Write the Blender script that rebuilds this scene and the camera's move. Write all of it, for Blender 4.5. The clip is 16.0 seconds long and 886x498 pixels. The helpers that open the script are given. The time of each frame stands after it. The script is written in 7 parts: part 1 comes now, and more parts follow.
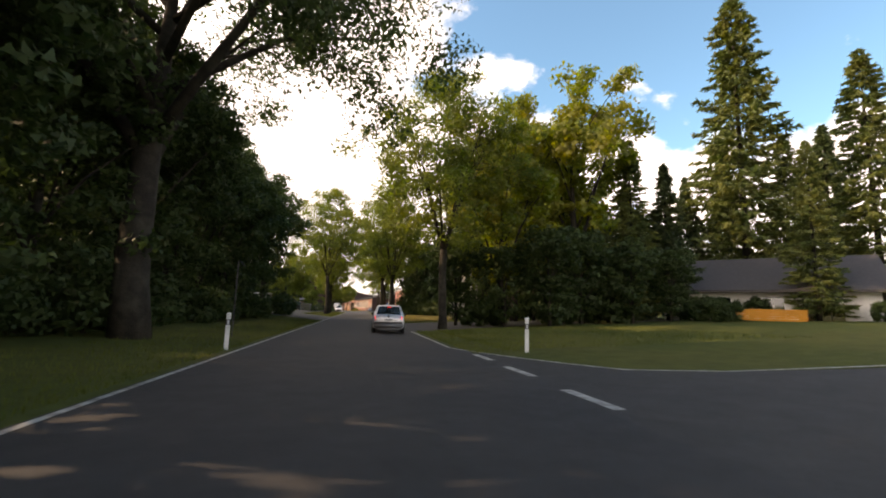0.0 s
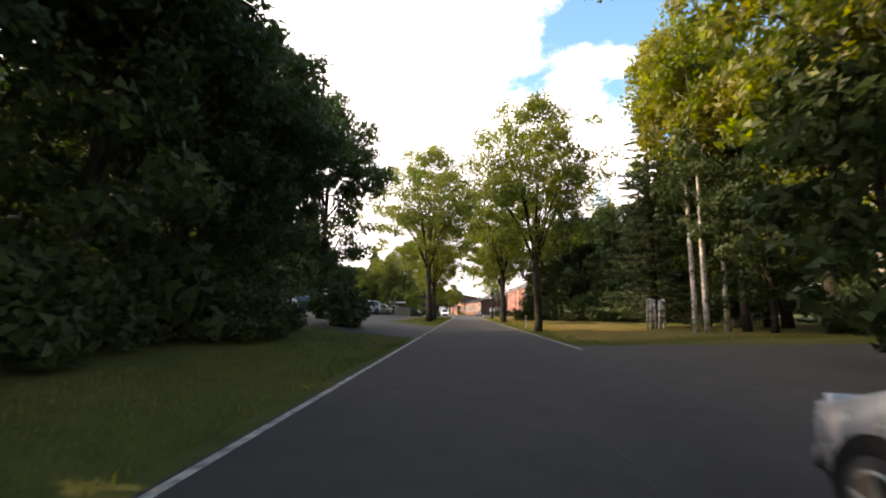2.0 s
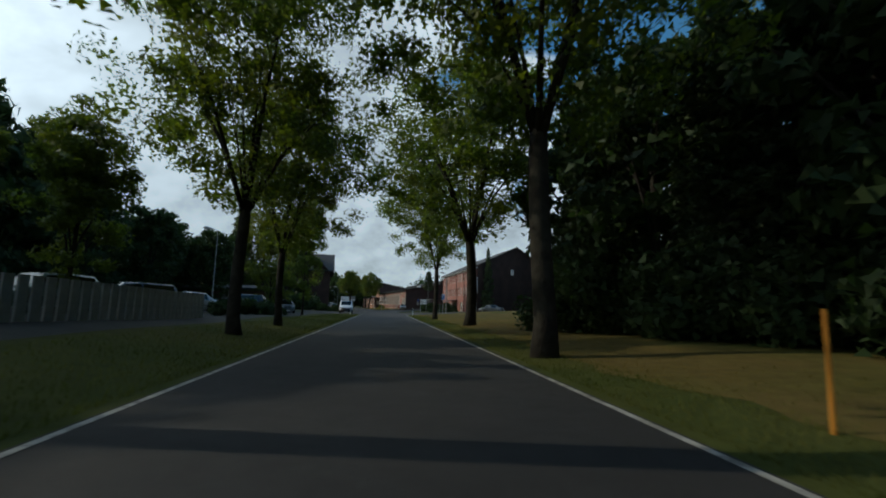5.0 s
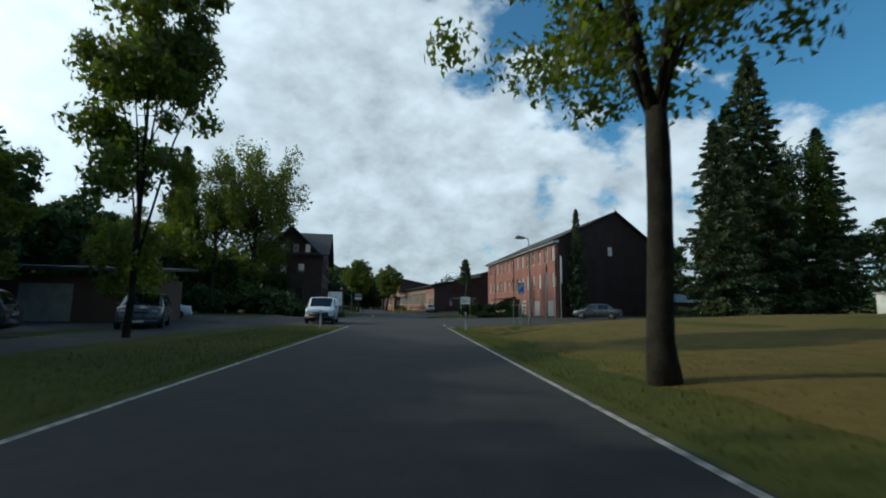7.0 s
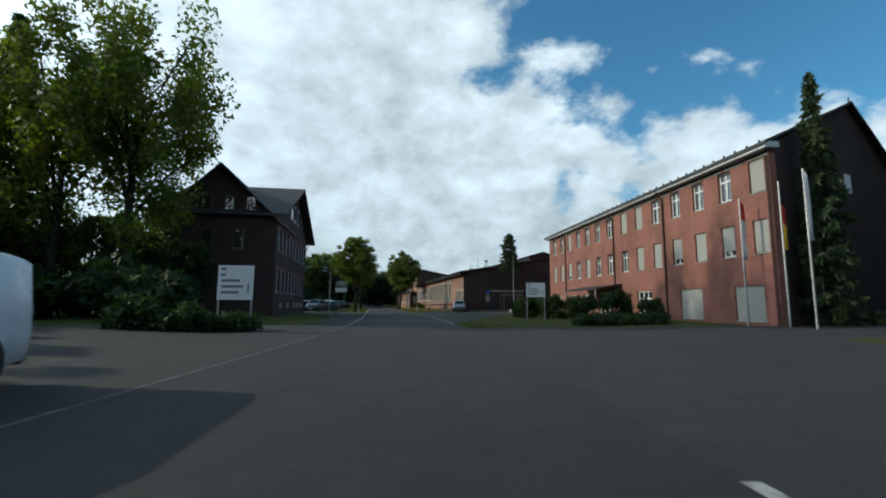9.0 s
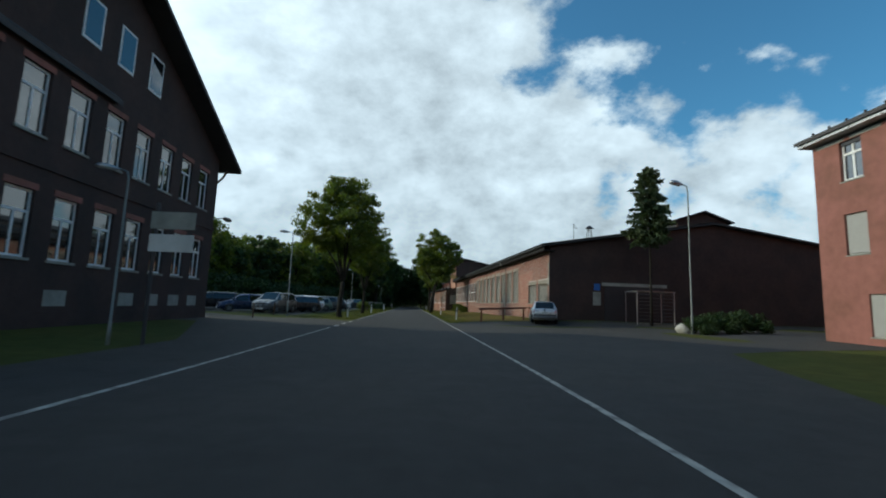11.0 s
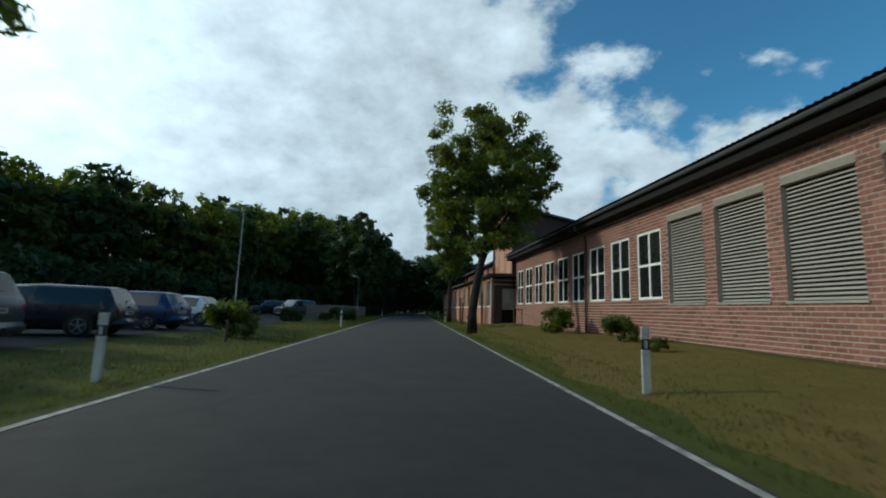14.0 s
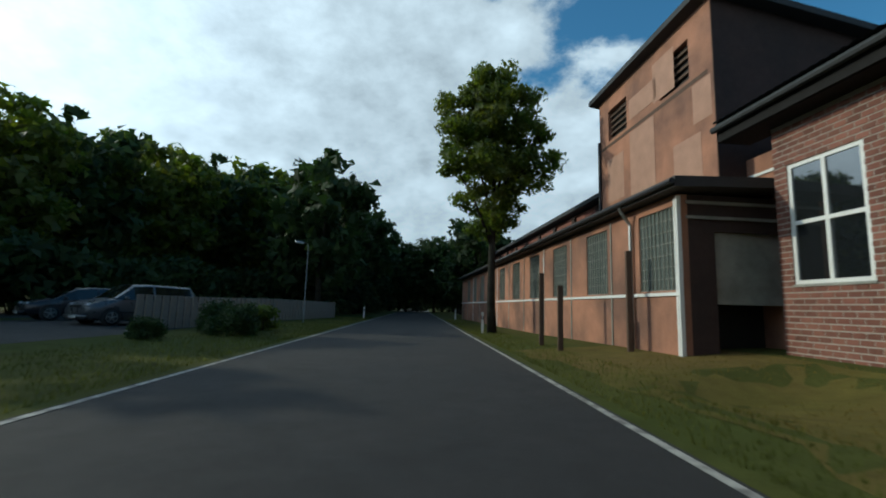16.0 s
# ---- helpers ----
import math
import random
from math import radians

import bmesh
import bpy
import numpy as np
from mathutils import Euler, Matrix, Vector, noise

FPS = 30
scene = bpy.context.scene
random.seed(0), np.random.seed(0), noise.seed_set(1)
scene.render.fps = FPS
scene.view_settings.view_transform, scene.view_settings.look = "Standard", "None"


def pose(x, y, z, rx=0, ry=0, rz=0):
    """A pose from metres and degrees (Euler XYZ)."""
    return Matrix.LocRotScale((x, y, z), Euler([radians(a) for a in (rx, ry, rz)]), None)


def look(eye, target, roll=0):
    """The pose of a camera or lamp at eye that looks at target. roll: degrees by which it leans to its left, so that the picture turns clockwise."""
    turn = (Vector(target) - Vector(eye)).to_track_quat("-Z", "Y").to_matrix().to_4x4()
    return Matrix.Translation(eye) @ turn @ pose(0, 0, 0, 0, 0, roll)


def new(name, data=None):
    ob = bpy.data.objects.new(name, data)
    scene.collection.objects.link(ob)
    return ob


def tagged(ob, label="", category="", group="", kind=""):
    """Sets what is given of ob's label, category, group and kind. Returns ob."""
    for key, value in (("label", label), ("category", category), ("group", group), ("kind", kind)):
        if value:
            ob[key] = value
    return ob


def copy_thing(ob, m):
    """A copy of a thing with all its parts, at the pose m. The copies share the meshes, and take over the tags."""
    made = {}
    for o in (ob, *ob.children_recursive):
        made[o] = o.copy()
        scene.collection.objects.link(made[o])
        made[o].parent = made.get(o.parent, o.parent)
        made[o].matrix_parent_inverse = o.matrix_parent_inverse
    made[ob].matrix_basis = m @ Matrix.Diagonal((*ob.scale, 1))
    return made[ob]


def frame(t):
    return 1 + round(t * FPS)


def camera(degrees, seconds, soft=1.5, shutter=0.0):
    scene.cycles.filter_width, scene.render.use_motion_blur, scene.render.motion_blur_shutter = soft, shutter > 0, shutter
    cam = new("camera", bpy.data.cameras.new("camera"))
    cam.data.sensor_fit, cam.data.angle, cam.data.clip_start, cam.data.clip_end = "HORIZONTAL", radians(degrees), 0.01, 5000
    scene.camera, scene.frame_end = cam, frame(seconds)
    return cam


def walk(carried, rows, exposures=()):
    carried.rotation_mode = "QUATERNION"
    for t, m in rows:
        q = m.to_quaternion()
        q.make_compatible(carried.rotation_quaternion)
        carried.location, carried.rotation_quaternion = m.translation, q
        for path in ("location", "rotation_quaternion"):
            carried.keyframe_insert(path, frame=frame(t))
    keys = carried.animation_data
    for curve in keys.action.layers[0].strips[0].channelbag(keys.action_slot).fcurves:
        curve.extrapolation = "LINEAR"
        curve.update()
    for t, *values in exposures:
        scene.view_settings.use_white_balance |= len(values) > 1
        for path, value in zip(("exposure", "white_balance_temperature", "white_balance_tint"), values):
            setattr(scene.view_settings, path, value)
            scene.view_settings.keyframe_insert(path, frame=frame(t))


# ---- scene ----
cam = camera(90.0, 16.0, soft=1.9, shutter=0.12)
PATH = [
    (0, (0.023, -16.170, 1.211), (1.842, -6.435, 2.595), 1.65),
    (0.5, (0.276, -10.854, 1.206), (1.710, -1.058, 2.611), 1.23),
    (1, (0.382, -5.742, 1.148), (1.199, 4.129, 2.527), -1.30),
    (1.5, (-0.149, 0.144, 1.181), (-0.394, 10.024, 2.702), -0.62),
    (2, (-1.022, 6.904, 1.223), (-1.474, 16.793, 2.635), 0.73),
    (2.5, (-1.840, 13.762, 1.176), (-1.715, 23.653, 2.645), 2.71),
    (3, (-2.046, 19.970, 1.208), (-1.324, 29.816, 2.798), 2.04),
    (3.5, (-1.725, 27.820, 1.197), (-0.536, 37.632, 2.717), 2.80),
    (4, (-1.001, 36.211, 1.263), (0.491, 46.001, 2.647), 0.84),
    (6.5, (0.509, 79.153, 1.305), (1.321, 89.040, 2.563), 1.21),
    (7, (0.582, 87.654, 1.280), (1.344, 97.540, 2.581), 0.73),
    (7.5, (0.624, 95.581, 1.257), (1.344, 105.477, 2.502), 1.40),
    (8, (0.709, 103.074, 1.205), (1.361, 112.971, 2.475), 0.76),
    (8.5, (0.876, 109.979, 1.179), (1.352, 119.887, 2.448), 1.21),
    (9, (0.959, 116.309, 1.194), (1.273, 126.228, 2.432), 0.38),
    (11.5, (-0.980, 156.300, 1.215), (-1.600, 166.198, 2.500), 2.40),
    (12, (-2.220, 164.850, 1.205), (-2.660, 174.740, 2.595), 2.65),
    (12.5, (-3.155, 172.267, 1.205), (-3.621, 182.158, 2.597), 2.51),
    (13, (-3.969, 179.213, 1.205), (-4.580, 189.102, 2.563), 2.37),
    (13.5, (-4.794, 185.972, 1.205), (-5.494, 195.850, 2.598), 2.38),
    (14, (-5.660, 192.935, 1.205), (-6.273, 202.821, 2.580), 1.93),
    (14.5, (-6.399, 199.549, 1.205), (-7.070, 209.433, 2.569), 1.75),
    (15, (-7.169, 205.875, 1.205), (-7.875, 215.757, 2.569), 2.17),
    (15.5, (-7.780, 212.241, 1.205), (-8.606, 222.116, 2.547), 1.68),
    (16, (-8.613, 218.569, 1.205), (-9.306, 228.460, 2.505), 1.63),
]
EXPO = [(0, 1.0, 9800, 24), (1.0, 1.3, 9400, 24), (2.0, 1.4, 9000, 25), (2.8, 0.95, 8800, 24), (3.5, -0.05, 8100, 18), (4.2, -0.85, 6400, 4), (6.3, -0.74, 6150, -2), (9.2, -0.50, 6250, -2), (11.3, -0.55, 6150, -3), (12.5, -0.60, 6100, -4), (13.5, -0.68, 6050, -5), (14.5, -0.74, 6000, -5), (16, -0.74, 5950, -5)]
walk(cam, [(t, look(eye, target, roll)) for t, eye, target, roll in PATH], EXPO)

# ---- sky and sun ----
SUN_AZ = 80.0      # degrees to the left of straight ahead
SUN_EL = 25.5
sun_dir = Vector((-math.sin(radians(SUN_AZ)) * math.cos(radians(SUN_EL)),
                  math.cos(radians(SUN_AZ)) * math.cos(radians(SUN_EL)), math.sin(radians(SUN_EL))))
world = bpy.data.worlds.new("sky")
scene.world = world
world.use_nodes = True
wn, wl = world.node_tree.nodes, world.node_tree.links
wn.clear()
sky = wn.new("ShaderNodeTexSky")
sky.sky_type, sky.sun_disc = "NISHITA", False
sky.sun_elevation, sky.sun_rotation = radians(SUN_EL), -radians(SUN_AZ)
sky.air_density, sky.dust_density, sky.ozone_density = 1.0, 0.8, 1.0
coord = wn.new("ShaderNodeTexCoord")
sep = wn.new("ShaderNodeSeparateXYZ")
wl.new(coord.outputs["Generated"], sep.inputs[0])


def wmath(op, a, b=None, c=None, clamp=False):
    n = wn.new("ShaderNodeMath")
    n.operation, n.use_clamp = op, clamp
    for i, v in enumerate((a, b, c)):
        if v is None:
            continue
        if isinstance(v, (int, float)):
            n.inputs[i].default_value = v
        else:
            wl.new(v, n.inputs[i])
    return n.outputs[0]


# clouds: the direction drawn out a little towards the horizon
zc = wmath("ADD", wmath("MAXIMUM", sep.outputs[2], 0.0), 0.75)
comb = wn.new("ShaderNodeCombineXYZ")
wl.new(wmath("DIVIDE", sep.outputs[0], zc), comb.inputs[0])
wl.new(wmath("DIVIDE", sep.outputs[1], zc), comb.inputs[1])
wl.new(wmath("MULTIPLY", sep.outputs[2], 0.8), comb.inputs[2])


def wnoise(scale, detail, rough, offset):
    m = wn.new("ShaderNodeMapping")
    m.inputs["Location"].default_value = offset
    wl.new(comb.outputs[0], m.inputs[0])
    n = wn.new("ShaderNodeTexNoise")
    n.inputs["Scale"].default_value, n.inputs["Detail"].default_value = scale, detail
    n.inputs["Roughness"].default_value = rough
    wl.new(m.outputs[0], n.inputs["Vector"])
    return n.outputs[0], m.outputs[0]


def wrange(v, a, b, c=0.0, d=1.0):
    r = wn.new("ShaderNodeMapRange")
    r.interpolation_type = "SMOOTHSTEP"
    for q, x in enumerate((a, b, c, d)):
        r.inputs[q + 1].default_value = x
    wl.new(v, r.inputs[0])
    return r.outputs[0]


big = wnoise(2.0, 2, 0.5, (3.1, 1.7, 0))[0]
puff, puff_co = wnoise(6.0, 9, 0.60, (0.4, 5.2, 0))
cell = wn.new("ShaderNodeTexVoronoi")
cell.feature = "SMOOTH_F1"
cell.inputs["Scale"].default_value = 13.0
warp = wn.new("ShaderNodeMix")
warp.data_type = "VECTOR"
warp.inputs[0].default_value = 0.10
wl.new(puff_co, warp.inputs[4])
pc = wn.new("ShaderNodeTexNoise")
pc.inputs["Scale"].default_value, pc.inputs["Detail"].default_value = 9.0, 4
wl.new(puff_co, pc.inputs["Vector"])
wl.new(pc.outputs["Color"], warp.inputs[5])
wl.new(warp.outputs[1], cell.inputs["Vector"])
bulge = wmath("SUBTRACT", 0.5, cell.outputs["Distance"])
dens = wmath("ADD", wmath("MULTIPLY", big, 0.55), wmath("MULTIPLY", puff, 0.62))
dens = wmath("ADD", dens, wmath("MULTIPLY", bulge, 0.26))
# the bank stands towards the sun and thins out overhead and to the right
dot = wn.new("ShaderNodeVectorMath")
dot.operation = "DOT_PRODUCT"
dot.inputs[1].default_value = sun_dir
wl.new(coord.outputs["Generated"], dot.inputs[0])
toward = wmath("MAXIMUM", dot.outputs["Value"], 0.0)
dens = wmath("ADD", dens, wmath("MULTIPLY", toward, 0.24))
slant = wmath("ADD", sep.outputs[2], wmath("MULTIPLY", sep.outputs[0], 0.22))
dens = wmath("SUBTRACT", dens, wrange(slant, 0.45, 0.68, 0.0, 0.215))
dens = wmath("ADD", dens, wrange(slant, 0.53, 0.36, 0.0, 0.165))
cover = wmath("MAXIMUM", wrange(dens, 0.555, 0.665), wmath("MULTIPLY", wrange(sep.outputs[2], 0.30, 0.04), 0.62))
shade = wnoise(11.0, 7, 0.62, (7.0, 2.0, 0))[0]
glow = wmath("POWER", toward, 3.5)
lit = wmath("ADD", wmath("MULTIPLY", wrange(dens, 0.70, 1.05), -2.0), wmath("ADD", wmath("MULTIPLY", wmath("SUBTRACT", shade, 0.5), 10.0), wmath("MULTIPLY", bulge, 4.0)))
lum = wmath("ADD", wmath("ADD", lit, 8.3), wmath("MULTIPLY", glow, 13.0))
lum = wmath("MULTIPLY", lum, wrange(sep.outputs[2], 0.0, 0.25, 0.78, 1.0))
ccol = wn.new("ShaderNodeCombineColor")
wl.new(wmath("MULTIPLY", lum, 0.92), ccol.inputs[0])
wl.new(wmath("MULTIPLY", lum, 1.0), ccol.inputs[1])
wl.new(wmath("MULTIPLY", lum, 1.12), ccol.inputs[2])
mixc = wn.new("ShaderNodeMix")
mixc.data_type = "RGBA"
wl.new(wmath("MULTIPLY", cover, 0.93), mixc.inputs[0])
clear = wn.new("ShaderNodeMix")
clear.data_type, clear.blend_type = "RGBA", "MULTIPLY"
clear.inputs[0].default_value, clear.inputs[7].default_value = 1.0, (0.72, 1.34, 1.62, 1)
wl.new(sky.outputs[0], clear.inputs[6])
wl.new(clear.outputs[2], mixc.inputs[6])
wl.new(ccol.outputs[0], mixc.inputs[7])
bg = wn.new("ShaderNodeBackground")
bg.inputs[1].default_value = 0.13
wl.new(mixc.outputs[2], bg.inputs[0])
wout = wn.new("ShaderNodeOutputWorld")
wl.new(bg.outputs[0], wout.inputs[0])

sun_lamp = bpy.data.lights.new("sun", "SUN")
sun_lamp.energy, sun_lamp.angle, sun_lamp.color = 3.1, radians(0.6), (1.0, 0.88, 0.70)
sun = new("sun", sun_lamp)
sun.matrix_basis = look(sun_dir * 100, (0, 0, 0))


# ---- materials ----
def mat(name, color, rough=0.8, metal=0.0, vary=0.25, scale=6.0, bump=0.0, bscale=60.0, second=None, smix=0.5,
        sscale=0.7, spec=0.5, piece=0.0, island=0.0, translucent=0.0):
    """A node material: base colour broken up by fine and coarse noise, an optional second colour in patches, bump,
    and variation by object (piece) or by mesh island (island)."""
    m = bpy.data.materials.new(name)
    m.use_nodes = True
    n, l = m.node_tree.nodes, m.node_tree.links
    b = n["Principled BSDF"]
    b.inputs["Roughness"].default_value, b.inputs["Metallic"].default_value = rough, metal
    b.inputs["Specular IOR Level"].default_value = spec
    tc = n.new("ShaderNodeTexCoord")
    geo_co = tc.outputs["Object"]

    def tex(sc, detail):
        t = n.new("ShaderNodeTexNoise")
        t.inputs["Scale"].default_value, t.inputs["Detail"].default_value = sc, detail
        l.new(geo_co, t.inputs["Vector"])
        return t.outputs[0]

    def mm(op, a, c):
        x = n.new("ShaderNodeMath")
        x.operation = op
        for i, v in enumerate((a, c)):
            if isinstance(v, (int, float)):
                x.inputs[i].default_value = v
            else:
                l.new(v, x.inputs[i])
        return x.outputs[0]

    col = None
    if second:
        mr = n.new("ShaderNodeMapRange")
        mr.inputs[1].default_value, mr.inputs[2].default_value = 0.5 - 0.22 * smix, 0.78 - 0.3 * smix
        l.new(tex(sscale, 4), mr.inputs[0])
        mx = n.new("ShaderNodeMix")
        mx.data_type = "RGBA"
        mx.inputs[6].default_value, mx.inputs[7].default_value = (*color, 1), (*second, 1)
        l.new(mr.outputs[0], mx.inputs[0])
        col = mx.outputs[2]
    val = mm("ADD", mm("MULTIPLY", tex(scale, 5), vary * 1.4), mm("MULTIPLY", tex(scale * 9, 3), vary * 0.9))
    val = mm("ADD", val, 1.0 - vary * 1.15)
    if piece:
        oi = n.new("ShaderNodeObjectInfo")
        val = mm("ADD", val, mm("MULTIPLY", mm("SUBTRACT", oi.outputs["Random"], 0.5), piece))
    if island:
        gi = n.new("ShaderNodeNewGeometry")
        val = mm("ADD", val, mm("MULTIPLY", mm("SUBTRACT", gi.outputs["Random Per Island"], 0.5), island))
    hsv = n.new("ShaderNodeHueSaturation")
    l.new(val, hsv.inputs["Value"])
    if col is not None:
        l.new(col, hsv.inputs["Color"])
    else:
        hsv.inputs["Color"].default_value = (*color, 1)
    l.new(hsv.outputs[0], b.inputs["Base Color"])
    swing = min(0.2, rough * 0.3)
    rv = mm("ADD", mm("MULTIPLY", tex(scale * 2.3, 3), swing), rough - swing / 2)
    l.new(rv, b.inputs["Roughness"])
    if bump:
        bp = n.new("ShaderNodeBump")
        bp.inputs["Strength"].default_value, bp.inputs["Distance"].default_value = bump, 0.02
        l.new(tex(bscale, 4), bp.inputs["Height"])
        l.new(bp.outputs[0], b.inputs["Normal"])
    if translucent:
        tr = n.new("ShaderNodeBsdfTranslucent")
        warm = n.new("ShaderNodeHueSaturation")
        warm.inputs["Value"].default_value, warm.inputs["Saturation"].default_value = 1.9, 1.15
        l.new(hsv.outputs[0], warm.inputs["Color"])
        l.new(warm.outputs[0], tr.inputs["Color"])
        ms = n.new("ShaderNodeMixShader")
        ms.inputs[0].default_value = translucent
        l.new(b.outputs[0], ms.inputs[1])
        l.new(tr.outputs[0], ms.inputs[2])
        l.new(ms.outputs[0], n["Material Output"].inputs["Surface"])
    return m


def glass(name, color=(0.02, 0.025, 0.03), rough=0.04, ior=1.5):
    m = bpy.data.materials.new(name)
    m.use_nodes = True
    b = m.node_tree.nodes["Principled BSDF"]
    b.inputs["Base Color"].default_value = (*color, 1)
    b.inputs["Roughness"].default_value = rough
    b.inputs["IOR"].default_value = ior
    b.inputs["Specular IOR Level"].default_value = 0.8
    return m


def emitter(name, color, strength):
    m = bpy.data.materials.new(name)
    m.use_nodes = True
    b = m.node_tree.nodes["Principled BSDF"]
    b.inputs["Base Color"].default_value = (color[0] * .5, color[1] * .5, color[2] * .5, 1)
    b.inputs["Emission Color"].default_value = (*color, 1)
    b.inputs["Emission Strength"].default_value = strength
    return m


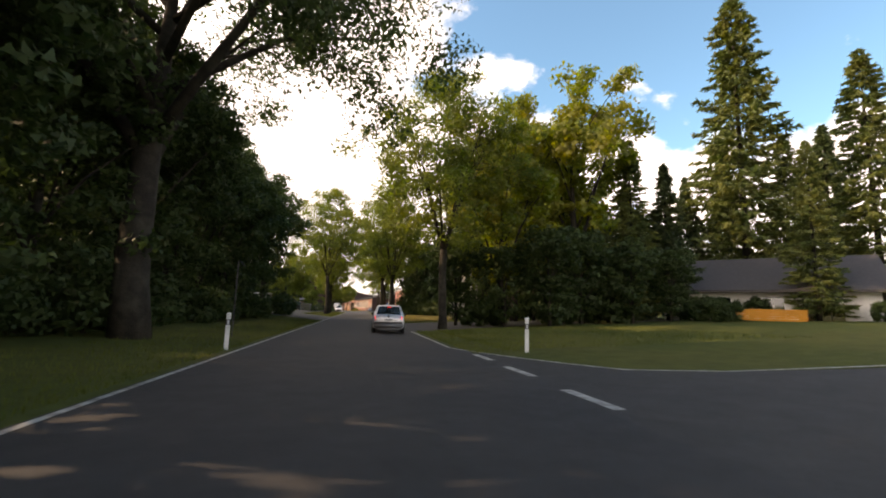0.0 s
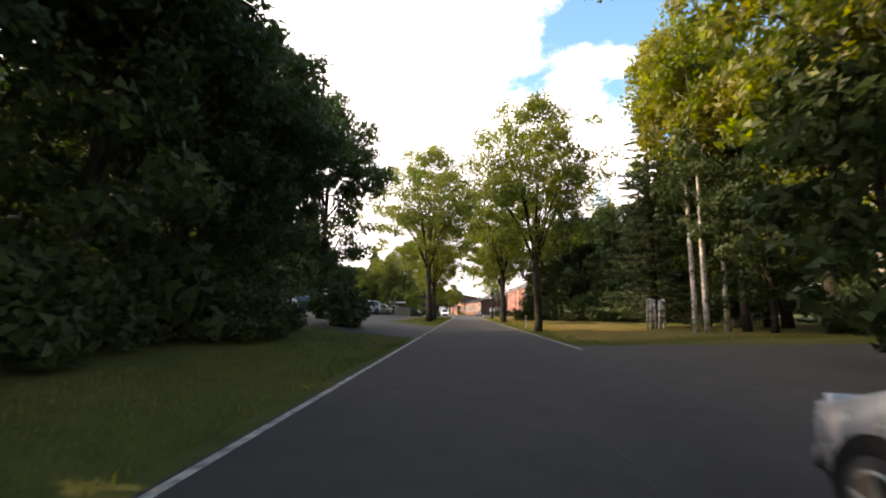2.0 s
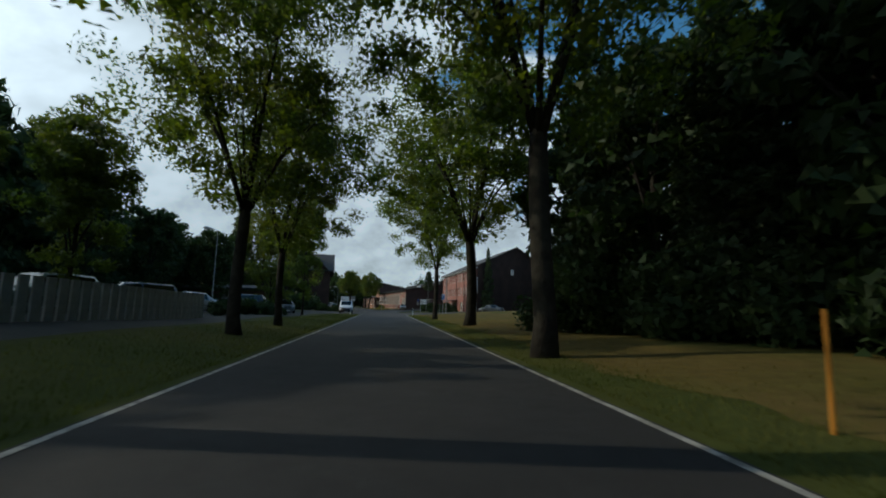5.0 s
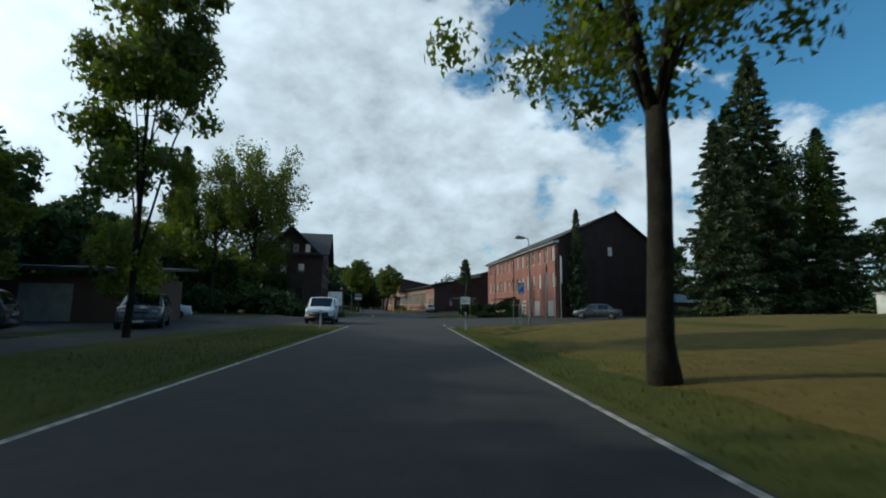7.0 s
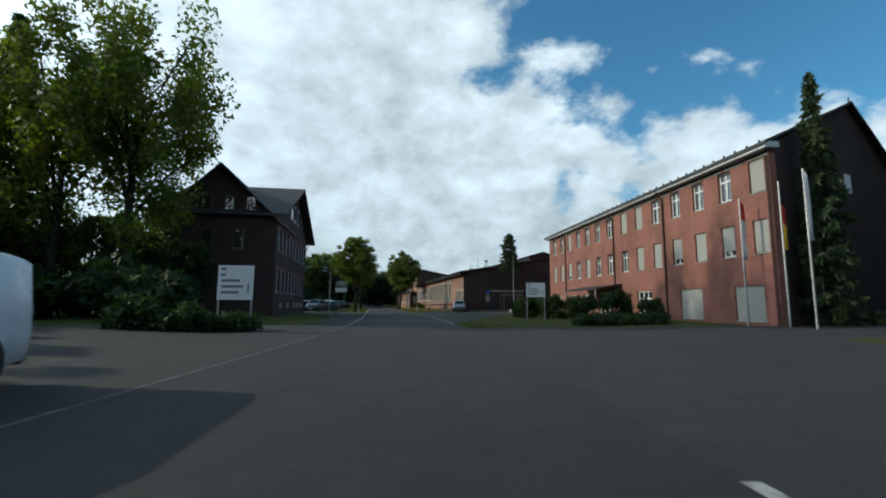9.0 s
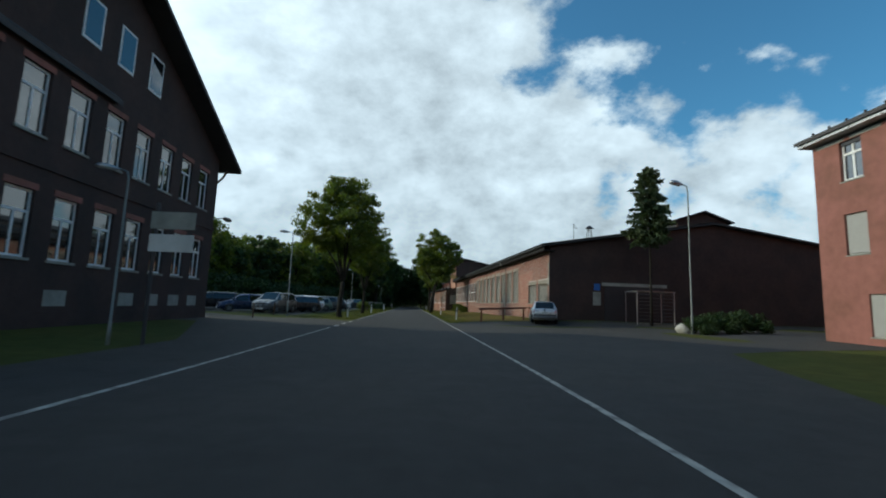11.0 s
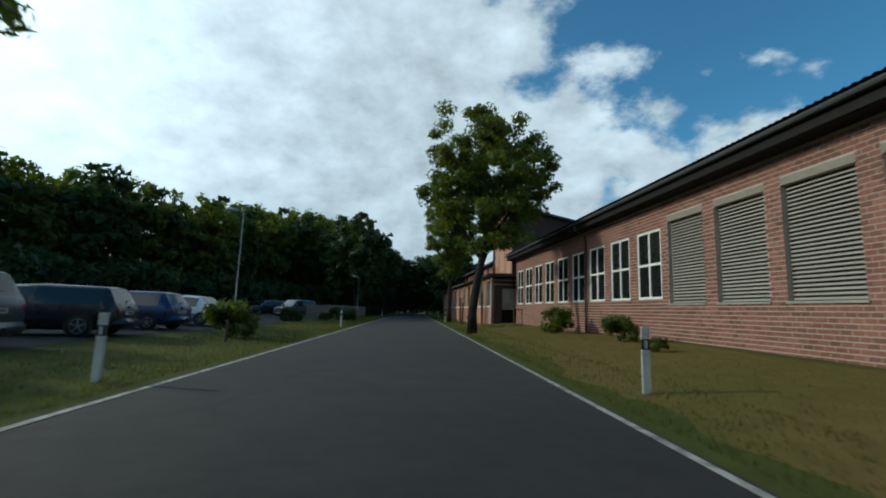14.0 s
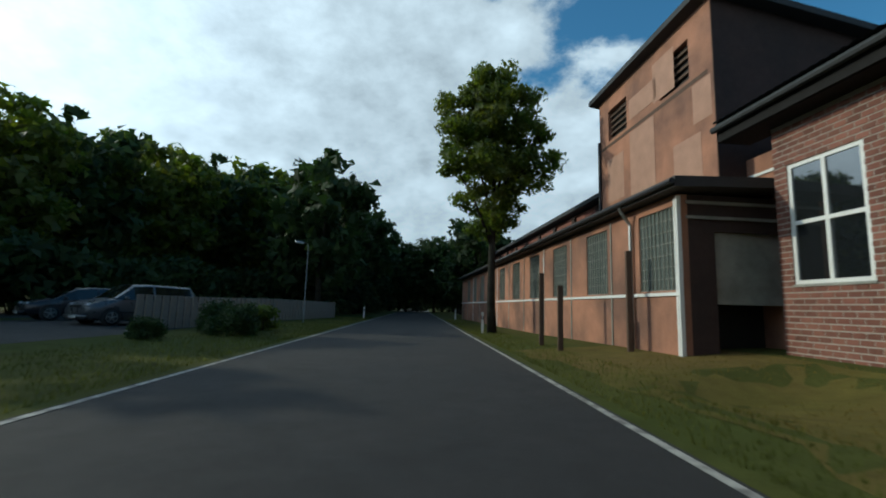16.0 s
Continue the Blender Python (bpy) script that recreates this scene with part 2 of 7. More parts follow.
M = dict(
    asphalt=mat("asphalt", (0.0310, 0.0270, 0.0245), 0.86, vary=0.6, scale=1.3, bump=0.4, bscale=140, second=(0.024, 0.022, 0.0215), sscale=0.22),
    asphalt_old=mat("asphalt_old", (0.0396, 0.0349, 0.0308), 0.9, vary=0.5, scale=1.3, bump=0.35, bscale=120, second=(0.033, 0.030, 0.028), sscale=0.3),
    gravel=mat("gravel", (0.055, 0.051, 0.044), 0.95, vary=0.5, scale=3.0, bump=0.5, bscale=70),
    paint=mat("road_paint", (0.52, 0.49, 0.43), 0.75, vary=0.5, scale=5, second=(0.17, 0.155, 0.14), smix=0.5, sscale=5),
    paint_worn=mat("worn_road_paint", (0.15, 0.14, 0.125), 0.8, vary=0.6, scale=5, second=(0.05, 0.047, 0.043), smix=0.6, sscale=4),
    soil=mat("grass_ground", (0.066, 0.078, 0.020), 0.95, spec=0.08, vary=0.55, scale=2.2, bump=0.6, bscale=45, second=(0.090, 0.088, 0.024), smix=0.55, sscale=0.18),
    dry=mat("dry_lawn", (0.150, 0.108, 0.036), 0.95, spec=0.08, vary=0.5, scale=2.4, bump=0.6, bscale=45, second=(0.12, 0.105, 0.028), smix=0.45, sscale=0.22),
    blade=mat("grass_blade", (0.074, 0.088, 0.021), 0.85, spec=0.12, vary=0.3, scale=0.6, second=(0.13, 0.13, 0.04), smix=0.5, sscale=0.2, island=0.3, translucent=0.35),
    blade_dry=mat("dry_grass_blade", (0.17, 0.125, 0.038), 0.85, spec=0.12, vary=0.3, scale=0.6, second=(0.11, 0.12, 0.03), smix=0.5, sscale=0.2, island=0.3, translucent=0.3),
    # dark brown that stands for shade in the ditch hollow
    ditch_shade=mat("ditch_shade_brown", (0.038, 0.026, 0.014), 0.95, spec=0.05, vary=0.5, scale=4, bump=0.5),
    leaf=mat("leaf", (0.078, 0.112, 0.020), 0.55, vary=0.35, scale=0.5, second=(0.10, 0.115, 0.02), sscale=0.3, island=0.55, translucent=0.5),
    leaf_dark=mat("leaf_dark", (0.032, 0.055, 0.016), 0.65, spec=0.3, vary=0.35, scale=0.5, island=0.5, translucent=0.30),
    # yellow-green leaf, brightened so that sunlight sits in the colour
    leaf_gold_lit=mat("leaf_gold_lit", (0.105, 0.140, 0.018), 0.55, vary=0.35, scale=0.5, second=(0.15, 0.145, 0.022), sscale=0.3, island=0.55, translucent=0.5),
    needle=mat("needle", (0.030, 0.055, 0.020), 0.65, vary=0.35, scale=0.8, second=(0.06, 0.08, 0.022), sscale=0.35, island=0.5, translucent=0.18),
    # brighter copy of needle with the sunlight put into its colour
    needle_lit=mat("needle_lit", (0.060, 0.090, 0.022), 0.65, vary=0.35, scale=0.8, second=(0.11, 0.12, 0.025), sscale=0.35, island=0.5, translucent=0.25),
    bark=mat("bark", (0.024, 0.020, 0.017), 0.95, spec=0.15, vary=0.6, scale=6, bump=1.0, bscale=16, second=(0.042, 0.039, 0.030), sscale=2.0),
    birch=mat("birch_bark", (0.50, 0.48, 0.43), 0.8, vary=0.35, scale=5, second=(0.06, 0.05, 0.045), smix=0.35, sscale=5, bump=0.4),
    brick=mat("brick", (0.27, 0.115, 0.082), 0.9, vary=0.35, scale=6, bump=0.4, bscale=90, second=(0.22, 0.085, 0.06), sscale=1.0, island=0.5, piece=0.45),
    brick_far=mat("brick_far", (0.29, 0.118, 0.094), 0.9, vary=0.4, scale=3, bump=0.4, bscale=40, second=(0.21, 0.09, 0.065), sscale=0.5),
    # darker brick: shade put into the colour of walls facing away from the sun
    brick_dark_shaded=mat("brick_dark_shaded", (0.060, 0.036, 0.031), 0.92, vary=0.4, scale=4, bump=0.5, bscale=40, second=(0.042, 0.028, 0.025), sscale=0.6),
    mortar=mat("mortar", (0.44, 0.39, 0.34), 0.95, vary=0.3, scale=8, bump=0.3),
    concrete=mat("concrete", (0.34, 0.33, 0.29), 0.9, vary=0.3, scale=5, bump=0.3, second=(0.25, 0.25, 0.22), sscale=1.5),
    lintel=mat("weathered_lintel", (0.24, 0.215, 0.18), 0.92, vary=0.35, scale=5, bump=0.3),
    plaster=mat("orange_plaster", (0.42, 0.20, 0.125), 0.92, vary=0.4, scale=2.2, bump=0.4, bscale=40, second=(0.20, 0.105, 0.075), sscale=0.45),
    plaster_pale=mat("pale_plaster", (0.43, 0.25, 0.18), 0.92, vary=0.3, scale=2.2, bump=0.3, bscale=40),
    bumper=mat("grey_bumper", (0.14, 0.145, 0.15), 0.5, vary=0.15),
    white_wall=mat("white_wall", (0.70, 0.69, 0.66), 0.85, vary=0.2, scale=2, second=(0.5, 0.49, 0.45), smix=0.3, sscale=0.8),
    white=mat("white_frame", (0.78, 0.78, 0.76), 0.5, vary=0.1, scale=4),
    metal=mat("galvanised_metal", (0.42, 0.43, 0.44), 0.45, 0.85, vary=0.2, scale=5),
    metal_dull=mat("dull_galvanised_metal", (0.22, 0.24, 0.23), 0.6, 0.5, vary=0.25, scale=5),
    zinc=mat("zinc_fascia", (0.50, 0.51, 0.52), 0.5, 0.3, vary=0.25, scale=2),
    dark_metal=mat("dark_metal", (0.05, 0.05, 0.055), 0.5, 0.4, vary=0.2),
    shutter=mat("grey_louvre", (0.30, 0.28, 0.24), 0.55, vary=0.2, scale=4, piece=0.1),
    blind=mat("beige_roller_blind", (0.34, 0.33, 0.31), 0.8, vary=0.12, scale=3),
    eaves_dark=mat("eaves_dark_board", (0.016, 0.015, 0.015), 0.85, vary=0.3, scale=4, spec=0.2),
    tile=mat("roof_tile", (0.050, 0.045, 0.045), 0.75, vary=0.4, scale=3, bump=0.6, bscale=18),
    roof_felt=mat("roofing_felt", (0.04, 0.042, 0.045), 0.85, vary=0.3, scale=2),
    wood=mat("weathered_wood", (0.10, 0.06, 0.04), 0.85, vary=0.4, scale=6, bump=0.4),
    red_wood=mat("red_brown_wood", (0.13, 0.045, 0.03), 0.75, vary=0.3, scale=6),
    plastic_white=mat("white_plastic", (0.74, 0.74, 0.72), 0.45, vary=0.12, scale=7, second=(0.5, 0.5, 0.46), smix=0.3, sscale=4),
    plastic_black=mat("black_plastic", (0.02, 0.02, 0.02), 0.5, vary=0.2),
    rubber=mat("rubber", (0.018, 0.018, 0.018), 0.85, vary=0.2),
    pane=glass("window_pane", (0.015, 0.018, 0.02), 0.03, 1.95),
    car_glass=glass("car_glass", (0.012, 0.014, 0.016), 0.05),
    brake_lit=emitter("lit_brake_light", (1.0, 0.02, 0.015), 0.7),
    red_lens=mat("red_lens", (0.45, 0.015, 0.012), 0.2, vary=0.1),
    glass_block=glass("glass_block", (0.11, 0.13, 0.12), 0.22),
    lamp_lens=glass("lamp_lens", (0.55, 0.56, 0.58), 0.12),
    blue=mat("sign_blue", (0.02, 0.13, 0.42), 0.4, vary=0.08),
    red=mat("flag_red", (0.45, 0.03, 0.03), 0.8, vary=0.1),
    gold=mat("flag_gold", (0.70, 0.42, 0.03), 0.8, vary=0.1),
    black=mat("flag_and_opening_black", (0.015, 0.015, 0.015), 0.8, vary=0.1),
    cloth=mat("flag_white", (0.72, 0.72, 0.72), 0.8, vary=0.1),
    grey_text=mat("grey_print", (0.18, 0.19, 0.2), 0.7, vary=0.1),
    orange=mat("orange_board", (0.55, 0.22, 0.02), 0.7, vary=0.2),
    stone=mat("boulder", (0.42, 0.40, 0.36), 0.9, vary=0.4, scale=4, bump=0.6, bscale=15),
)
for key, color, coat in (("silver", (0.52, 0.53, 0.55), 1), ("white_car", (0.80, 0.80, 0.80), 0), ("grey_car", (0.10, 0.11, 0.12), 1), ("dark_car", (0.02, 0.022, 0.028), 0),
                         ("blue_car", (0.03, 0.06, 0.14), 1), ("red_car", (0.28, 0.02, 0.02), 0), ("green_car", (0.12, 0.17, 0.15), 1)):
    M[key] = mat("paint_" + key, color, 0.28, 0.35 if coat else 0.0, vary=0.05, scale=1.5, spec=0.6)


# ---- geometry helpers ----
def mesh_ob(name, bm, material, smooth=False):
    me = bpy.data.meshes.new(name)
    bm.to_mesh(me)
    bm.free()
    for m in material if isinstance(material, (list, tuple)) else [material]:
        me.materials.append(m)
    if smooth:
        me.polygons.foreach_set("use_smooth", [True] * len(me.polygons))
    return new(name, me)


def part(name, bm, material, parent, label="", smooth=False):
    ob = mesh_ob(name, bm, material, smooth)
    ob.parent = parent
    if label:
        tagged(ob, label)
    return ob


def thing(name, m, label, category, group="", kind=""):
    ob = new(name)
    ob.empty_display_size = 0.2
    ob.matrix_basis = m
    return tagged(ob, label, category, group, kind)


def from_np(name, verts, faces, material, smooth=False):
    """A mesh object from numpy arrays; faces all with the same corner count."""
    me = bpy.data.meshes.new(name)
    verts, faces = np.asarray(verts, np.float32), np.asarray(faces, np.int32)
    k = faces.shape[1]
    me.vertices.add(len(verts))
    me.vertices.foreach_set("co", verts.ravel())
    me.loops.add(faces.size)
    me.loops.foreach_set("vertex_index", faces.ravel())
    me.polygons.add(len(faces))
    me.polygons.foreach_set("loop_start", np.arange(0, faces.size, k, dtype=np.int32))
    me.polygons.foreach_set("use_smooth", np.full(len(faces), smooth))
    me.update(calc_edges=True)
    me.materials.append(material)
    return new(name, me)


def box(bm, x0, y0, z0, x1, y1, z1, bevel=0.0):
    r = bmesh.ops.create_cube(bm, size=1.0, matrix=Matrix.LocRotScale(((x0 + x1) / 2, (y0 + y1) / 2, (z0 + z1) / 2), None,
                                                                      (x1 - x0, y1 - y0, z1 - z0)))
    if bevel:
        es = list({e for v in r["verts"] for e in v.link_edges})
        bmesh.ops.bevel(bm, geom=es, offset=bevel, segments=2, affect="EDGES", clamp_overlap=True)
    return bm


def boxed(x0, y0, z0, x1, y1, z1, bevel=0.0):
    return box(bmesh.new(), x0, y0, z0, x1, y1, z1, bevel)


def tube(bm, points, radii, sides=8, cap=True):
    """A tapered tube along points."""
    rings = []
    pts = [Vector(p) for p in points]
    for i, p in enumerate(pts):
        d = (pts[min(i + 1, len(pts) - 1)] - pts[max(i - 1, 0)]).normalized()
        a = d.cross(Vector((0, 0, 1)) if abs(d.z) < 0.9 else Vector((1, 0, 0))).normalized()
        b = d.cross(a)
        r = radii[i] if isinstance(radii, (list, tuple)) else radii
        rings.append([bm.verts.new(p + (a * math.cos(k * math.tau / sides) + b * math.sin(k * math.tau / sides)) * r) for k in range(sides)])
    for u, w in zip(rings, rings[1:]):
        for k in range(sides):
            bm.faces.new((u[k], u[(k + 1) % sides], w[(k + 1) % sides], w[k]))
    if cap:
        bm.faces.new(rings[-1])
        bm.faces.new(rings[0][::-1])
    return bm


def poly_prism(bm, pts, z0, z1):
    """A closed prism over a plan polygon."""
    lo = [bm.verts.new((x, y, z0)) for x, y in pts]
    hi = [bm.verts.new((x, y, z1)) for x, y in pts]
    n = len(pts)
    for i in range(n):
        bm.faces.new((lo[i], lo[(i + 1) % n], hi[(i + 1) % n], hi[i]))
    bm.faces.new(hi)
    bm.faces.new(lo[::-1])
    bmesh.ops.recalc_face_normals(bm, faces=bm.faces[:])
    return bm


def smoothstep(a, b, x):
    t = np.clip((x - a) / (b - a), 0, 1)
    return t * t * (3 - 2 * t)


# ---- the road's line: straight, a gentle left bend of 7 degrees, straight again ----
BEND0, BEND1, BEND = 126.0, 158.0, radians(7.0)
BR = (BEND1 - BEND0) / BEND


def at_road(d, s):
    """World x, y and the road's heading at s metres along the road and d to the right of its middle."""
    a = min(max(s - BEND0, 0), BEND1 - BEND0) / BR
    e = max(s - BEND1, 0)
    x, y = -BR * (1 - math.cos(a)) - math.sin(a) * e, min(s, BEND0) + BR * math.sin(a) + math.cos(a) * e
    return x + math.cos(a) * d, y + math.sin(a) * d, a


def road_of(x, y):
    """The road's own d, s for world x, y (arrays)."""
    a = np.arctan2(y - BEND0, x + BR)
    ex, ey = -BR * (1 - math.cos(BEND)), BEND0 + BR * math.sin(BEND)
    dx, dy = x - ex, y - ey
    d = np.where(y <= BEND0, x, np.where(a <= BEND, np.hypot(x + BR, y - BEND0) - BR, dx * math.cos(BEND) + dy * math.sin(BEND)))
    s = np.where(y <= BEND0, y, np.where(a <= BEND, BEND0 + BR * a, BEND1 - dx * math.sin(BEND) + dy * math.cos(BEND)))
    return d, s


# ---- ground ----
def height(x, y):
    """The height of the ground: level at the road, rising gently on both sides."""
    x, y = road_of(np.asarray(x, float), np.asarray(y, float))
    r = np.maximum(x - 3.6, 0)
    sr = np.interp(y, [-60, 25, 45, 75, 95, 113, 117.5, 175, 180, 229, 239, 400], [.055, .05, .032, .042, .075, .08, .022, .02, .1, .1, .03, .02])
    cap = np.interp(y, [-60, 25, 45, 110, 175, 180, 229, 239], [3.0, 2.5, 1.8, 1.6, .6, .55, .55, .8])
    hr = cap * (1 - np.exp(-r * sr / cap * 1.15))
    l = np.maximum(-x - 3.6, 0)
    sl = np.interp(y, [-60, 20, 34, 66, 84, 104, 400], [.05, .05, .13, .13, .09, .02, .01])
    cl = np.interp(y, [-60, 20, 34, 66, 84, 104, 400], [2.0, 1.9, 1.9, 1.9, 1.3, .4, .3])
    hl = cl * (1 - np.exp(-l * sl / cl))
    far = np.maximum(np.hypot(x, y - 120) - 190, 0) * 0.03
    und = 0.05 * np.sin(x * 0.7 + 1.3) * np.sin(y * 0.31) * np.clip((np.abs(x) - 4) / 4, 0, 1)
    # shallow ditch mouths on the lawn beside the road
    v = y - 112.2 - 0.8 * (x - 6.6)
    pit = -0.25 * np.clip((v + 6.5) / 6.0, 0, 1) * np.clip((0.25 - v) / 0.7, 0, 1) * np.exp(-((x - 6.5) / 2.5) ** 4)
    v = y - 226.6 - 0.3 * (x - 6.6)
    pit2 = -0.4 * np.clip((v + 4.5) / 4.0, 0, 1) * np.clip((0.25 - v) / 0.7, 0, 1) * np.exp(-((x - 6.4) / 1.6) ** 4)
    return hr + hl + far + und + pit + pit2


def hgt(x, y):
    return float(height(x, y))


def axis(spans):
    out = []
    for a, b, step in spans:
        out += list(np.arange(a, b, step))
    return np.array(out + [spans[-1][1]])


gx = axis([(-900, -200, 100), (-200, -60, 10), (-60, -12, 2.4), (-12, 13, 0.5), (13, 60, 2.4), (60, 200, 10), (200, 900, 100)])
gy = axis([(-700, -80, 62), (-80, -25, 5), (-25, 105, 2.0), (105, 120, 0.6), (120, 221, 1.2), (221, 231, 0.5), (231, 290, 1.5), (290, 400, 10), (400, 1200, 80)])
SX, SY = np.meshgrid(gx, gy)
# the sheet's rows follow the road near it
GX = SX + (np.array([at_road(0, v)[0] for v in gy])[:, None]) * np.exp(-(SX / 120) ** 2)
GY = SY + np.zeros_like(SX)
GZ = height(GX, GY)
idx = np.arange(GX.size).reshape(GX.shape)
ground = from_np("ground", np.stack([GX, GY, GZ], -1).reshape(-1, 3),
                 np.stack([idx[:-1, :-1], idx[:-1, 1:], idx[1:, 1:], idx[1:, :-1]], -1).reshape(-1, 4), M["soil"], True)
tagged(ground, "green and straw-coloured mown grass verge and lawn", "ground", kind="structure")


def sheet(name, material, edges, label, category, lift, step=1.5, kind="structure"):
    """A paved sheet on the ground: edges is a list of rows (along the road, left, right of its middle)."""
    ys, xl, xr = [np.array(c, float) for c in zip(*edges)]
    yy = np.arange(ys[0], ys[-1] + 0.01, step)
    n = max(3, int(np.max(xr - xl) / 0.8) + 1)
    u = np.linspace(0, 1, n)
    a, b = np.interp(yy, ys, xl), np.interp(yy, ys, xr)
    if category == "lawn":
        a = a + 0.16 * np.sin(1.3 * yy) + 0.12 * np.sin(3.1 * yy + 1) + 0.2 * np.sin(0.37 * yy)
    X = a[:, None] + (b - a)[:, None] * u
    Y = np.repeat(yy[:, None], n, 1)
    P = np.array([at_road(d, s)[:2] for d, s in zip(X.ravel(), Y.ravel())])
    V = np.column_stack([P, height(P[:, 0], P[:, 1]) + lift])
    k = np.arange(X.size).reshape(X.shape)
    ob = from_np(name, V, np.stack([k[:-1, :-1], k[:-1, 1:], k[1:, 1:], k[1:, :-1]], -1).reshape(-1, 4), material, True)
    return tagged(ob, label, category, kind=kind)


road = sheet("road", M["asphalt"], [(-70, -3.16, 3.16), (330, -3.16, 3.16)], "dark grey asphalt country road with white edge lines", "road", 0.014)
# side roads, yards and car parks
def paved(name, key, edges, label):
    sheet(name, M[key], edges, label, "pavement", 0.008, 0.5)


paved("pavement_1", "asphalt_old", [(-24, 3.14, 3.4), (-20, 3.14, 12), (-17.5, 3.14, 40), (-10.2, 3.14, 40), (-9.3, 3.14, 12), (-8.7, 3.14, 7.2), (-7.8, 3.14, 5.55), (-6.4, 3.14, 4.88), (-4.6, 3.14, 4.2), (-2.9, 3.14, 3.65), (-1.5, 3.14, 3.2)], "worn asphalt mouth of a side road")
paved("pavement_2", "asphalt_old", [(9, 3.14, 3.5), (12, 3.14, 9), (14, 3.14, 24), (19, 3.14, 24), (22, 3.14, 9), (25, 3.14, 3.5)], "worn asphalt driveway between dark trees")
paved("pavement_3", "gravel", [(27, -3.5, -3.14), (30, -12, -3.14), (38, -14, -3.14), (43, -7, -3.14), (46, -3.5, -3.14)], "grey gravel entrance of a car park")
paved("pavement_4", "gravel", [(30, -14, -12), (34, -40, -8), (44, -42, -7.0), (66, -42, -7.5), (112, -40, -8.6), (116, -16, -8.6)], "grey gravel car park with parked cars")
paved("pavement_5", "asphalt_old", [(116.2, 3.14, 3.5), (118.2, 3.14, 9), (122.5, 3.14, 40), (128, 3.14, 46), (133, 3.14, 46), (136, 3.14, 16), (139, 3.14, 4)], "wide worn asphalt junction before a brick building")
paved("pavement_6", "asphalt_old", [(115, -4, -3.14), (117, -14, -3.14), (121, -30, -3.14), (131, -30, -3.14), (137, -12, -3.14), (142, -4, -3.14)], "wide worn asphalt forecourt beside the road")
paved("pavement_7", "asphalt_old", [(146, 3.14, 4.0), (152, 3.14, 6.5), (160, 3.14, 10), (165, 3.14, 34), (177, 3.14, 34), (178.6, 3.14, 9)], "worn asphalt yard beside a brick hall")
paved("pavement_8", "asphalt_old", [(142, -4, -3.14), (146, -5.6, -3.14), (160, -5.6, -3.14), (168.5, -9, -3.14), (176, -30, -3.14), (177.6, -30, -5)], "asphalt entrance of a car park")
paved("pavement_9", "asphalt_old", [(182.6, -34, -8.2), (202, -34, -8.0), (232, -34, -8.4), (247, -30, -9.5)], "asphalt car park with parked cars")

# dry lawns on the right
sheet("lawn_1", M["dry"], [(26, 4.6, 14), (44, 4.8, 15), (70, 4.8, 22), (95, 4.8, 40), (112, 4.2, 44), (115.8, 4.0, 9)], "straw-coloured dry mown lawn", "lawn", 0.006, 0.5)
sheet("lawn_2", M["dry"], [(178.9, 4.1, 10.1), (205, 3.9, 9.05), (232.5, 3.9, 8.1)], "straw-coloured dry lawn before a brick hall", "lawn", 0.006, 0.7)
# thin sheet painting the shaded slope of the ditch mouth
sheet("ground_patch", M["ditch_shade"], [(109.5, 4.9, 5.3), (109.9, 4.5, 6.0), (110.4, 4.9, 6.8), (111.0, 6.1, 7.6), (111.6, 7.3, 8.3), (112.0, 8.3, 8.7)], "brown patch painted for the shade in a ditch mouth", "ground", 0.014, 0.2)
# road markings
marks = thing("road_marking", pose(0, 0, 0), "worn white painted edge lines and dashes on asphalt", "road marking", kind="structure")


def stripe(x0, y0, x1, y1, width):
    d = Vector((x1 - x0, y1 - y0)).normalized()
    n = Vector((-d.y, d.x)) * width / 2
    bm = bmesh.new()
    steps = max(1, int(math.hypot(x1 - x0, y1 - y0) / 2.5))
    prev = None
    for i in range(steps + 1):
        x, y = x0 + (x1 - x0) * i / steps, y0 + (y1 - y0) * i / steps
        row = []
        for s in (-1, 1):
            wx, wy, _ = at_road(x + s * n.x, y + s * n.y)
            row.append(bm.verts.new((wx, wy, hgt(wx, wy) + 0.021)))
        if prev:
            bm.faces.new((prev[0], row[0], row[1], prev[1]))
        prev = row
    bmesh.ops.recalc_face_normals(bm, faces=bm.faces[:])
    for f in bm.faces:
        if f.normal.z < 0:
            f.normal_flip()
    return part("stripe", bm, M["paint"], marks)


W = 3.05
for a, b in ((-70, 29), (44.0, 116), (142, 168.5), (178.6, 330)):
    stripe(-W, a, -W, b, 0.10)
stripe(-W, 116, -W, 142, 0.09).data.materials[0] = M["paint_worn"]
for a, b in ((-70, -23), (-1.6, 9), (22.5, 115.4), (143.0, 330)):
    stripe(W, a, W, b, 0.10)
for y in np.arange(30.5, 43.5, 3.0):
    stripe(-W, y, -W, y + 1.5, 0.14)
for y in (-10.8, -7.9, -5.2):
    stripe(W + 0.35, y, W + 0.3, y + 1.45, 0.2)
for y in np.arange(169.6, 176.8, 2.6):
    stripe(-W, y, -W, y + 1.35, 0.2)
for ya, yb, d in ((115.55, 115.95, 3.42), (116.15, 116.55, 3.3), (117.95, 119.4, 3.14)):
    stripe(d, ya, d, yb, 0.15)
# the side road's edge line curving away to the right
turn_off = ((W, -1.6), (3.52, -2.9), (4.1, -4.6), (4.76, -6.4), (5.42, -7.8), (7.1, -8.62), (12.0, -9.2))
for (xa, ya), (xb, yb) in zip(turn_off, turn_off[1:]):
    stripe(xa, ya, xb, yb, 0.09)
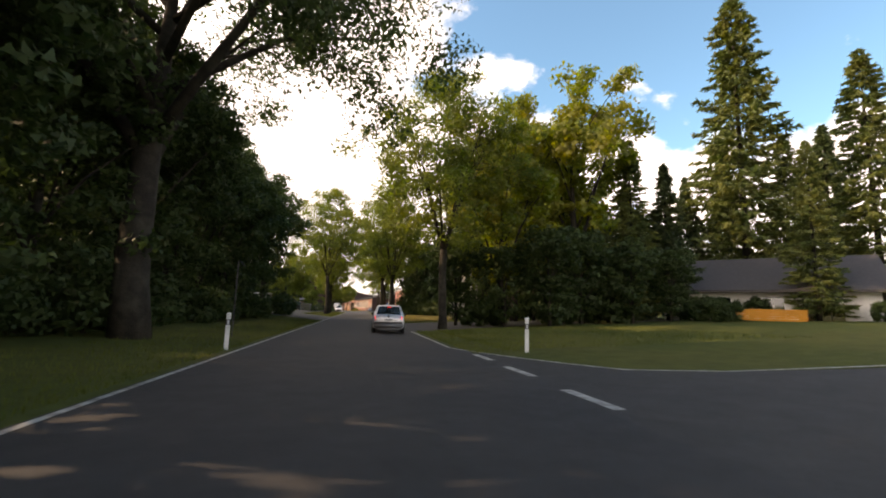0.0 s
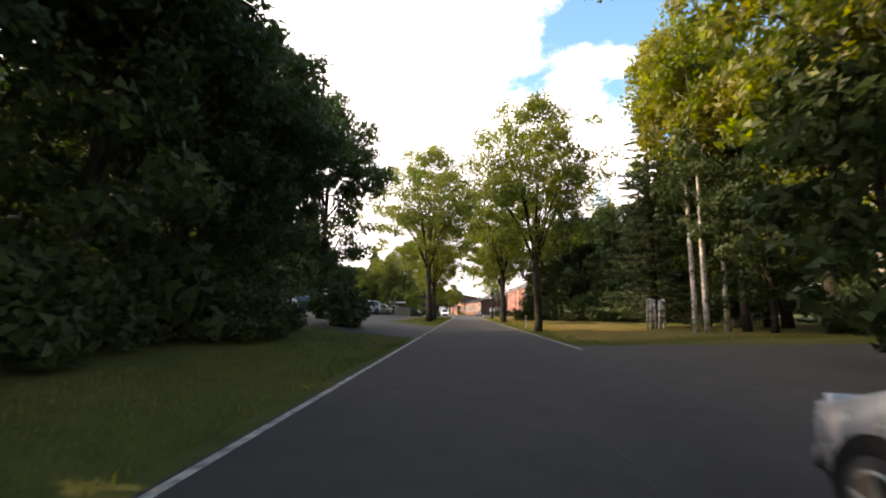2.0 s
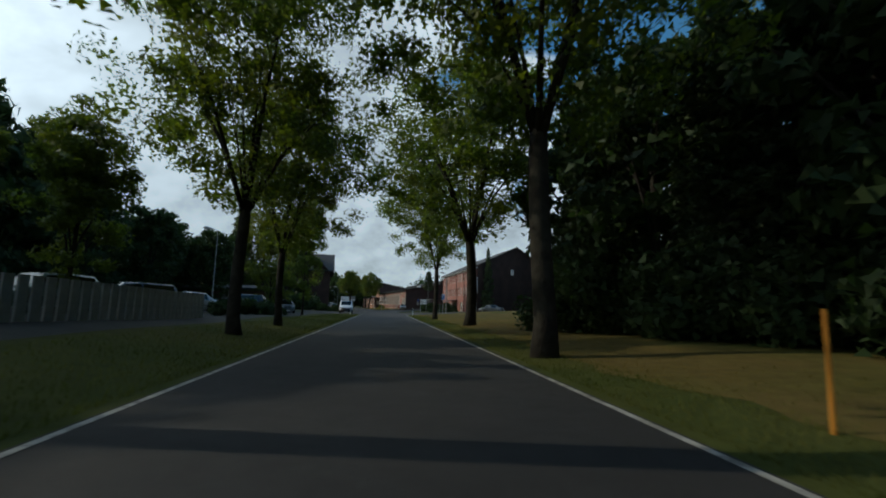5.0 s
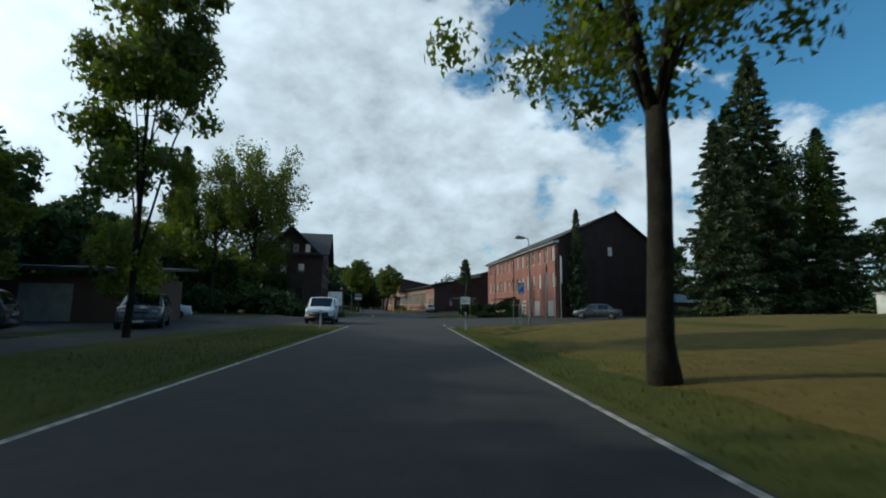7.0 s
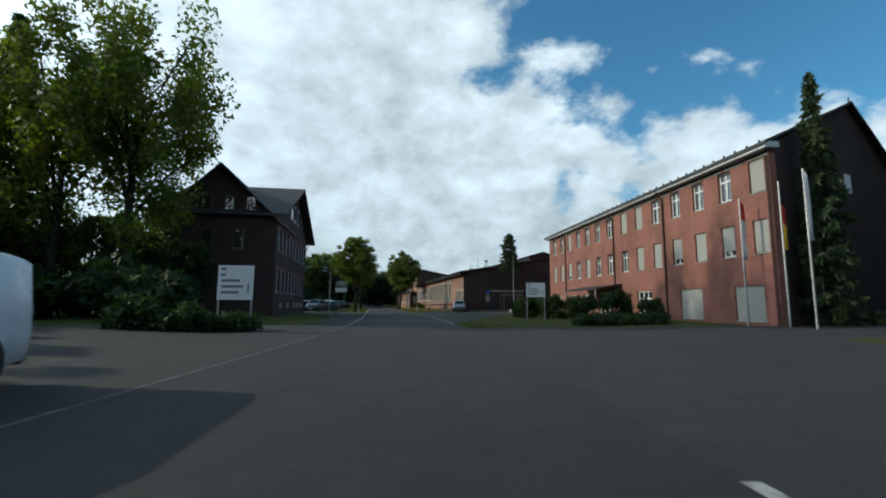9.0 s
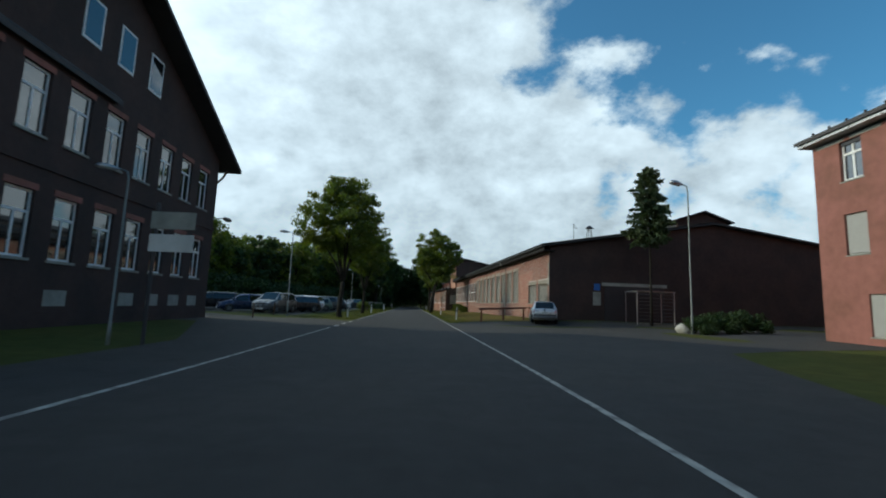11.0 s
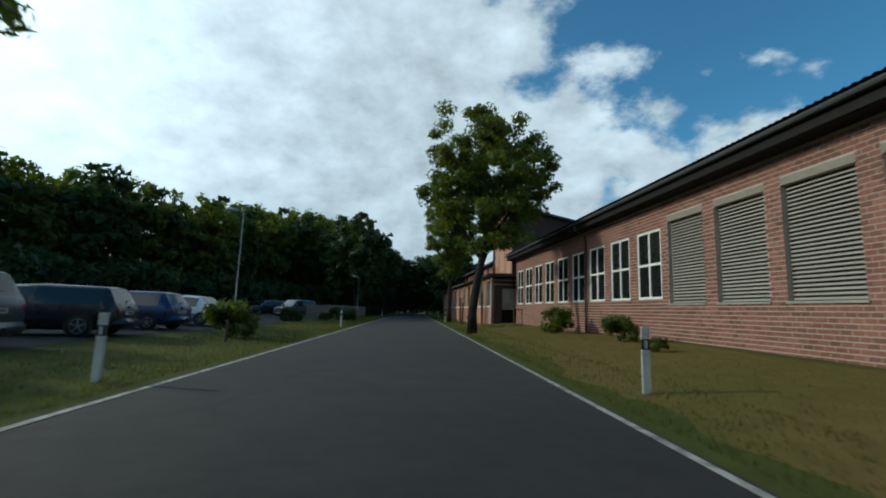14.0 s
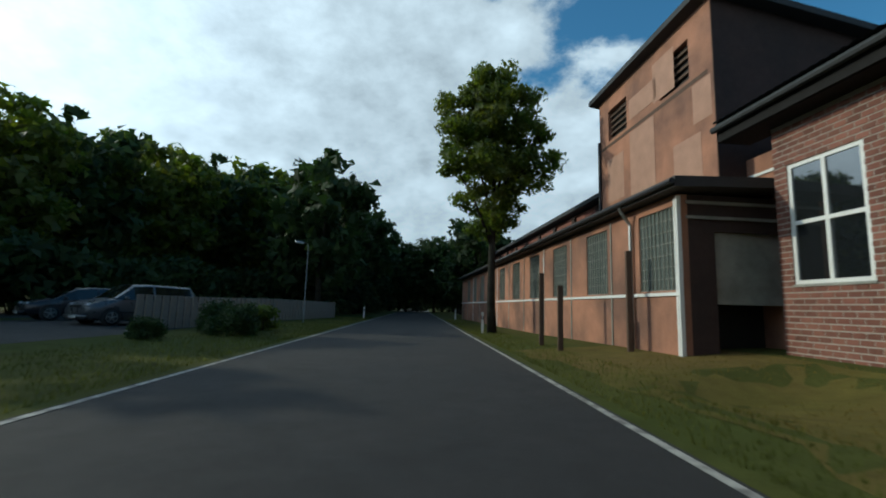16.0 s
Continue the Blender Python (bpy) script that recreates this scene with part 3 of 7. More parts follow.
# a sealed crack that wanders along the middle of the road
bm = bmesh.new()
prev = None
for i in range(44):
    y = -9 + i * 0.6
    x = 0.32 + 0.10 * math.sin(y * 0.6) + 0.05 * math.sin(y * 1.9)
    row = [bm.verts.new((x + s * 0.011, y, hgt(x, y) + 0.017)) for s in (-1, 1)]
    if prev:
        bm.faces.new((prev[0], prev[1], row[1], row[0]))
    prev = row
seam = part("seam", bm, M["gravel"], marks, "pale sealed crack")

# ---- trees ----
def leaf_cloud(rng, centres, radii, count, size, flat=1.0, tri=False):
    """Diamond leaves scattered in clumps: vertices and quads."""
    c = np.repeat(np.asarray(centres, float), count, 0)
    r = np.repeat(np.asarray(radii, float), count)
    n = len(c)
    d = rng.normal(size=(n, 3))
    d /= np.linalg.norm(d, axis=1, keepdims=True)
    rad = rng.random(n) ** 0.45
    p = c + d * (rad * r)[:, None] * np.array([1, 1, flat])
    u = rng.normal(size=(n, 3))
    u /= np.linalg.norm(u, axis=1, keepdims=True)
    w = np.cross(u, d + 0.01)
    w /= np.linalg.norm(w, axis=1, keepdims=True) + 1e-9
    s = size * (0.6 + 0.8 * rng.random(n))[:, None]
    if tri:
        return np.stack([p - u * s * 0.7 - w * s * 0.55, p - u * s * 0.5 + w * s * 0.6, p + u * s * 0.95], 1).reshape(-1, 3), np.arange(3 * n).reshape(-1, 3)
    v = np.stack([p - u * s, p + w * s * 0.55, p + u * s, p - w * s * 0.55], 1).reshape(-1, 3)
    return v, np.arange(4 * n).reshape(-1, 4)


def deciduous(name, seed, h, crown_r, trunk_r, base, leaves, size, leaf, bark, label, forks=6, lean=(0, 0), clumps=70, low=0.0, droop=0.0, group="", ragged=0.35, fill=1.0, split=0.0, tri=False, tight=1.0):
    """A broadleaf tree: tapered trunk that forks into limbs and twigs, and a crown of leaf clumps at their ends."""
    rng = np.random.default_rng(seed)
    root = thing(name, pose(0, 0, 0), label, "tree", group)
    bm = bmesh.new()
    top = Vector((lean[0] * h, lean[1] * h, split or h * 0.62))
    stem = [Vector((0, 0, -0.3))]
    for i in range(1, 8):
        f = i / 7
        stem.append(Vector((top.x * f ** 1.4 + 0.10 * trunk_r * 4 * math.sin(3 * f + seed), top.y * f ** 1.4 + 0.1 * trunk_r * 4 * math.cos(2.5 * f + seed), top.z * f)))
    tube(bm, stem, [trunk_r * k for k in ((1.3, 1.02, 0.94, 0.87, 0.76, 0.62, 0.46, 0.28) if not split else (1.4, 1.02, 0.97, 0.95, 0.93, 0.92, 0.92, 0.8))], 10)
    cz, rz = (base + h) / 2, (h - base) / 2
    centres, radii = [], []
    ends = []
    for k in range(forks):
        f = 0.42 + 0.55 * k / max(1, forks - 1) if base > 2 else 0.25 + 0.7 * k / max(1, forks - 1)
        z0 = max(base * 0.85, top.z * f) if not split else split * (0.86 + 0.12 * f)
        i = min(6, int(z0 / top.z * 7))
        s = stem[i].lerp(stem[i + 1], z0 / top.z * 7 - i)
        az = k * 2.4 + rng.random() * 0.9
        out = crown_r * (0.72 + 0.25 * rng.random()) * (1 - 0.25 * k / forks) * (0.62 if split else 1)
        e = Vector((math.cos(az) * out + top.x * 0.5, math.sin(az) * out + top.y * 0.5, min(h * 0.93, z0 + (0.35 + 0.4 * rng.random()) * (h - z0))))
        mid = s.lerp(e, 0.45) + Vector((0, 0, 0.10 * (e - s).length))
        r0 = trunk_r * (0.5 - 0.28 * k / forks) if not split else trunk_r * ((0.62 if forks < 11 else 0.46) - 0.28 * k / forks)
        tube(bm, [s, s.lerp(mid, 0.5) + Vector((0, 0, 0.05)), mid, mid.lerp(e, 0.55), e], [r0, r0 * 0.8, r0 * 0.6, r0 * 0.38, r0 * 0.12], 6)
        ends.append(e)
        centres.append(e)
        for q in range(4):
            m0 = mid.lerp(e, 0.15 + 0.22 * q)
            d = Vector(rng.normal(size=3)).normalized()
            d.z = abs(d.z) * 0.7 - droop
            t1 = m0 + d * crown_r * (0.28 + 0.25 * rng.random())
            reach = math.hypot(t1.x - top.x * 0.6, t1.y - top.y * 0.6) / (crown_r * 0.92)
            if reach > 1:
                t1 = Vector((top.x * 0.6 + (t1.x - top.x * 0.6) / reach, top.y * 0.6 + (t1.y - top.y * 0.6) / reach, t1.z))
            tube(bm, [m0, m0.lerp(t1, 0.5) + Vector((0, 0, 0.06)), t1], [r0 * 0.32, r0 * 0.2, r0 * 0.05], 4 if not tri else 3, False)
            centres.append(t1)
    part("trunk", bm, bark, root, "", True)
    # further clumps fill the crown's shell with an uneven outline
    while len(centres) < clumps:
        d = rng.normal(size=3)
        d /= np.linalg.norm(d)
        f = (0.35 + 0.6 * rng.random() ** 0.6) * fill
        bulge = 1 + ragged * math.sin(3.1 * math.atan2(d[1], d[0]) + seed) * 0.5 + ragged * (rng.random() - 0.5)
        bulge = min(bulge, 1.1)
        taper = 1.0 - 0.35 * max(0, d[2])
        p = Vector((d[0] * crown_r * f * bulge * taper + top.x * 0.7, d[1] * crown_r * f * bulge * taper + top.y * 0.7, cz + d[2] * rz * f * 1.02))
        if p.z < low:
            continue
        centres.append(p)
    cs = np.array([tuple(c) for c in centres])
    if droop:
        cs[:, 2] -= droop * 0.5 * rng.random(len(cs)) * (rng.random(len(cs)) > 0.35)
    radii = crown_r * (0.17 + 0.14 * rng.random(len(cs))) * tight
    v, f = leaf_cloud(rng, cs, radii, max(6, leaves // len(cs)), size, 0.7 if not droop else 1.5, tri)
    crown = from_np("crown", v, f, leaf)
    crown.parent = root
    return root


def conifer(name, seed, h, r, trunk_r, sprays, leaf, label, group="", base=0.05, shape=0.85, big=1.0):
    """A spruce: straight trunk, uneven boughs that droop and lift at their ends, each hung with sprays of needles."""
    rng = np.random.default_rng(seed)
    root = thing(name, pose(0, 0, 0), label, "tree", group)
    bm = bmesh.new()
    tube(bm, [(0, 0, -0.3), (0, 0, h * 0.3), (0, 0, h * 0.7), (0, 0, h * 0.99)], [trunk_r * 1.2, trunk_r * 0.8, trunk_r * 0.4, 0.02], 8)
    P, U, Wd, S = [], [], [], []
    boughs = int(h * 15)
    nq = max(3, sprays // boughs)
    for i in range(boughs):
        f = (i + rng.random()) / boughs
        z = h * (base + (0.985 - base) * f)
        az = i * 2.39996 + rng.normal() * 0.4
        lobes = 1 + 0.16 * math.sin(3 * az + seed) + 0.12 * math.sin(z * 2.1 + 2 * az)
        l = (r * (1 - f) ** shape * lobes + 0.10) * (0.7 + 0.45 * rng.random())
        d = np.array([math.cos(az), math.sin(az), 0])
        side = np.array([-d[1], d[0], 0])
        if i % 4 == 0 and l > 0.7:
            tube(bm, [(0, 0, z), (d[0] * l * 0.5, d[1] * l * 0.5, z - 0.10 * l), (d[0] * l * 0.95, d[1] * l * 0.95, z - 0.12 * l)], [0.035, 0.025, 0.006], 3, False)
        n = max(3, int(nq * (0.4 + 1.2 * l / r)))
        t = 0.15 + 0.85 * rng.random(n) ** 0.6
        sp = (rng.random(n) - 0.5) * l * 0.55 * (1.15 - t)
        p = d * (t * l)[:, None] + side * sp[:, None]
        p[:, 2] += z - 0.30 * l * t + 0.18 * l * t * t - np.abs(sp) * 0.2 - 0.12 * rng.random(n) * big
        u = d * 0.55 + side * np.sign(sp)[:, None] * 0.45 + rng.normal(size=(n, 3)) * 0.35
        u[:, 2] -= 0.55 * rng.random(n)
        u /= np.linalg.norm(u, axis=1, keepdims=True)
        w = np.cross(u, rng.normal(size=(n, 3)))
        w /= np.linalg.norm(w, axis=1, keepdims=True) + 1e-9
        P.append(p); U.append(u); Wd.append(w)
        S.append((0.16 + 0.2 * rng.random(n)) * big)
    P, U, Wd, S = np.concatenate(P), np.concatenate(U), np.concatenate(Wd), np.concatenate(S)[:, None]
    part("trunk", bm, M["bark"], root, "", True)
    v = np.stack([P - U * S * 0.5 - Wd * S * 0.36, P - U * S * 0.35 + Wd * S * 0.36, P + U * S * 1.25], 1).reshape(-1, 3)
    crown = from_np("crown", v, np.arange(len(v)).reshape(-1, 3), leaf)
    crown.parent = root
    return root


def shrub(name, seed, w, h, leaves, size, leaf, label, group=""):
    rng = np.random.default_rng(seed)
    root = thing(name, pose(0, 0, 0), label, "bush", group)
    cs = []
    for k in range(9):
        az, o = k * 2.4, w * 0.42 * rng.random()
        e = Vector((math.cos(az) * o, math.sin(az) * o, h * (0.45 + 0.45 * rng.random())))
        if k < 4:
            part("stem", tube(bmesh.new(), [(0.04 * math.cos(az), 0.04 * math.sin(az), -0.05), e * 0.5 + Vector((0, 0, 0.05)), e], [0.025, 0.018, 0.006], 5, False), M["bark"], root)
        cs.append(e)
    for k in range(16):
        az, o = rng.random() * math.tau, w * 0.48 * math.sqrt(rng.random())
        cs.append(Vector((math.cos(az) * o, math.sin(az) * o, h * (0.12 + 0.8 * rng.random() * (1 - (o / w) ** 2)))))
    v, f = leaf_cloud(rng, [tuple(c) for c in cs], np.full(len(cs), 0.2 * w), leaves // len(cs), size, 1.0, True)
    v[:, 2] = np.maximum(v[:, 2], 0.0)
    from_np("foliage", v, f, leaf).parent = root
    return root


placed = set()


def put(proto, x, y, rot=0, s=1.0, sz=None, z=None, label="", group=""):
    """Stands a prototype, or from the second time on a copy of it, at x, y."""
    m = Matrix.LocRotScale((x, y, hgt(x, y) if z is None else z), Euler((0, 0, radians(rot))), (s, s, sz or s))
    if proto.name in placed:
        ob = copy_thing(proto, pose(0, 0, 0))
    else:
        placed.add(proto.name)
        ob = proto
    ob.matrix_basis = m
    if label or group:
        tagged(ob, label, group=group)
    return ob


def putr(proto, d, s, *more, **kw):
    """As put(), at a place along the road."""
    x, y, _ = at_road(d, s)
    return put(proto, x, y, *more, **kw)


oak = deciduous("roadside_tree", 3, 17, 6.4, 0.25, 4.6, 30000, 0.12, M["leaf"], M["bark"], "tall broadleaf roadside tree with dark trunk", 12, clumps=230, tight=0.6, ragged=0.6, split=5.0, tri=True)
old_oak = deciduous("roadside_tree", 4, 19, 10.5, 0.46, 6.0, 50000, 0.13, M["leaf_dark"], M["bark"], "old roadside tree with limbs over the road", 13, clumps=120, tight=0.75, ragged=0.5, tri=True)
maple = deciduous("maple_tree", 5, 14, 3.0, 0.2, 4.4, 30000, 0.13, M["leaf"], M["bark"], "narrow maple on a grass verge", 10, clumps=300, ragged=0.6, tight=0.75, tri=True)
maple_fork = deciduous("maple_tree", 17, 11.8, 4.2, 0.21, 4.2, 38000, 0.115, M["leaf"], M["bark"], "maple with a forked trunk on a grass verge", 8, clumps=330, split=2.9, ragged=0.7, tight=0.56, tri=True)
lean_tree = deciduous("maple_tree", 11, 14.6, 4.3, 0.26, 4.5, 46000, 0.125, M["leaf"], M["bark"], "leaning maple in front of a brick hall", 10, lean=(0.11, 0.07), clumps=300, tight=0.6, ragged=0.7, tri=True)
wood_a = deciduous("forest_tree", 21, 16, 5.0, 0.28, 1.0, 2900, 0.48, M["leaf_dark"], M["bark"], "dark broadleaf tree at the edge of a wood", 6, clumps=95, low=0.5, tri=True)
wood_n = deciduous("forest_tree", 23, 15, 4.4, 0.22, 0.8, 5400, 0.31, M["leaf_dark"], M["bark"], "dark broadleaf tree at the roadside edge of a wood", 9, clumps=110, low=0.4, ragged=0.6, tri=True)
wood_b = deciduous("forest_tree", 22, 14, 4.6, 0.24, 0.8, 2700, 0.48, M["leaf_dark"], M["bark"], "dense dark broadleaf tree in a wood", 6, clumps=90, low=0.4, tri=True)
# lighter leaf than the other wood trees, in place of haze over them
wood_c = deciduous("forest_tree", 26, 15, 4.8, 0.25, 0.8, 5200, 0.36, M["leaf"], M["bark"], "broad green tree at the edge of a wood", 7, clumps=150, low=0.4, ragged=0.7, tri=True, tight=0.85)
wood_f = deciduous("forest_tree", 24, 14, 4.2, 0.2, 0.6, 15500, 0.15, M["leaf_dark"], M["bark"], "dark leafy tree at the roadside edge of a wood", 9, clumps=112, low=0.3, ragged=0.7, tri=True, tight=0.84)
gold_a = deciduous("forest_tree", 31, 15, 4.0, 0.22, 2.0, 13000, 0.165, M["leaf_gold_lit"], M["bark"], "yellow-green broadleaf tree with leaves coloured as sunlit", 9, clumps=95, low=0.8, tri=True, tight=0.85, ragged=0.5)
gold_b = deciduous("forest_tree", 32, 12, 4.0, 0.2, 0.8, 15000, 0.145, M["leaf"], M["bark"], "sunlit green broadleaf tree", 9, clumps=90, low=0.5, tri=True, tight=0.85)
birch_t = deciduous("birch_tree", 41, 20, 3.0, 0.13, 11.0, 10000, 0.14, M["leaf_gold_lit"], M["birch"], "birch with white bark and hanging twigs", 7, clumps=70, droop=1.2, tri=True)
birch_w = deciduous("birch_tree", 43, 15, 4.0, 0.2, 2.6, 18000, 0.13, M["leaf"], M["bark"], "broad weeping birch against the light", 9, clumps=75, droop=1.5, tri=True, tight=0.9, ragged=0.5)
slim = deciduous("young_tree", 45, 10, 2.0, 0.1, 1.0, 16000, 0.11, M["leaf"], M["bark"], "slim young tree at a car park", 9, clumps=110, low=0.6, tri=True, tight=1.25)
spruce_a = conifer("spruce", 51, 20, 3.4, 0.26, 10000, M["needle"], "tall green spruce with hanging boughs")
spruce_n = conifer("spruce", 57, 20, 3.4, 0.26, 20000, M["needle"], "tall dark spruce beside a driveway", big=0.62)
spruce_b = conifer("spruce", 52, 15, 2.8, 0.2, 9000, M["needle"], "green spruce with drooping branches", big=1.15)
# sunlit look comes from the brighter needle colour
spruce_c = conifer("spruce", 54, 27, 4.4, 0.3, 18000, M["needle_lit"], "tall broad spruce with needles coloured as sunlit", shape=0.55, big=1.15)
spruce_s = conifer("spruce", 53, 9, 1.9, 0.13, 7000, M["needle"], "small slender spruce with dense needles", big=0.8)
spruce_d = conifer("spruce", 56, 20, 4.2, 0.26, 13000, M["needle"], "broad dark spruce with hanging boughs", shape=0.72, big=1.2)
pine_t = conifer("pine_tree", 55, 11, 1.9, 0.12, 6000, M["needle"], "slender pine with a bare lower trunk", base=0.52, shape=0.4, big=0.9)

# wood along the left of the road at the start
rng = np.random.default_rng(7)
for i in range(24):
    y = -24 + i * 2.2
    x = -8.6 - 1.2 * (i % 2) - 0.8 * rng.random() - max(0, y - 16) * 0.10
    put(wood_f if -9 < y < 30 else wood_n, x, y, rng.random() * 360, 0.74 + 0.2 * rng.random() + (0.1 if y < -2 else 0), group="wood at the left of the road")
for i in range(11):
    put((wood_a, wood_b)[i % 2], -15.5 - 5 * rng.random(), -26 + i * 5.0, rng.random() * 360, 0.5 + 0.15 * rng.random(), group="wood at the left of the road")
put(wood_f, -10.4, 36.0, 30, 1.12)
put(wood_n, -14.5, 32, 130, 1.05)
put(wood_f, -12.3, 28, 230, 1.1)
put(old_oak, -6.6, -1.2, 40, 1.0)
# trees on the right at the start
put(oak, 5.2, 11.0, 10, 1.0)
for x, y, k in ((7.0, 15.5, .5), (9.5, 11.8, .42), (12, 10.5, .5), (15.0, 12.0, .5), (18.5, 11.5, .45), (22.5, 12.8, .42), (13.5, 28.5, .7), (17.5, 23.5, .7), (21.5, 21, .7), (25, 20, .75)):
    put(wood_f if y > 20 else wood_n, x, y, 67 * x, k, k * .95, group="mixed wood at the right of the road")
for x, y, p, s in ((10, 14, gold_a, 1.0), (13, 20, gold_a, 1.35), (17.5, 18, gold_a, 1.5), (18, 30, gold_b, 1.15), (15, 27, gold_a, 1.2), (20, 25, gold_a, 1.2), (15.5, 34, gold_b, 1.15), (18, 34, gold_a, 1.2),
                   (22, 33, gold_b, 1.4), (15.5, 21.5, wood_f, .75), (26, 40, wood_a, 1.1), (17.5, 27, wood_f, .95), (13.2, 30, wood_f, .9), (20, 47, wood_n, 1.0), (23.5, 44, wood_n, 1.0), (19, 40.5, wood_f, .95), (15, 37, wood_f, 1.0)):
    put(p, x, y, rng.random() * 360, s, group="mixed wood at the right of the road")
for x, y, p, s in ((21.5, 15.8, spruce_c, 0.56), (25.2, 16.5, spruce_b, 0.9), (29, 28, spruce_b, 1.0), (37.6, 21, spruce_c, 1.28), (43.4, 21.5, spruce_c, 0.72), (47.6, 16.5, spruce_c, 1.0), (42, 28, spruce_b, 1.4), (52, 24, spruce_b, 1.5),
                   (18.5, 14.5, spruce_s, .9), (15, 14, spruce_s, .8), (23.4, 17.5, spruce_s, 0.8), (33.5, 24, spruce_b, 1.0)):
    put(p, x, y, rng.random() * 360, s)
for x, y, k in ((12.6, 39.2, .95), (15.8, 38.6, 1.0), (18.5, 36.5, .9)):
    put(spruce_n, x, y, 50 * x, k)
put(spruce_c, 33.4, 11.0, 40, 0.5, 0.52)
put(birch_t, 11.2, 31.0, 0, 1.0)
put(birch_t, 12.3, 32.0, 130, 0.95)
put(birch_t, 12.6, 30.6, 210, 0.92)
put(birch_t, 11.0, 29.5, 250, 0.9)
put(birch_t, 14.5, 24, 80, 0.9)
# tall dark belt behind the first lawn
for i in range(17):
    f = (i // 2) / 10
    x = 9.6 + 9.0 * f + 4.5 * (i % 2) + 1.2 * rng.random()
    y = 75 - 24 * f + 3.5 * (i % 2) + 1.2 * rng.random()
    p = (spruce_a, wood_n, spruce_b, wood_f, wood_n, spruce_a)[i % 6]
    put(p, x, y, rng.random() * 360, 0.8 * ((0.85, 1.0, 1.05, 1.0, 1.12, 0.8)[i % 6] + 0.15 * rng.random()), group="dark belt of trees behind the lawn")
for x, y, k in ((28, 67, .95), (33, 65, 1.0), (30, 73, 1.0), (37, 61, 1.05), (24.5, 71, .9), (29, 54, .95), (34, 50, 1.0)):
    put(wood_a, x, y, 61 * x, k, group="dark belt of trees behind the lawn")
put(birch_t, 15.0, 70, 20, 0.8)
put(birch_t, 17.5, 66, 120, 0.85)
# brightened leaf colour replaces the sun that the belt keeps off
put(gold_a, 24.8, 59.0, 30, 1.35, 1.4, label="tall bright green bushy tree at the lawn's edge")
# roadside trees beyond
put(oak, 3.95, 37.0, 70, 0.98)
put(oak, 4.25, 64.8, 20, 1.25, 1.25)
put(oak, 5.5, 81.8, 140, 1.4, 1.1)
put(oak, 4.75, 94.7, 200, 0.86, 0.93)
put(oak, -5.0, 58.5, 90, 1.3, 1.25)
put(oak, -5.2, 70.0, 300, 0.9)
put(oak, -5.3, 77.0, 10, 0.75)
put(wood_a, 13.0, 80, 0, 0.95)
put(spruce_b, 15.5, 84, 0, 0.95)
# left: behind the car park and beside the road
for i in range(34):
    put((wood_a, wood_b)[i % 2], -33 - (5 if i < 16 else 0) - 7 * rng.random() + max(0, (i - 22)) * 0.4, 30 + i * 3.4, rng.random() * 360, (1.15 if i < 16 else 1.05 if i < 23 else 0.48) + 0.25 * rng.random(), group="dark wood behind the car park")
for x, y, k in ((-20, 108, .7), (-23, 100, .75), (-24, 92, .7)):
    put(wood_n, x, y, 47 * y, k, group="trees beside the first car park")
put(slim, -8.8, 103.5, 0, 1.05, 1.5)
put(gold_b, -11.2, 99, 40, 0.5)
put(wood_n, -28, 112, 40, 0.85)
put(wood_n, -24, 114, 140, 0.72)
put(wood_n, -32, 115, 240, 0.9)
put(gold_b, -12.5, 110, 140, 0.5)
put(gold_b, -13, 66, 140, 0.6)
put(slim, -12, 72, 140, 0.9)
put(birch_w, -19.6, 146.5, 0, 1.6)
put(birch_w, -24.5, 147, 120, 1.45)
put(spruce_b, -29.6, 148.0, 0, 1.5)
for i in range(9):
    put(wood_b, -26 - 3 * rng.random() - i, 118 + 5 * i, 50 * i, 0.62 + 0.2 * rng.random(), group="trees behind the house")
for i in range(7):
    put(wood_n, -17 - 3.6 * i, 150 + 2 * (i % 2), 40 * i, 0.42 + 0.06 * (i % 3), group="trees behind the house")
# right: lawn and building
for x, y, p, s in ((33.0, 131, spruce_d, 0.95), (38.5, 136, spruce_d, 1.15), (43.2, 137.8, spruce_d, 1.5), (47.0, 139, birch_w, 1.6), (51, 137, spruce_d, 1.05), (30.0, 106, wood_n, 0.9), (34.5, 109, wood_n, 1.0), (34, 94, spruce_a, 1.0), (38, 99, wood_b, 1.1), (46, 100, wood_a, 1.1), (54, 112, wood_a, 1.0), (60, 122, spruce_b, 1.2)):
    put(p, x, y, rng.random() * 360, s, s * (1.13 if p is spruce_d else 1))
put(spruce_s, 19.6, 136.4, 0, 0.8, 1.4, label="slender spruce beside a brick gable")
putr(pine_t, 16.5, 176, 0, 0.72, 1.0)
# left: trees by the second car park and the wood behind it
putr(maple_fork, -4.75, 181.9, 0, 0.86, 0.94)
putr(maple_fork, -4.6, 196.4, 300, 0.78, 0.85)
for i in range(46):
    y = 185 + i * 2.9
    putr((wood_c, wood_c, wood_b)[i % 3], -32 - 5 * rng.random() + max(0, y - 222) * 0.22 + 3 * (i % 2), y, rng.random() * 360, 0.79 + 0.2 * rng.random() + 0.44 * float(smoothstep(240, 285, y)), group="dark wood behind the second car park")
putr(lean_tree, 3.75, 217.3, 8, 0.93)
putr(maple, 4.4, 240.6, 60, 1.0)
for i in range(14):
    putr((wood_a, wood_b, spruce_b)[i % 3], -9 - 2 * rng.random() + 1.5 * i, 310 + 4 * rng.random(), rng.random() * 360, 0.9 + 0.2 * rng.random(), group="trees where the road turns")
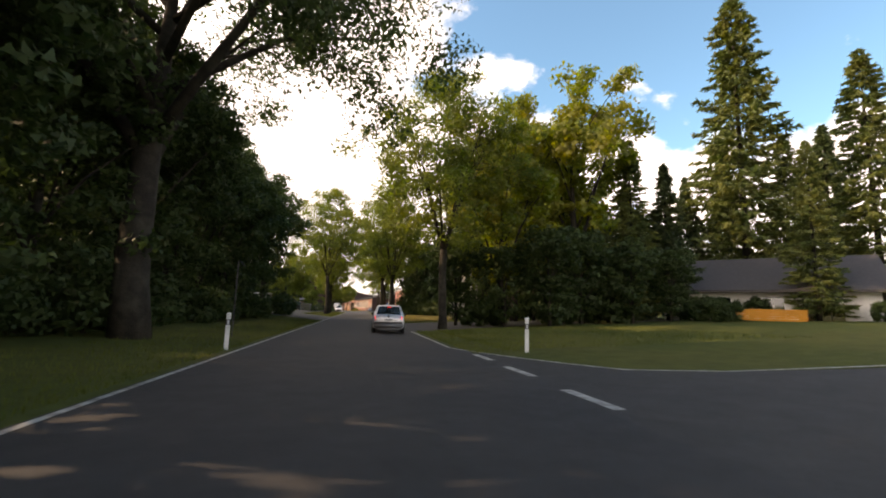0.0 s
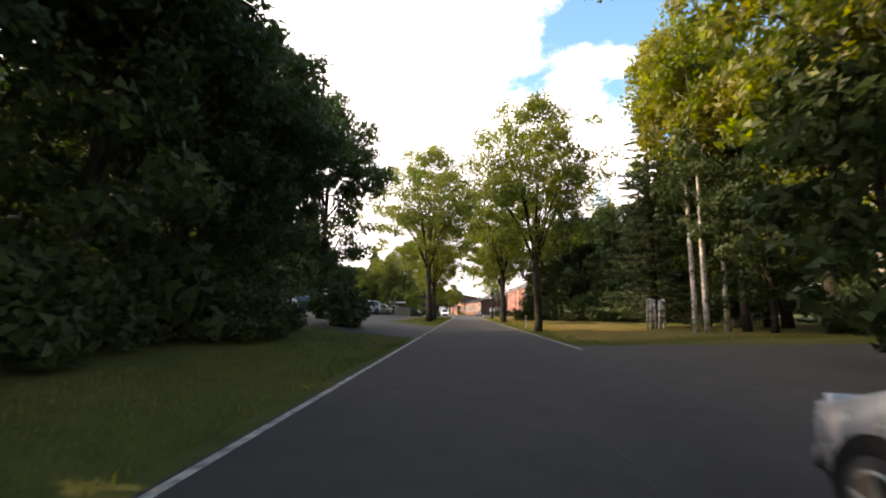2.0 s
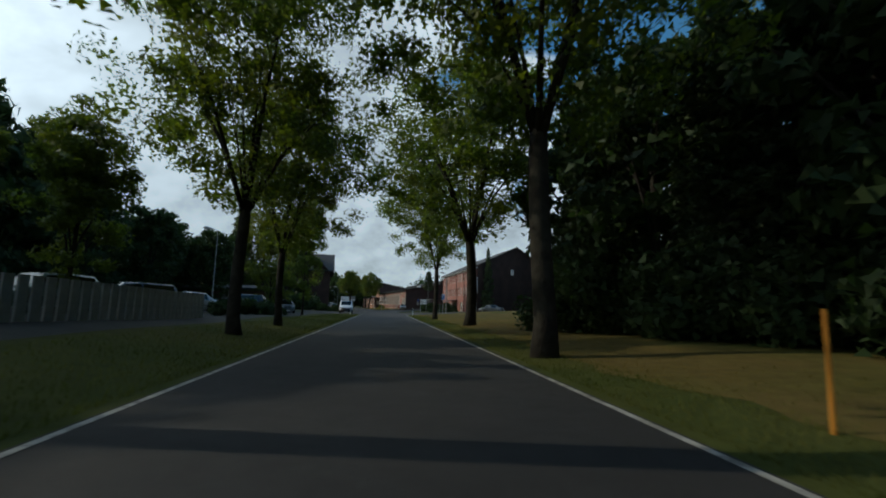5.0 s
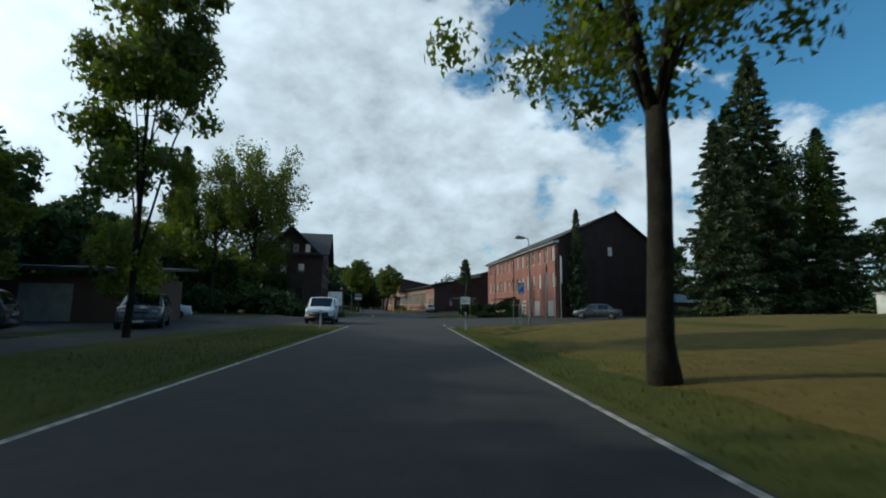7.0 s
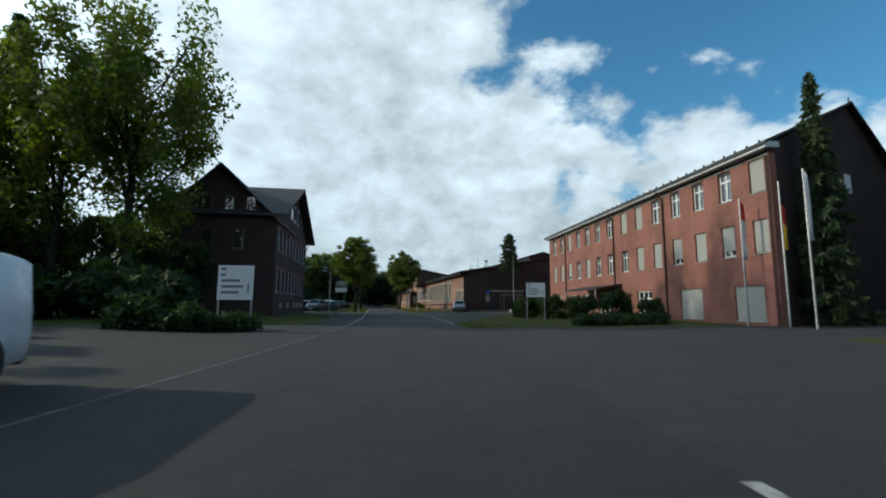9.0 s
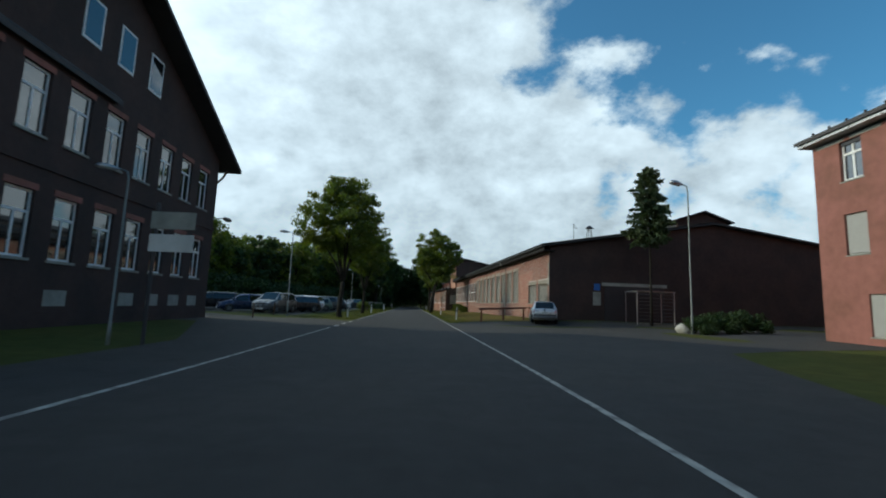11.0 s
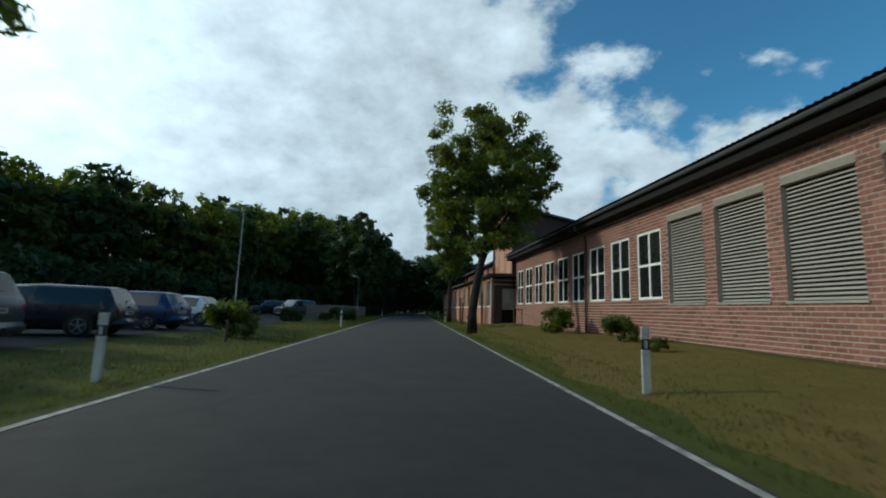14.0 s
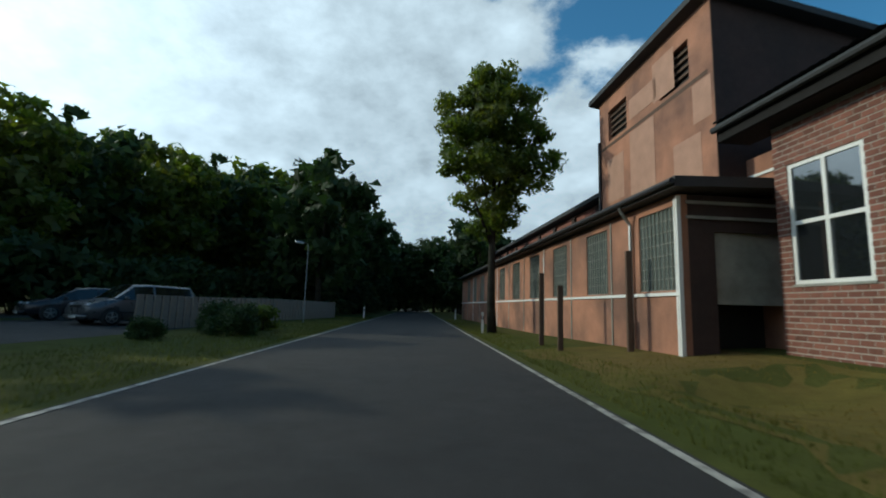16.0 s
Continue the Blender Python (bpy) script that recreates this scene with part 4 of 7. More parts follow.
for i in range(10):
    putr((wood_b, spruce_b)[i % 2], -6.3 - 2.5 * rng.random() - 0.12 * (10 - i), 259 + 4.5 * i, rng.random() * 360, 1.05 + 0.2 * rng.random(), group="trees where the road turns")
    putr((wood_b, wood_a)[i % 2], 7.5 + 3.0 * rng.random(), 269 + 4.0 * i, rng.random() * 360, 0.7 + 0.2 * rng.random(), group="trees where the road turns")
# wooded rise beyond the office
for i, (x, y, k) in enumerate(((44, 160, .9), (50, 154, .85), (56, 150, .9), (62, 147, .95), (48, 167, 1.0), (55, 161, 1.05), (68, 143, 1.0), (75, 138, 1.05), (64, 156, 1.1), (83, 134, 1.1))):
    put(wood_n, x, y, 53 * i, k, group="wooded rise beyond the office")

# ---- buildings ----
def frame_at(d, s, turn=0.0, z=0.0):
    """A local frame at road place d, s: x to the right of the road, y along it."""
    x, y, a = at_road(d, s)
    return pose(x, y, z, 0, 0, math.degrees(a) + turn)


def wall_panels(bm, length, z0, z1, thick, holes, x0=0.0, y_start=0.0):
    """One connected wall along y, its face at x0, with thickness to +x, and rectangular holes (y0, y1, za, zb)."""
    ys = sorted({round(v, 4) for v in (y_start, y_start + length, *[q for h in holes for q in h[:2]])})
    zs = sorted({round(v, 4) for v in (z0, z1, *[q for h in holes for q in h[2:4]])})
    ny, nz = len(ys) - 1, len(zs) - 1
    solid = [[not any(h[0] < (ys[i] + ys[i + 1]) / 2 < h[1] and h[2] < (zs[k] + zs[k + 1]) / 2 < h[3] for h in holes) for k in range(nz)] for i in range(ny)]
    vert = {}

    def v(f, i, k):
        if (f, i, k) not in vert:
            vert[f, i, k] = bm.verts.new((x0 + f * thick, ys[i], zs[k]))
        return vert[f, i, k]

    for i in range(ny):
        for k in range(nz):
            if not solid[i][k]:
                continue
            bm.faces.new((v(0, i, k), v(0, i, k + 1), v(0, i + 1, k + 1), v(0, i + 1, k)))
            bm.faces.new((v(1, i, k), v(1, i + 1, k), v(1, i + 1, k + 1), v(1, i, k + 1)))
            for di, dk, a, b in ((-1, 0, (i, k), (i, k + 1)), (1, 0, (i + 1, k + 1), (i + 1, k)), (0, -1, (i + 1, k), (i, k)), (0, 1, (i, k + 1), (i + 1, k + 1))):
                p, q = i + di, k + dk
                if not (0 <= p < ny and 0 <= q < nz and solid[p][q]):
                    bm.faces.new((v(0, *b), v(0, *a), v(1, *a), v(1, *b)))
    return bm


def window_part(parent, y0, y1, z0, z1, cols=2, rows=2, bar=0.06, depth=0.10, split=0.5, pane_mat=None, sill=True, name="window", frame_mat=None):
    """A window in a wall whose face is x = 0: one frame mesh with its panes and sill as children."""
    zs = [z0 + bar / 2] + [z0 + (z1 - z0) * (split if rows == 2 else k / rows) for k in range(1, rows)] + [z1 - bar / 2]
    ysp = [y0 + bar / 2] + [y0 + (y1 - y0) * k / cols for k in range(1, cols)] + [y1 - bar / 2]
    lights = [(ya + bar / 2, yb - bar / 2, za + bar / 2, zb - bar / 2) for za, zb in zip(zs, zs[1:]) for ya, yb in zip(ysp, ysp[1:])]
    win = part(name, wall_panels(bmesh.new(), y1 - y0, z0, z1, 0.06, lights, depth, y0), frame_mat or M["white"], parent)
    for a, b, c, d in lights:
        part("pane", boxed(depth + 0.03, a, c, depth + 0.036, b, d), pane_mat or M["pane"], win)
    if sill:
        part("sill", boxed(-0.03, y0 - 0.03, z0 - 0.05, depth + 0.01, y1 + 0.03, z0), M["concrete"] if frame_mat is None else frame_mat, win)
    return win


def gable_roof(bm, x0, x1, y0, y1, ze, zr, xr, thick=0.18):
    """A roof of two slopes with its ridge along y at x = xr."""
    for a, za, b, zb in ((x0, ze, xr, zr), (xr, zr, x1, ze)):
        v = [bm.verts.new(p) for p in ((a, y0, za), (b, y0, zb), (b, y1, zb), (a, y1, za), (a, y0, za + thick), (b, y0, zb + thick), (b, y1, zb + thick), (a, y1, za + thick))]
        for q in ((0, 3, 2, 1), (4, 5, 6, 7), (0, 1, 5, 4), (1, 2, 6, 5), (2, 3, 7, 6), (3, 0, 4, 7)):
            bm.faces.new([v[i] for i in q])
    return bm


def slab(bm, pts, thick):
    """A plate under four corner points, thick downwards."""
    v = [bm.verts.new(p) for p in pts] + [bm.verts.new((p[0], p[1], p[2] - thick)) for p in pts]
    for q in ((0, 1, 2, 3), (7, 6, 5, 4), (0, 4, 5, 1), (1, 5, 6, 2), (2, 6, 7, 3), (3, 7, 4, 0)):
        bm.faces.new([v[i] for i in q])
    bmesh.ops.recalc_face_normals(bm, faces=bm.faces[:])
    return bm


def gable_wall(bm, y, x0, x1, z0, ze, zr, xr, thick):
    """A pentagon wall across x at y, thick towards +y."""
    pts = [(x0, z0), (x1, z0), (x1, ze), (xr, zr), (x0, ze)]
    a = [bm.verts.new((p[0], y, p[1])) for p in pts]
    b = [bm.verts.new((p[0], y + thick, p[1])) for p in pts]
    bm.faces.new(a)
    bm.faces.new(b[::-1])
    for i in range(5):
        bm.faces.new((a[i], b[i], b[(i + 1) % 5], a[(i + 1) % 5]))
    bmesh.ops.recalc_face_normals(bm, faces=bm.faces[:])
    return bm


# -- the long brick hall with louvred windows --
HALL_L = 49.0
hall = thing("factory_hall", pose(5.999, 180.348, 0, 0, 0, 9.28), "long red brick factory hall with louvred and white-framed windows", "factory")
openings = [("louvre", 8.12 + k * 2.372, 8.12 + k * 2.372 + 1.847, 1.71, 4.60) for k in range(9)]
openings += [("window", 29.35 + k * 2.213, 29.35 + k * 2.213 + 1.617, 1.88, 4.47) for k in range(9)]
holes = [o[1:] for o in openings] + [(0.35, 2.53, 1.62, 3.11), (2.97, 4.99, 1.62, 3.11)]
hall_wall = part("wall", wall_panels(bmesh.new(), HALL_L, 0.0, 5.42, 0.3, holes), M["mortar"], hall)
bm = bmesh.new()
# shade of this gable is put into its darker brick colour
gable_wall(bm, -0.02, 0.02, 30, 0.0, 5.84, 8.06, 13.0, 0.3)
part("gable", bm, M["brick_dark_shaded"], hall, "brick gable wall, its colour darkened for shade")
part("rear_wall", boxed(29.7, 0.3, 0, 30, HALL_L, 5.3), M["brick_far"], hall)
bm = bmesh.new()
gable_wall(bm, HALL_L - 0.3, 0.3, 30, 0.0, 5.84, 8.06, 13.0, 0.3)
part("end_wall", bm, M["brick_far"], hall)
bm = gable_roof(bmesh.new(), -0.6, 30.5, -0.45, HALL_L + 1.0, 5.76, 8.1, 13.0, 0.14)
part("roof", bm, M["roof_felt"], hall, "dark felt roof with wide eaves")
# near-black boards below the roof's overhang
part("soffit", boxed(-0.52, -0.4, 5.424, 0.28, HALL_L + 0.95, 5.50), M["eaves_dark"], hall, "dark soffit board")
part("fascia", boxed(-0.57, -0.42, 5.44, -0.523, HALL_L + 0.97, 5.80), M["eaves_dark"], hall, "near-black fascia board")
bm = bmesh.new()
tube(bm, [(-0.66, -0.4, 5.78), (-0.66, HALL_L + 1.0, 5.75)], 0.08, 8)
part("gutter", bm, M["roof_felt"], hall)
# corrugated sheets on the slope above the road
ys = np.arange(-0.5, HALL_L + 1.05, 0.05)
wave = 0.02 * np.sin(ys * math.tau / 0.2)
rows_ = np.stack([np.column_stack([np.full_like(ys, x), ys, z + wave]) for x, z in ((-0.70, 5.93), (13.0, 8.29))], 1)
k = np.arange(len(ys) * 2).reshape(-1, 2)
sheet_ob = from_np("roof_sheet", rows_.reshape(-1, 3), np.stack([k[:-1, 0], k[:-1, 1], k[1:, 1], k[1:, 0]], -1), M["roof_felt"])
sheet_ob.parent = hall
tagged(sheet_ob, "dark corrugated roof sheets")
for y in (12.6, 35.7):
    bm = bmesh.new()
    tube(bm, [(-0.66, y, 5.72), (-0.62, y, 5.45), (-0.10, y, 5.15), (-0.09, y, 0.4)], 0.05, 8)
    part("downpipe", bm, M["concrete"] if y < 20 else M["dark_metal"], hall)
for kind, y, ye, a, b in openings:
    if kind == "window":
        window_part(hall, y, ye, a, b, 2, 2, 0.085, 0.015, 0.5)
    else:
        part("lintel", boxed(-0.012, y - 0.02, b + 0.002, 0.2, ye + 0.02, b + 0.19), M["lintel"], hall, "weathered concrete lintel")
slat_me = None


def louvre(y0, y1, z0, z1, pitch=0.105):
    global slat_me
    back = part("louvre_shutter", boxed(0.16, y0, z0, 0.18, y1, z1), M["dark_metal"], hall, "closed grey louvre shutter")
    n = int((z1 - z0) / pitch)
    bm = bmesh.new()
    box(bm, -0.035, 0, -0.004, 0.035, y1 - y0 - 0.04, 0.004)
    bmesh.ops.rotate(bm, verts=bm.verts[:], cent=(0, 0, 0), matrix=Matrix.Rotation(radians(-52), 3, "Y"))
    me = bpy.data.meshes.new("slat")
    bm.to_mesh(me)
    bm.free()
    me.materials.append(M["shutter"])
    for i in range(n):
        ob = new("slat", me)
        ob.parent = back
        ob.location = (0.11, y0 + 0.02, z0 + (i + 0.5) * pitch)
    part("sill", boxed(-0.05, y0 - 0.04, z0 - 0.06, 0.15, y1 + 0.04, z0 - 0.004), M["concrete"], back)


for kind, y, ye, a, b in openings:
    if kind == "louvre":
        louvre(y, ye, a, b)
for y0, y1 in ((0.35, 2.53), (2.97, 4.99)):
    louvre(y0, y1, 1.62, 3.11)
    part("lintel", boxed(-0.012, y0 - 0.05, 3.112, 0.2, y1 + 0.05, 3.38), M["lintel"], hall, "weathered concrete lintel")
# gable details: roller door, notice, small lamp
door = part("roller_door", boxed(4.2, -0.08, 0.35, 8.9, -0.03, 3.05), M["dark_metal"], hall, "dark roller door")
for k in range(12):
    part("slat", boxed(4.22, -0.10, 0.38 + k * 0.22, 8.88, -0.082, 0.57 + k * 0.22), M["dark_metal"], door)
part("door_lintel", boxed(4.0, -0.09, 3.06, 9.1, -0.03, 3.3), M["concrete"], hall)
part("notice_board", boxed(3.3, -0.07, 1.6, 3.9, -0.03, 2.6), M["concrete"], hall, "pale notice board")
part("sign_plate", boxed(3.4, -0.07, 2.7, 3.85, -0.03, 3.2), M["blue"], hall, "small dark blue sign plate")
# pale plaster left on the corner where the brick has broken away
rr = random.Random(9)
outline = [(0.02, 2.9)] + [(0.16 + 0.16 * rr.random() + 0.10 * math.sin(k * 0.9), 2.95 + 0.19 * k) for k in range(9)] + [(0.02, 4.7)]
bm = bmesh.new()
fv = [bm.verts.new((-0.034, p[0], p[1])) for p in outline]
bv = [bm.verts.new((0.0, p[0], p[1])) for p in outline]
bm.faces.new(fv)
for a in range(len(outline)):
    b = (a + 1) % len(outline)
    bm.faces.new((fv[a], bv[a], bv[b], fv[b]))
bmesh.ops.recalc_face_normals(bm, faces=bm.faces[:])
part("plaster_patch", bm, M["concrete"], hall, "pale mortar patch on the broken corner")
# raised ridge light along the roof
bm = bmesh.new()
gable_wall(bm, 0.05, 10.2, 14.4, 7.4, 8.35, 9.05, 12.3, 0.2)
monitor = part("ridge_monitor", bm, M["brick_dark_shaded"], hall, "dark raised ridge of the hall")
part("side_wall", boxed(10.2, 0.25, 7.4, 10.35, HALL_L - 1, 8.35), M["roof_felt"], monitor)
part("side_wall", boxed(14.25, 0.25, 7.4, 14.4, HALL_L - 1, 8.35), M["roof_felt"], monitor)
part("monitor_roof", gable_roof(bmesh.new(), 9.9, 14.7, -0.3, HALL_L - 0.8, 8.28, 9.08, 12.3, 0.1), M["roof_felt"], monitor)
# plastered link wall behind the low annex roof
link = part("link_wall", boxed(0.9, HALL_L, 0.0, 1.15, HALL_L + 4.2, 5.35), M["plaster"], hall, "orange plastered link wall")
part("link_rail", boxed(0.86, HALL_L + 0.02, 4.82, 0.897, HALL_L + 4.1, 4.89), M["white"], link)
# roof fittings
bm = bmesh.new()
for q in range(4):
    a = q * math.pi / 2 + 0.78
    tube(bm, [(4.0 + 0.28 * math.cos(a), 2.0 + 0.28 * math.sin(a), 6.6), (4.0 + 0.14 * math.cos(a), 2.0 + 0.14 * math.sin(a), 7.7)], 0.025, 5)
bmesh.ops.create_cone(bm, cap_ends=True, segments=14, radius1=0.36, radius2=0.08, depth=0.22, matrix=Matrix.Translation((4.0, 2.0, 7.8)))
part("siren", bm, M["dark_metal"], hall, "dark mushroom-shaped roof siren")
part("antenna", tube(bmesh.new(), [(2.7, 2.0, 6.3), (2.7, 2.0, 8.0), (2.95, 2.0, 7.6)], 0.03, 6), M["metal"], hall)
bm = bmesh.new()
bmesh.ops.create_uvsphere(bm, u_segments=16, v_segments=8, radius=0.7, matrix=Matrix.Translation((4.6, 3.0, 6.82)) @ Matrix.Diagonal((1, 1, 0.45, 1)))
part("skylight", bm, M["white"], hall, "white dome skylight", True)

# -- annex, tower and rear hall beyond --
annex = thing("annex", frame_at(6.75, 228.85, 2.3), "low orange plastered annex with glazed bays and white rails", "building")
AL = 36.0
bays = [(0.15 + k * 3.4, 1.7 + k * 3.4) for k in range(10)]
part("wall", wall_panels(bmesh.new(), AL, 0.0, 4.0, 0.25, [(a, b, 1.75, 3.75) for a, b in bays]), M["plaster"], annex)
for a, b in bays:
    window_part(annex, a, b, 1.75, 3.75, 9, 7, 0.016, 0.03, sill=False, pane_mat=M["glass_block"], frame_mat=M["concrete"], name="glazed_bay")
for k in range(12):
    part("rail_post", boxed(-0.03, 0.05 + k * 3.2, 0.1, -0.004, 0.11 + k * 3.2, 3.9), M["white"] if k % 3 == 0 else M["concrete"], annex)
part("white_rail", boxed(-0.045, 0, 1.62, -0.002, AL, 1.70), M["white"], annex, "white painted rail")
part("front_wall", boxed(0.25, 0, 0, 0.9, 0.25, 4.0), M["brick_dark_shaded"], annex)
part("front_wall", boxed(3.7, 0, 0, 6.0, 0.25, 4.0), M["brick_dark_shaded"], annex)
part("front_wall", boxed(0.9, 0, 3.14, 3.7, 0.25, 4.0), M["brick_dark_shaded"], annex)
part("roller_shutter", boxed(0.9, 0.12, 1.45, 3.7, 0.2, 3.3), M["concrete"], annex, "lowered grey roller shutter")
# black plate stands in for the unlit room under the shutter
part("doorway", boxed(0.9, 0.9, 0.05, 3.7, 0.98, 1.5), M["black"], annex)
for z in (3.42, 3.78):
    part("front_rail", boxed(0.2, -0.05, z, 3.9, -0.01, z + 0.07), M["concrete"], annex)
part("corner_post", boxed(-0.05, -0.06, 0.1, 0.05, 0.0, 3.95), M["white"], annex, "white corner post")
part("corner_post", boxed(3.72, -0.06, 0.3, 3.8, 0.0, 3.75), M["concrete"], annex)
part("roof", slab(bmesh.new(), [(-0.35, -0.5, 4.28), (6.2, -0.5, 4.5), (6.2, AL, 4.5), (-0.35, AL, 4.28)], 0.24), M["tile"], annex, "dark flat roof with overhang")
part("gutter", tube(bmesh.new(), [(-0.42, -0.5, 4.16), (-0.42, AL, 4.12)], 0.07, 8), M["dark_metal"], annex)
part("downpipe", tube(bmesh.new(), [(-0.40, 2.0, 4.1), (-0.3, 2.0, 3.9), (-0.08, 2.0, 3.6), (-0.08, 2.0, 0.2)], 0.05, 8), M["metal"], annex)

tower = thing("tower_block", frame_at(8.7, 230.1, 2.3), "tall square tower with patched orange plaster and dark openings", "building")
bm = wall_panels(bmesh.new(), 7.0, 3.0, 10.2, 0.3, [(1.0, 2.5, 8.2, 9.5), (4.7, 6.2, 8.2, 9.5)])
part("wall", bm, M["plaster"], tower)
for a, b in ((1.0, 2.5), (4.7, 6.2)):
    # black backing paints the dark inside of the opening
    op = part("opening", boxed(0.2, a, 8.2, 0.26, b, 9.5), M["black"], tower, "dark louvred opening")
    for k in range(5):
        part("slat", boxed(0.1, a, 8.25 + 0.25 * k, 0.16, b, 8.33 + 0.25 * k), M["wood"], op)
bm = bmesh.new()
# this side carries its shade in the brick colour, the far side does not
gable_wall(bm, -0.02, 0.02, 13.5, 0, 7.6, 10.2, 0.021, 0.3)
part("side_wall", bm, M["brick_dark_shaded"], tower, "brick side wall, its colour darkened for shade")
bm = bmesh.new()
gable_wall(bm, 6.7, 0.3, 13.5, 0, 7.6, 10.2, 0.31, 0.3)
part("side_wall", bm, M["brick_far"], tower)
part("rear_wall", boxed(13.2, 0.3, 0, 13.5, 6.7, 7.6), M["brick_far"], tower)
part("roof", slab(bmesh.new(), [(-0.35, -0.4, 10.42), (14, -0.4, 7.7), (14, 7.3, 7.7), (-0.35, 7.3, 10.42)], 0.2), M["roof_felt"], tower)
part("patch", boxed(-0.012, 2.9, 5.0, -0.001, 4.5, 7.9), M["plaster_pale"], tower, "smooth pale plaster patch")
for y0, z0, y1, z1 in ((0.6, 4.6, 1.9, 6.4), (5.0, 5.6, 6.3, 7.4), (1.7, 8.3, 2.9, 9.7), (0.1, 6.7, 0.9, 7.9), (2.7, 8.4, 4.5, 9.2)):
    part("patch", boxed(-0.009, y0, z0, -0.001, y1, z1, 0.003), M["plaster_pale"], tower, "smooth pale plaster patch")
part("patch", boxed(-0.010, 0.2, 7.95, -0.001, 6.8, 8.08), M["wood"], tower)
part("downpipe", tube(bmesh.new(), [(-0.08, 6.9, 8.4), (-0.08, 6.9, 4.4)], 0.06, 8), M["dark_metal"], tower)

rear = thing("rear_hall", frame_at(9.9, 236.7, 2.3), "brick hall with dark pilasters behind a low annex", "factory")
part("wall", boxed(0, 0, 0, 0.3, 34, 6.6), M["brick_far"], rear)
part("body", boxed(0.3, 0, 0, 14, 34, 6.4), M["brick_far"], rear)
for k in range(11):
    part("pilaster", boxed(-0.12, 0.3 + k * 3.2, 4.3, -0.002, 0.75 + k * 3.2, 6.5), M["brick_dark_shaded"], rear)
    if k < 10:
        window_part(rear, 1.5 + k * 3.2, 2.6 + k * 3.2, 4.9, 5.7, 2, 1, 0.05, -0.05, sill=False)
part("roof", slab(bmesh.new(), [(-0.5, -0.1, 6.9), (14.5, -0.1, 8.2), (14.5, 34.3, 8.2), (-0.5, 34.3, 6.9)], 0.22), M["roof_felt"], rear)

# -- the three-storey office of red brick --
office_dir = math.degrees(math.atan2(17.1 - 15.0, 167.0 - 136.2))
OL = 31.0
office = thing("office_building", pose(17.1, 136.2, 0, 0, 0, office_dir), "three-storey red brick office with white windows and zinc fascia", "office building")
win_z = ((0.55, 2.25), (3.75, 5.4), (6.75, 8.4))
oholes, owins = [], []
orng = random.Random(4)
for row in (1, 2):
    for k in range(14):
        y = 0.35 + k * 2.17 + (0.25 if k > 6 else 0)
        oholes.append((y, y + 0.95, *win_z[row]))
        owins.append((y, y + 0.95, *win_z[row], orng.random() < (0.45 if row == 1 else 0.35)))
ground_open = [(0.9, 2.8, 0.45, 2.2, "blind"), (5.3, 7.3, 0.45, 2.2, "blind"), (10.4, 12.3, 0.2, 2.25, "door"), (16.0, 18.6, 0.2, 2.3, "door"), (20.2, 21.6, 0.6, 2.2, "blind"), (23.5, 25.3, 0.6, 2.2, "win"), (27.5, 29.0, 0.6, 2.2, "blind")]
oholes += [g[:4] for g in ground_open]
part("wall", wall_panels(bmesh.new(), OL, 0.0, 8.55, 0.3, oholes), M["brick_far"], office)
for y0, y1, z0, z1, shut in owins:
    w = window_part(office, y0, y1, z0, z1, 2, 2, 0.09, 0.13, 0.68, sill=True)
    if shut:
        part("roller_blind", boxed(0.085, y0 + 0.02, z0 + (0.35 if orng.random() < 0.4 else 0.06), 0.12, y1 - 0.02, z1), M["blind"], w, "lowered grey roller blind")
    part("blind_box", boxed(0.09, y0 + 0.01, z1 - 0.16, 0.128, y1 - 0.01, z1 - 0.004), M["dark_metal"], w)
for y0, y1, z0, z1, kind in ground_open:
    if kind == "blind":
        w = window_part(office, y0, y1, z0, z1, 2, 1, 0.06, 0.10)
        part("roller_blind", boxed(0.06, y0 + 0.02, z0 + 0.02, 0.095, y1 - 0.02, z1), M["blind"], w, "lowered grey roller blind")
    elif kind == "door":
        window_part(office, y0, y1, z0, z1, 3, 2, 0.10, 0.12, 0.72, sill=False, name="glass_door")
    else:
        window_part(office, y0, y1, z0, z1, 3, 2, 0.07, 0.10)
part("canopy", slab(bmesh.new(), [(-2.2, 14.5, 2.5), (0, 14.5, 2.9), (0, 21.0, 2.9), (-2.2, 21.0, 2.5)], 0.12), M["dark_metal"], office, "flat entrance canopy")
for y in (14.7, 20.8):
    part("canopy_post", tube(bmesh.new(), [(-2.1, y, 0), (-2.1, y, 2.45)], 0.05, 8), M["metal"], office)
part("fascia", boxed(-0.42, -0.3, 8.66, 0.3, OL + 0.3, 8.93), M["zinc"], office, "pale zinc eaves fascia")
for k in range(24):
    part("fascia_seam", boxed(-0.424, 0.2 + k * 1.3, 8.66, -0.421, 0.225 + k * 1.3, 8.93), M["dark_metal"], office)
for k in range(40):
    part("snow_guard", boxed(-0.36, 0.1 + k * 0.78, 8.97, -0.28, 0.16 + k * 0.78, 9.13), M["dark_metal"], office)
for k in range(20):
    part("fascia_panel", boxed(-0.014, 0.06 + k * 1.55, 8.42, -0.002, 1.35 + k * 1.55, 8.548), M["concrete"], office)
for y in (8.6, 15.5, 26.0):
    part("downpipe", tube(bmesh.new(), [(-0.45, y, 8.7), (-0.3, y, 8.45), (-0.08, y, 8.2), (-0.08, y, 0.2)], 0.055, 8), M["brick_dark_shaded"], office)
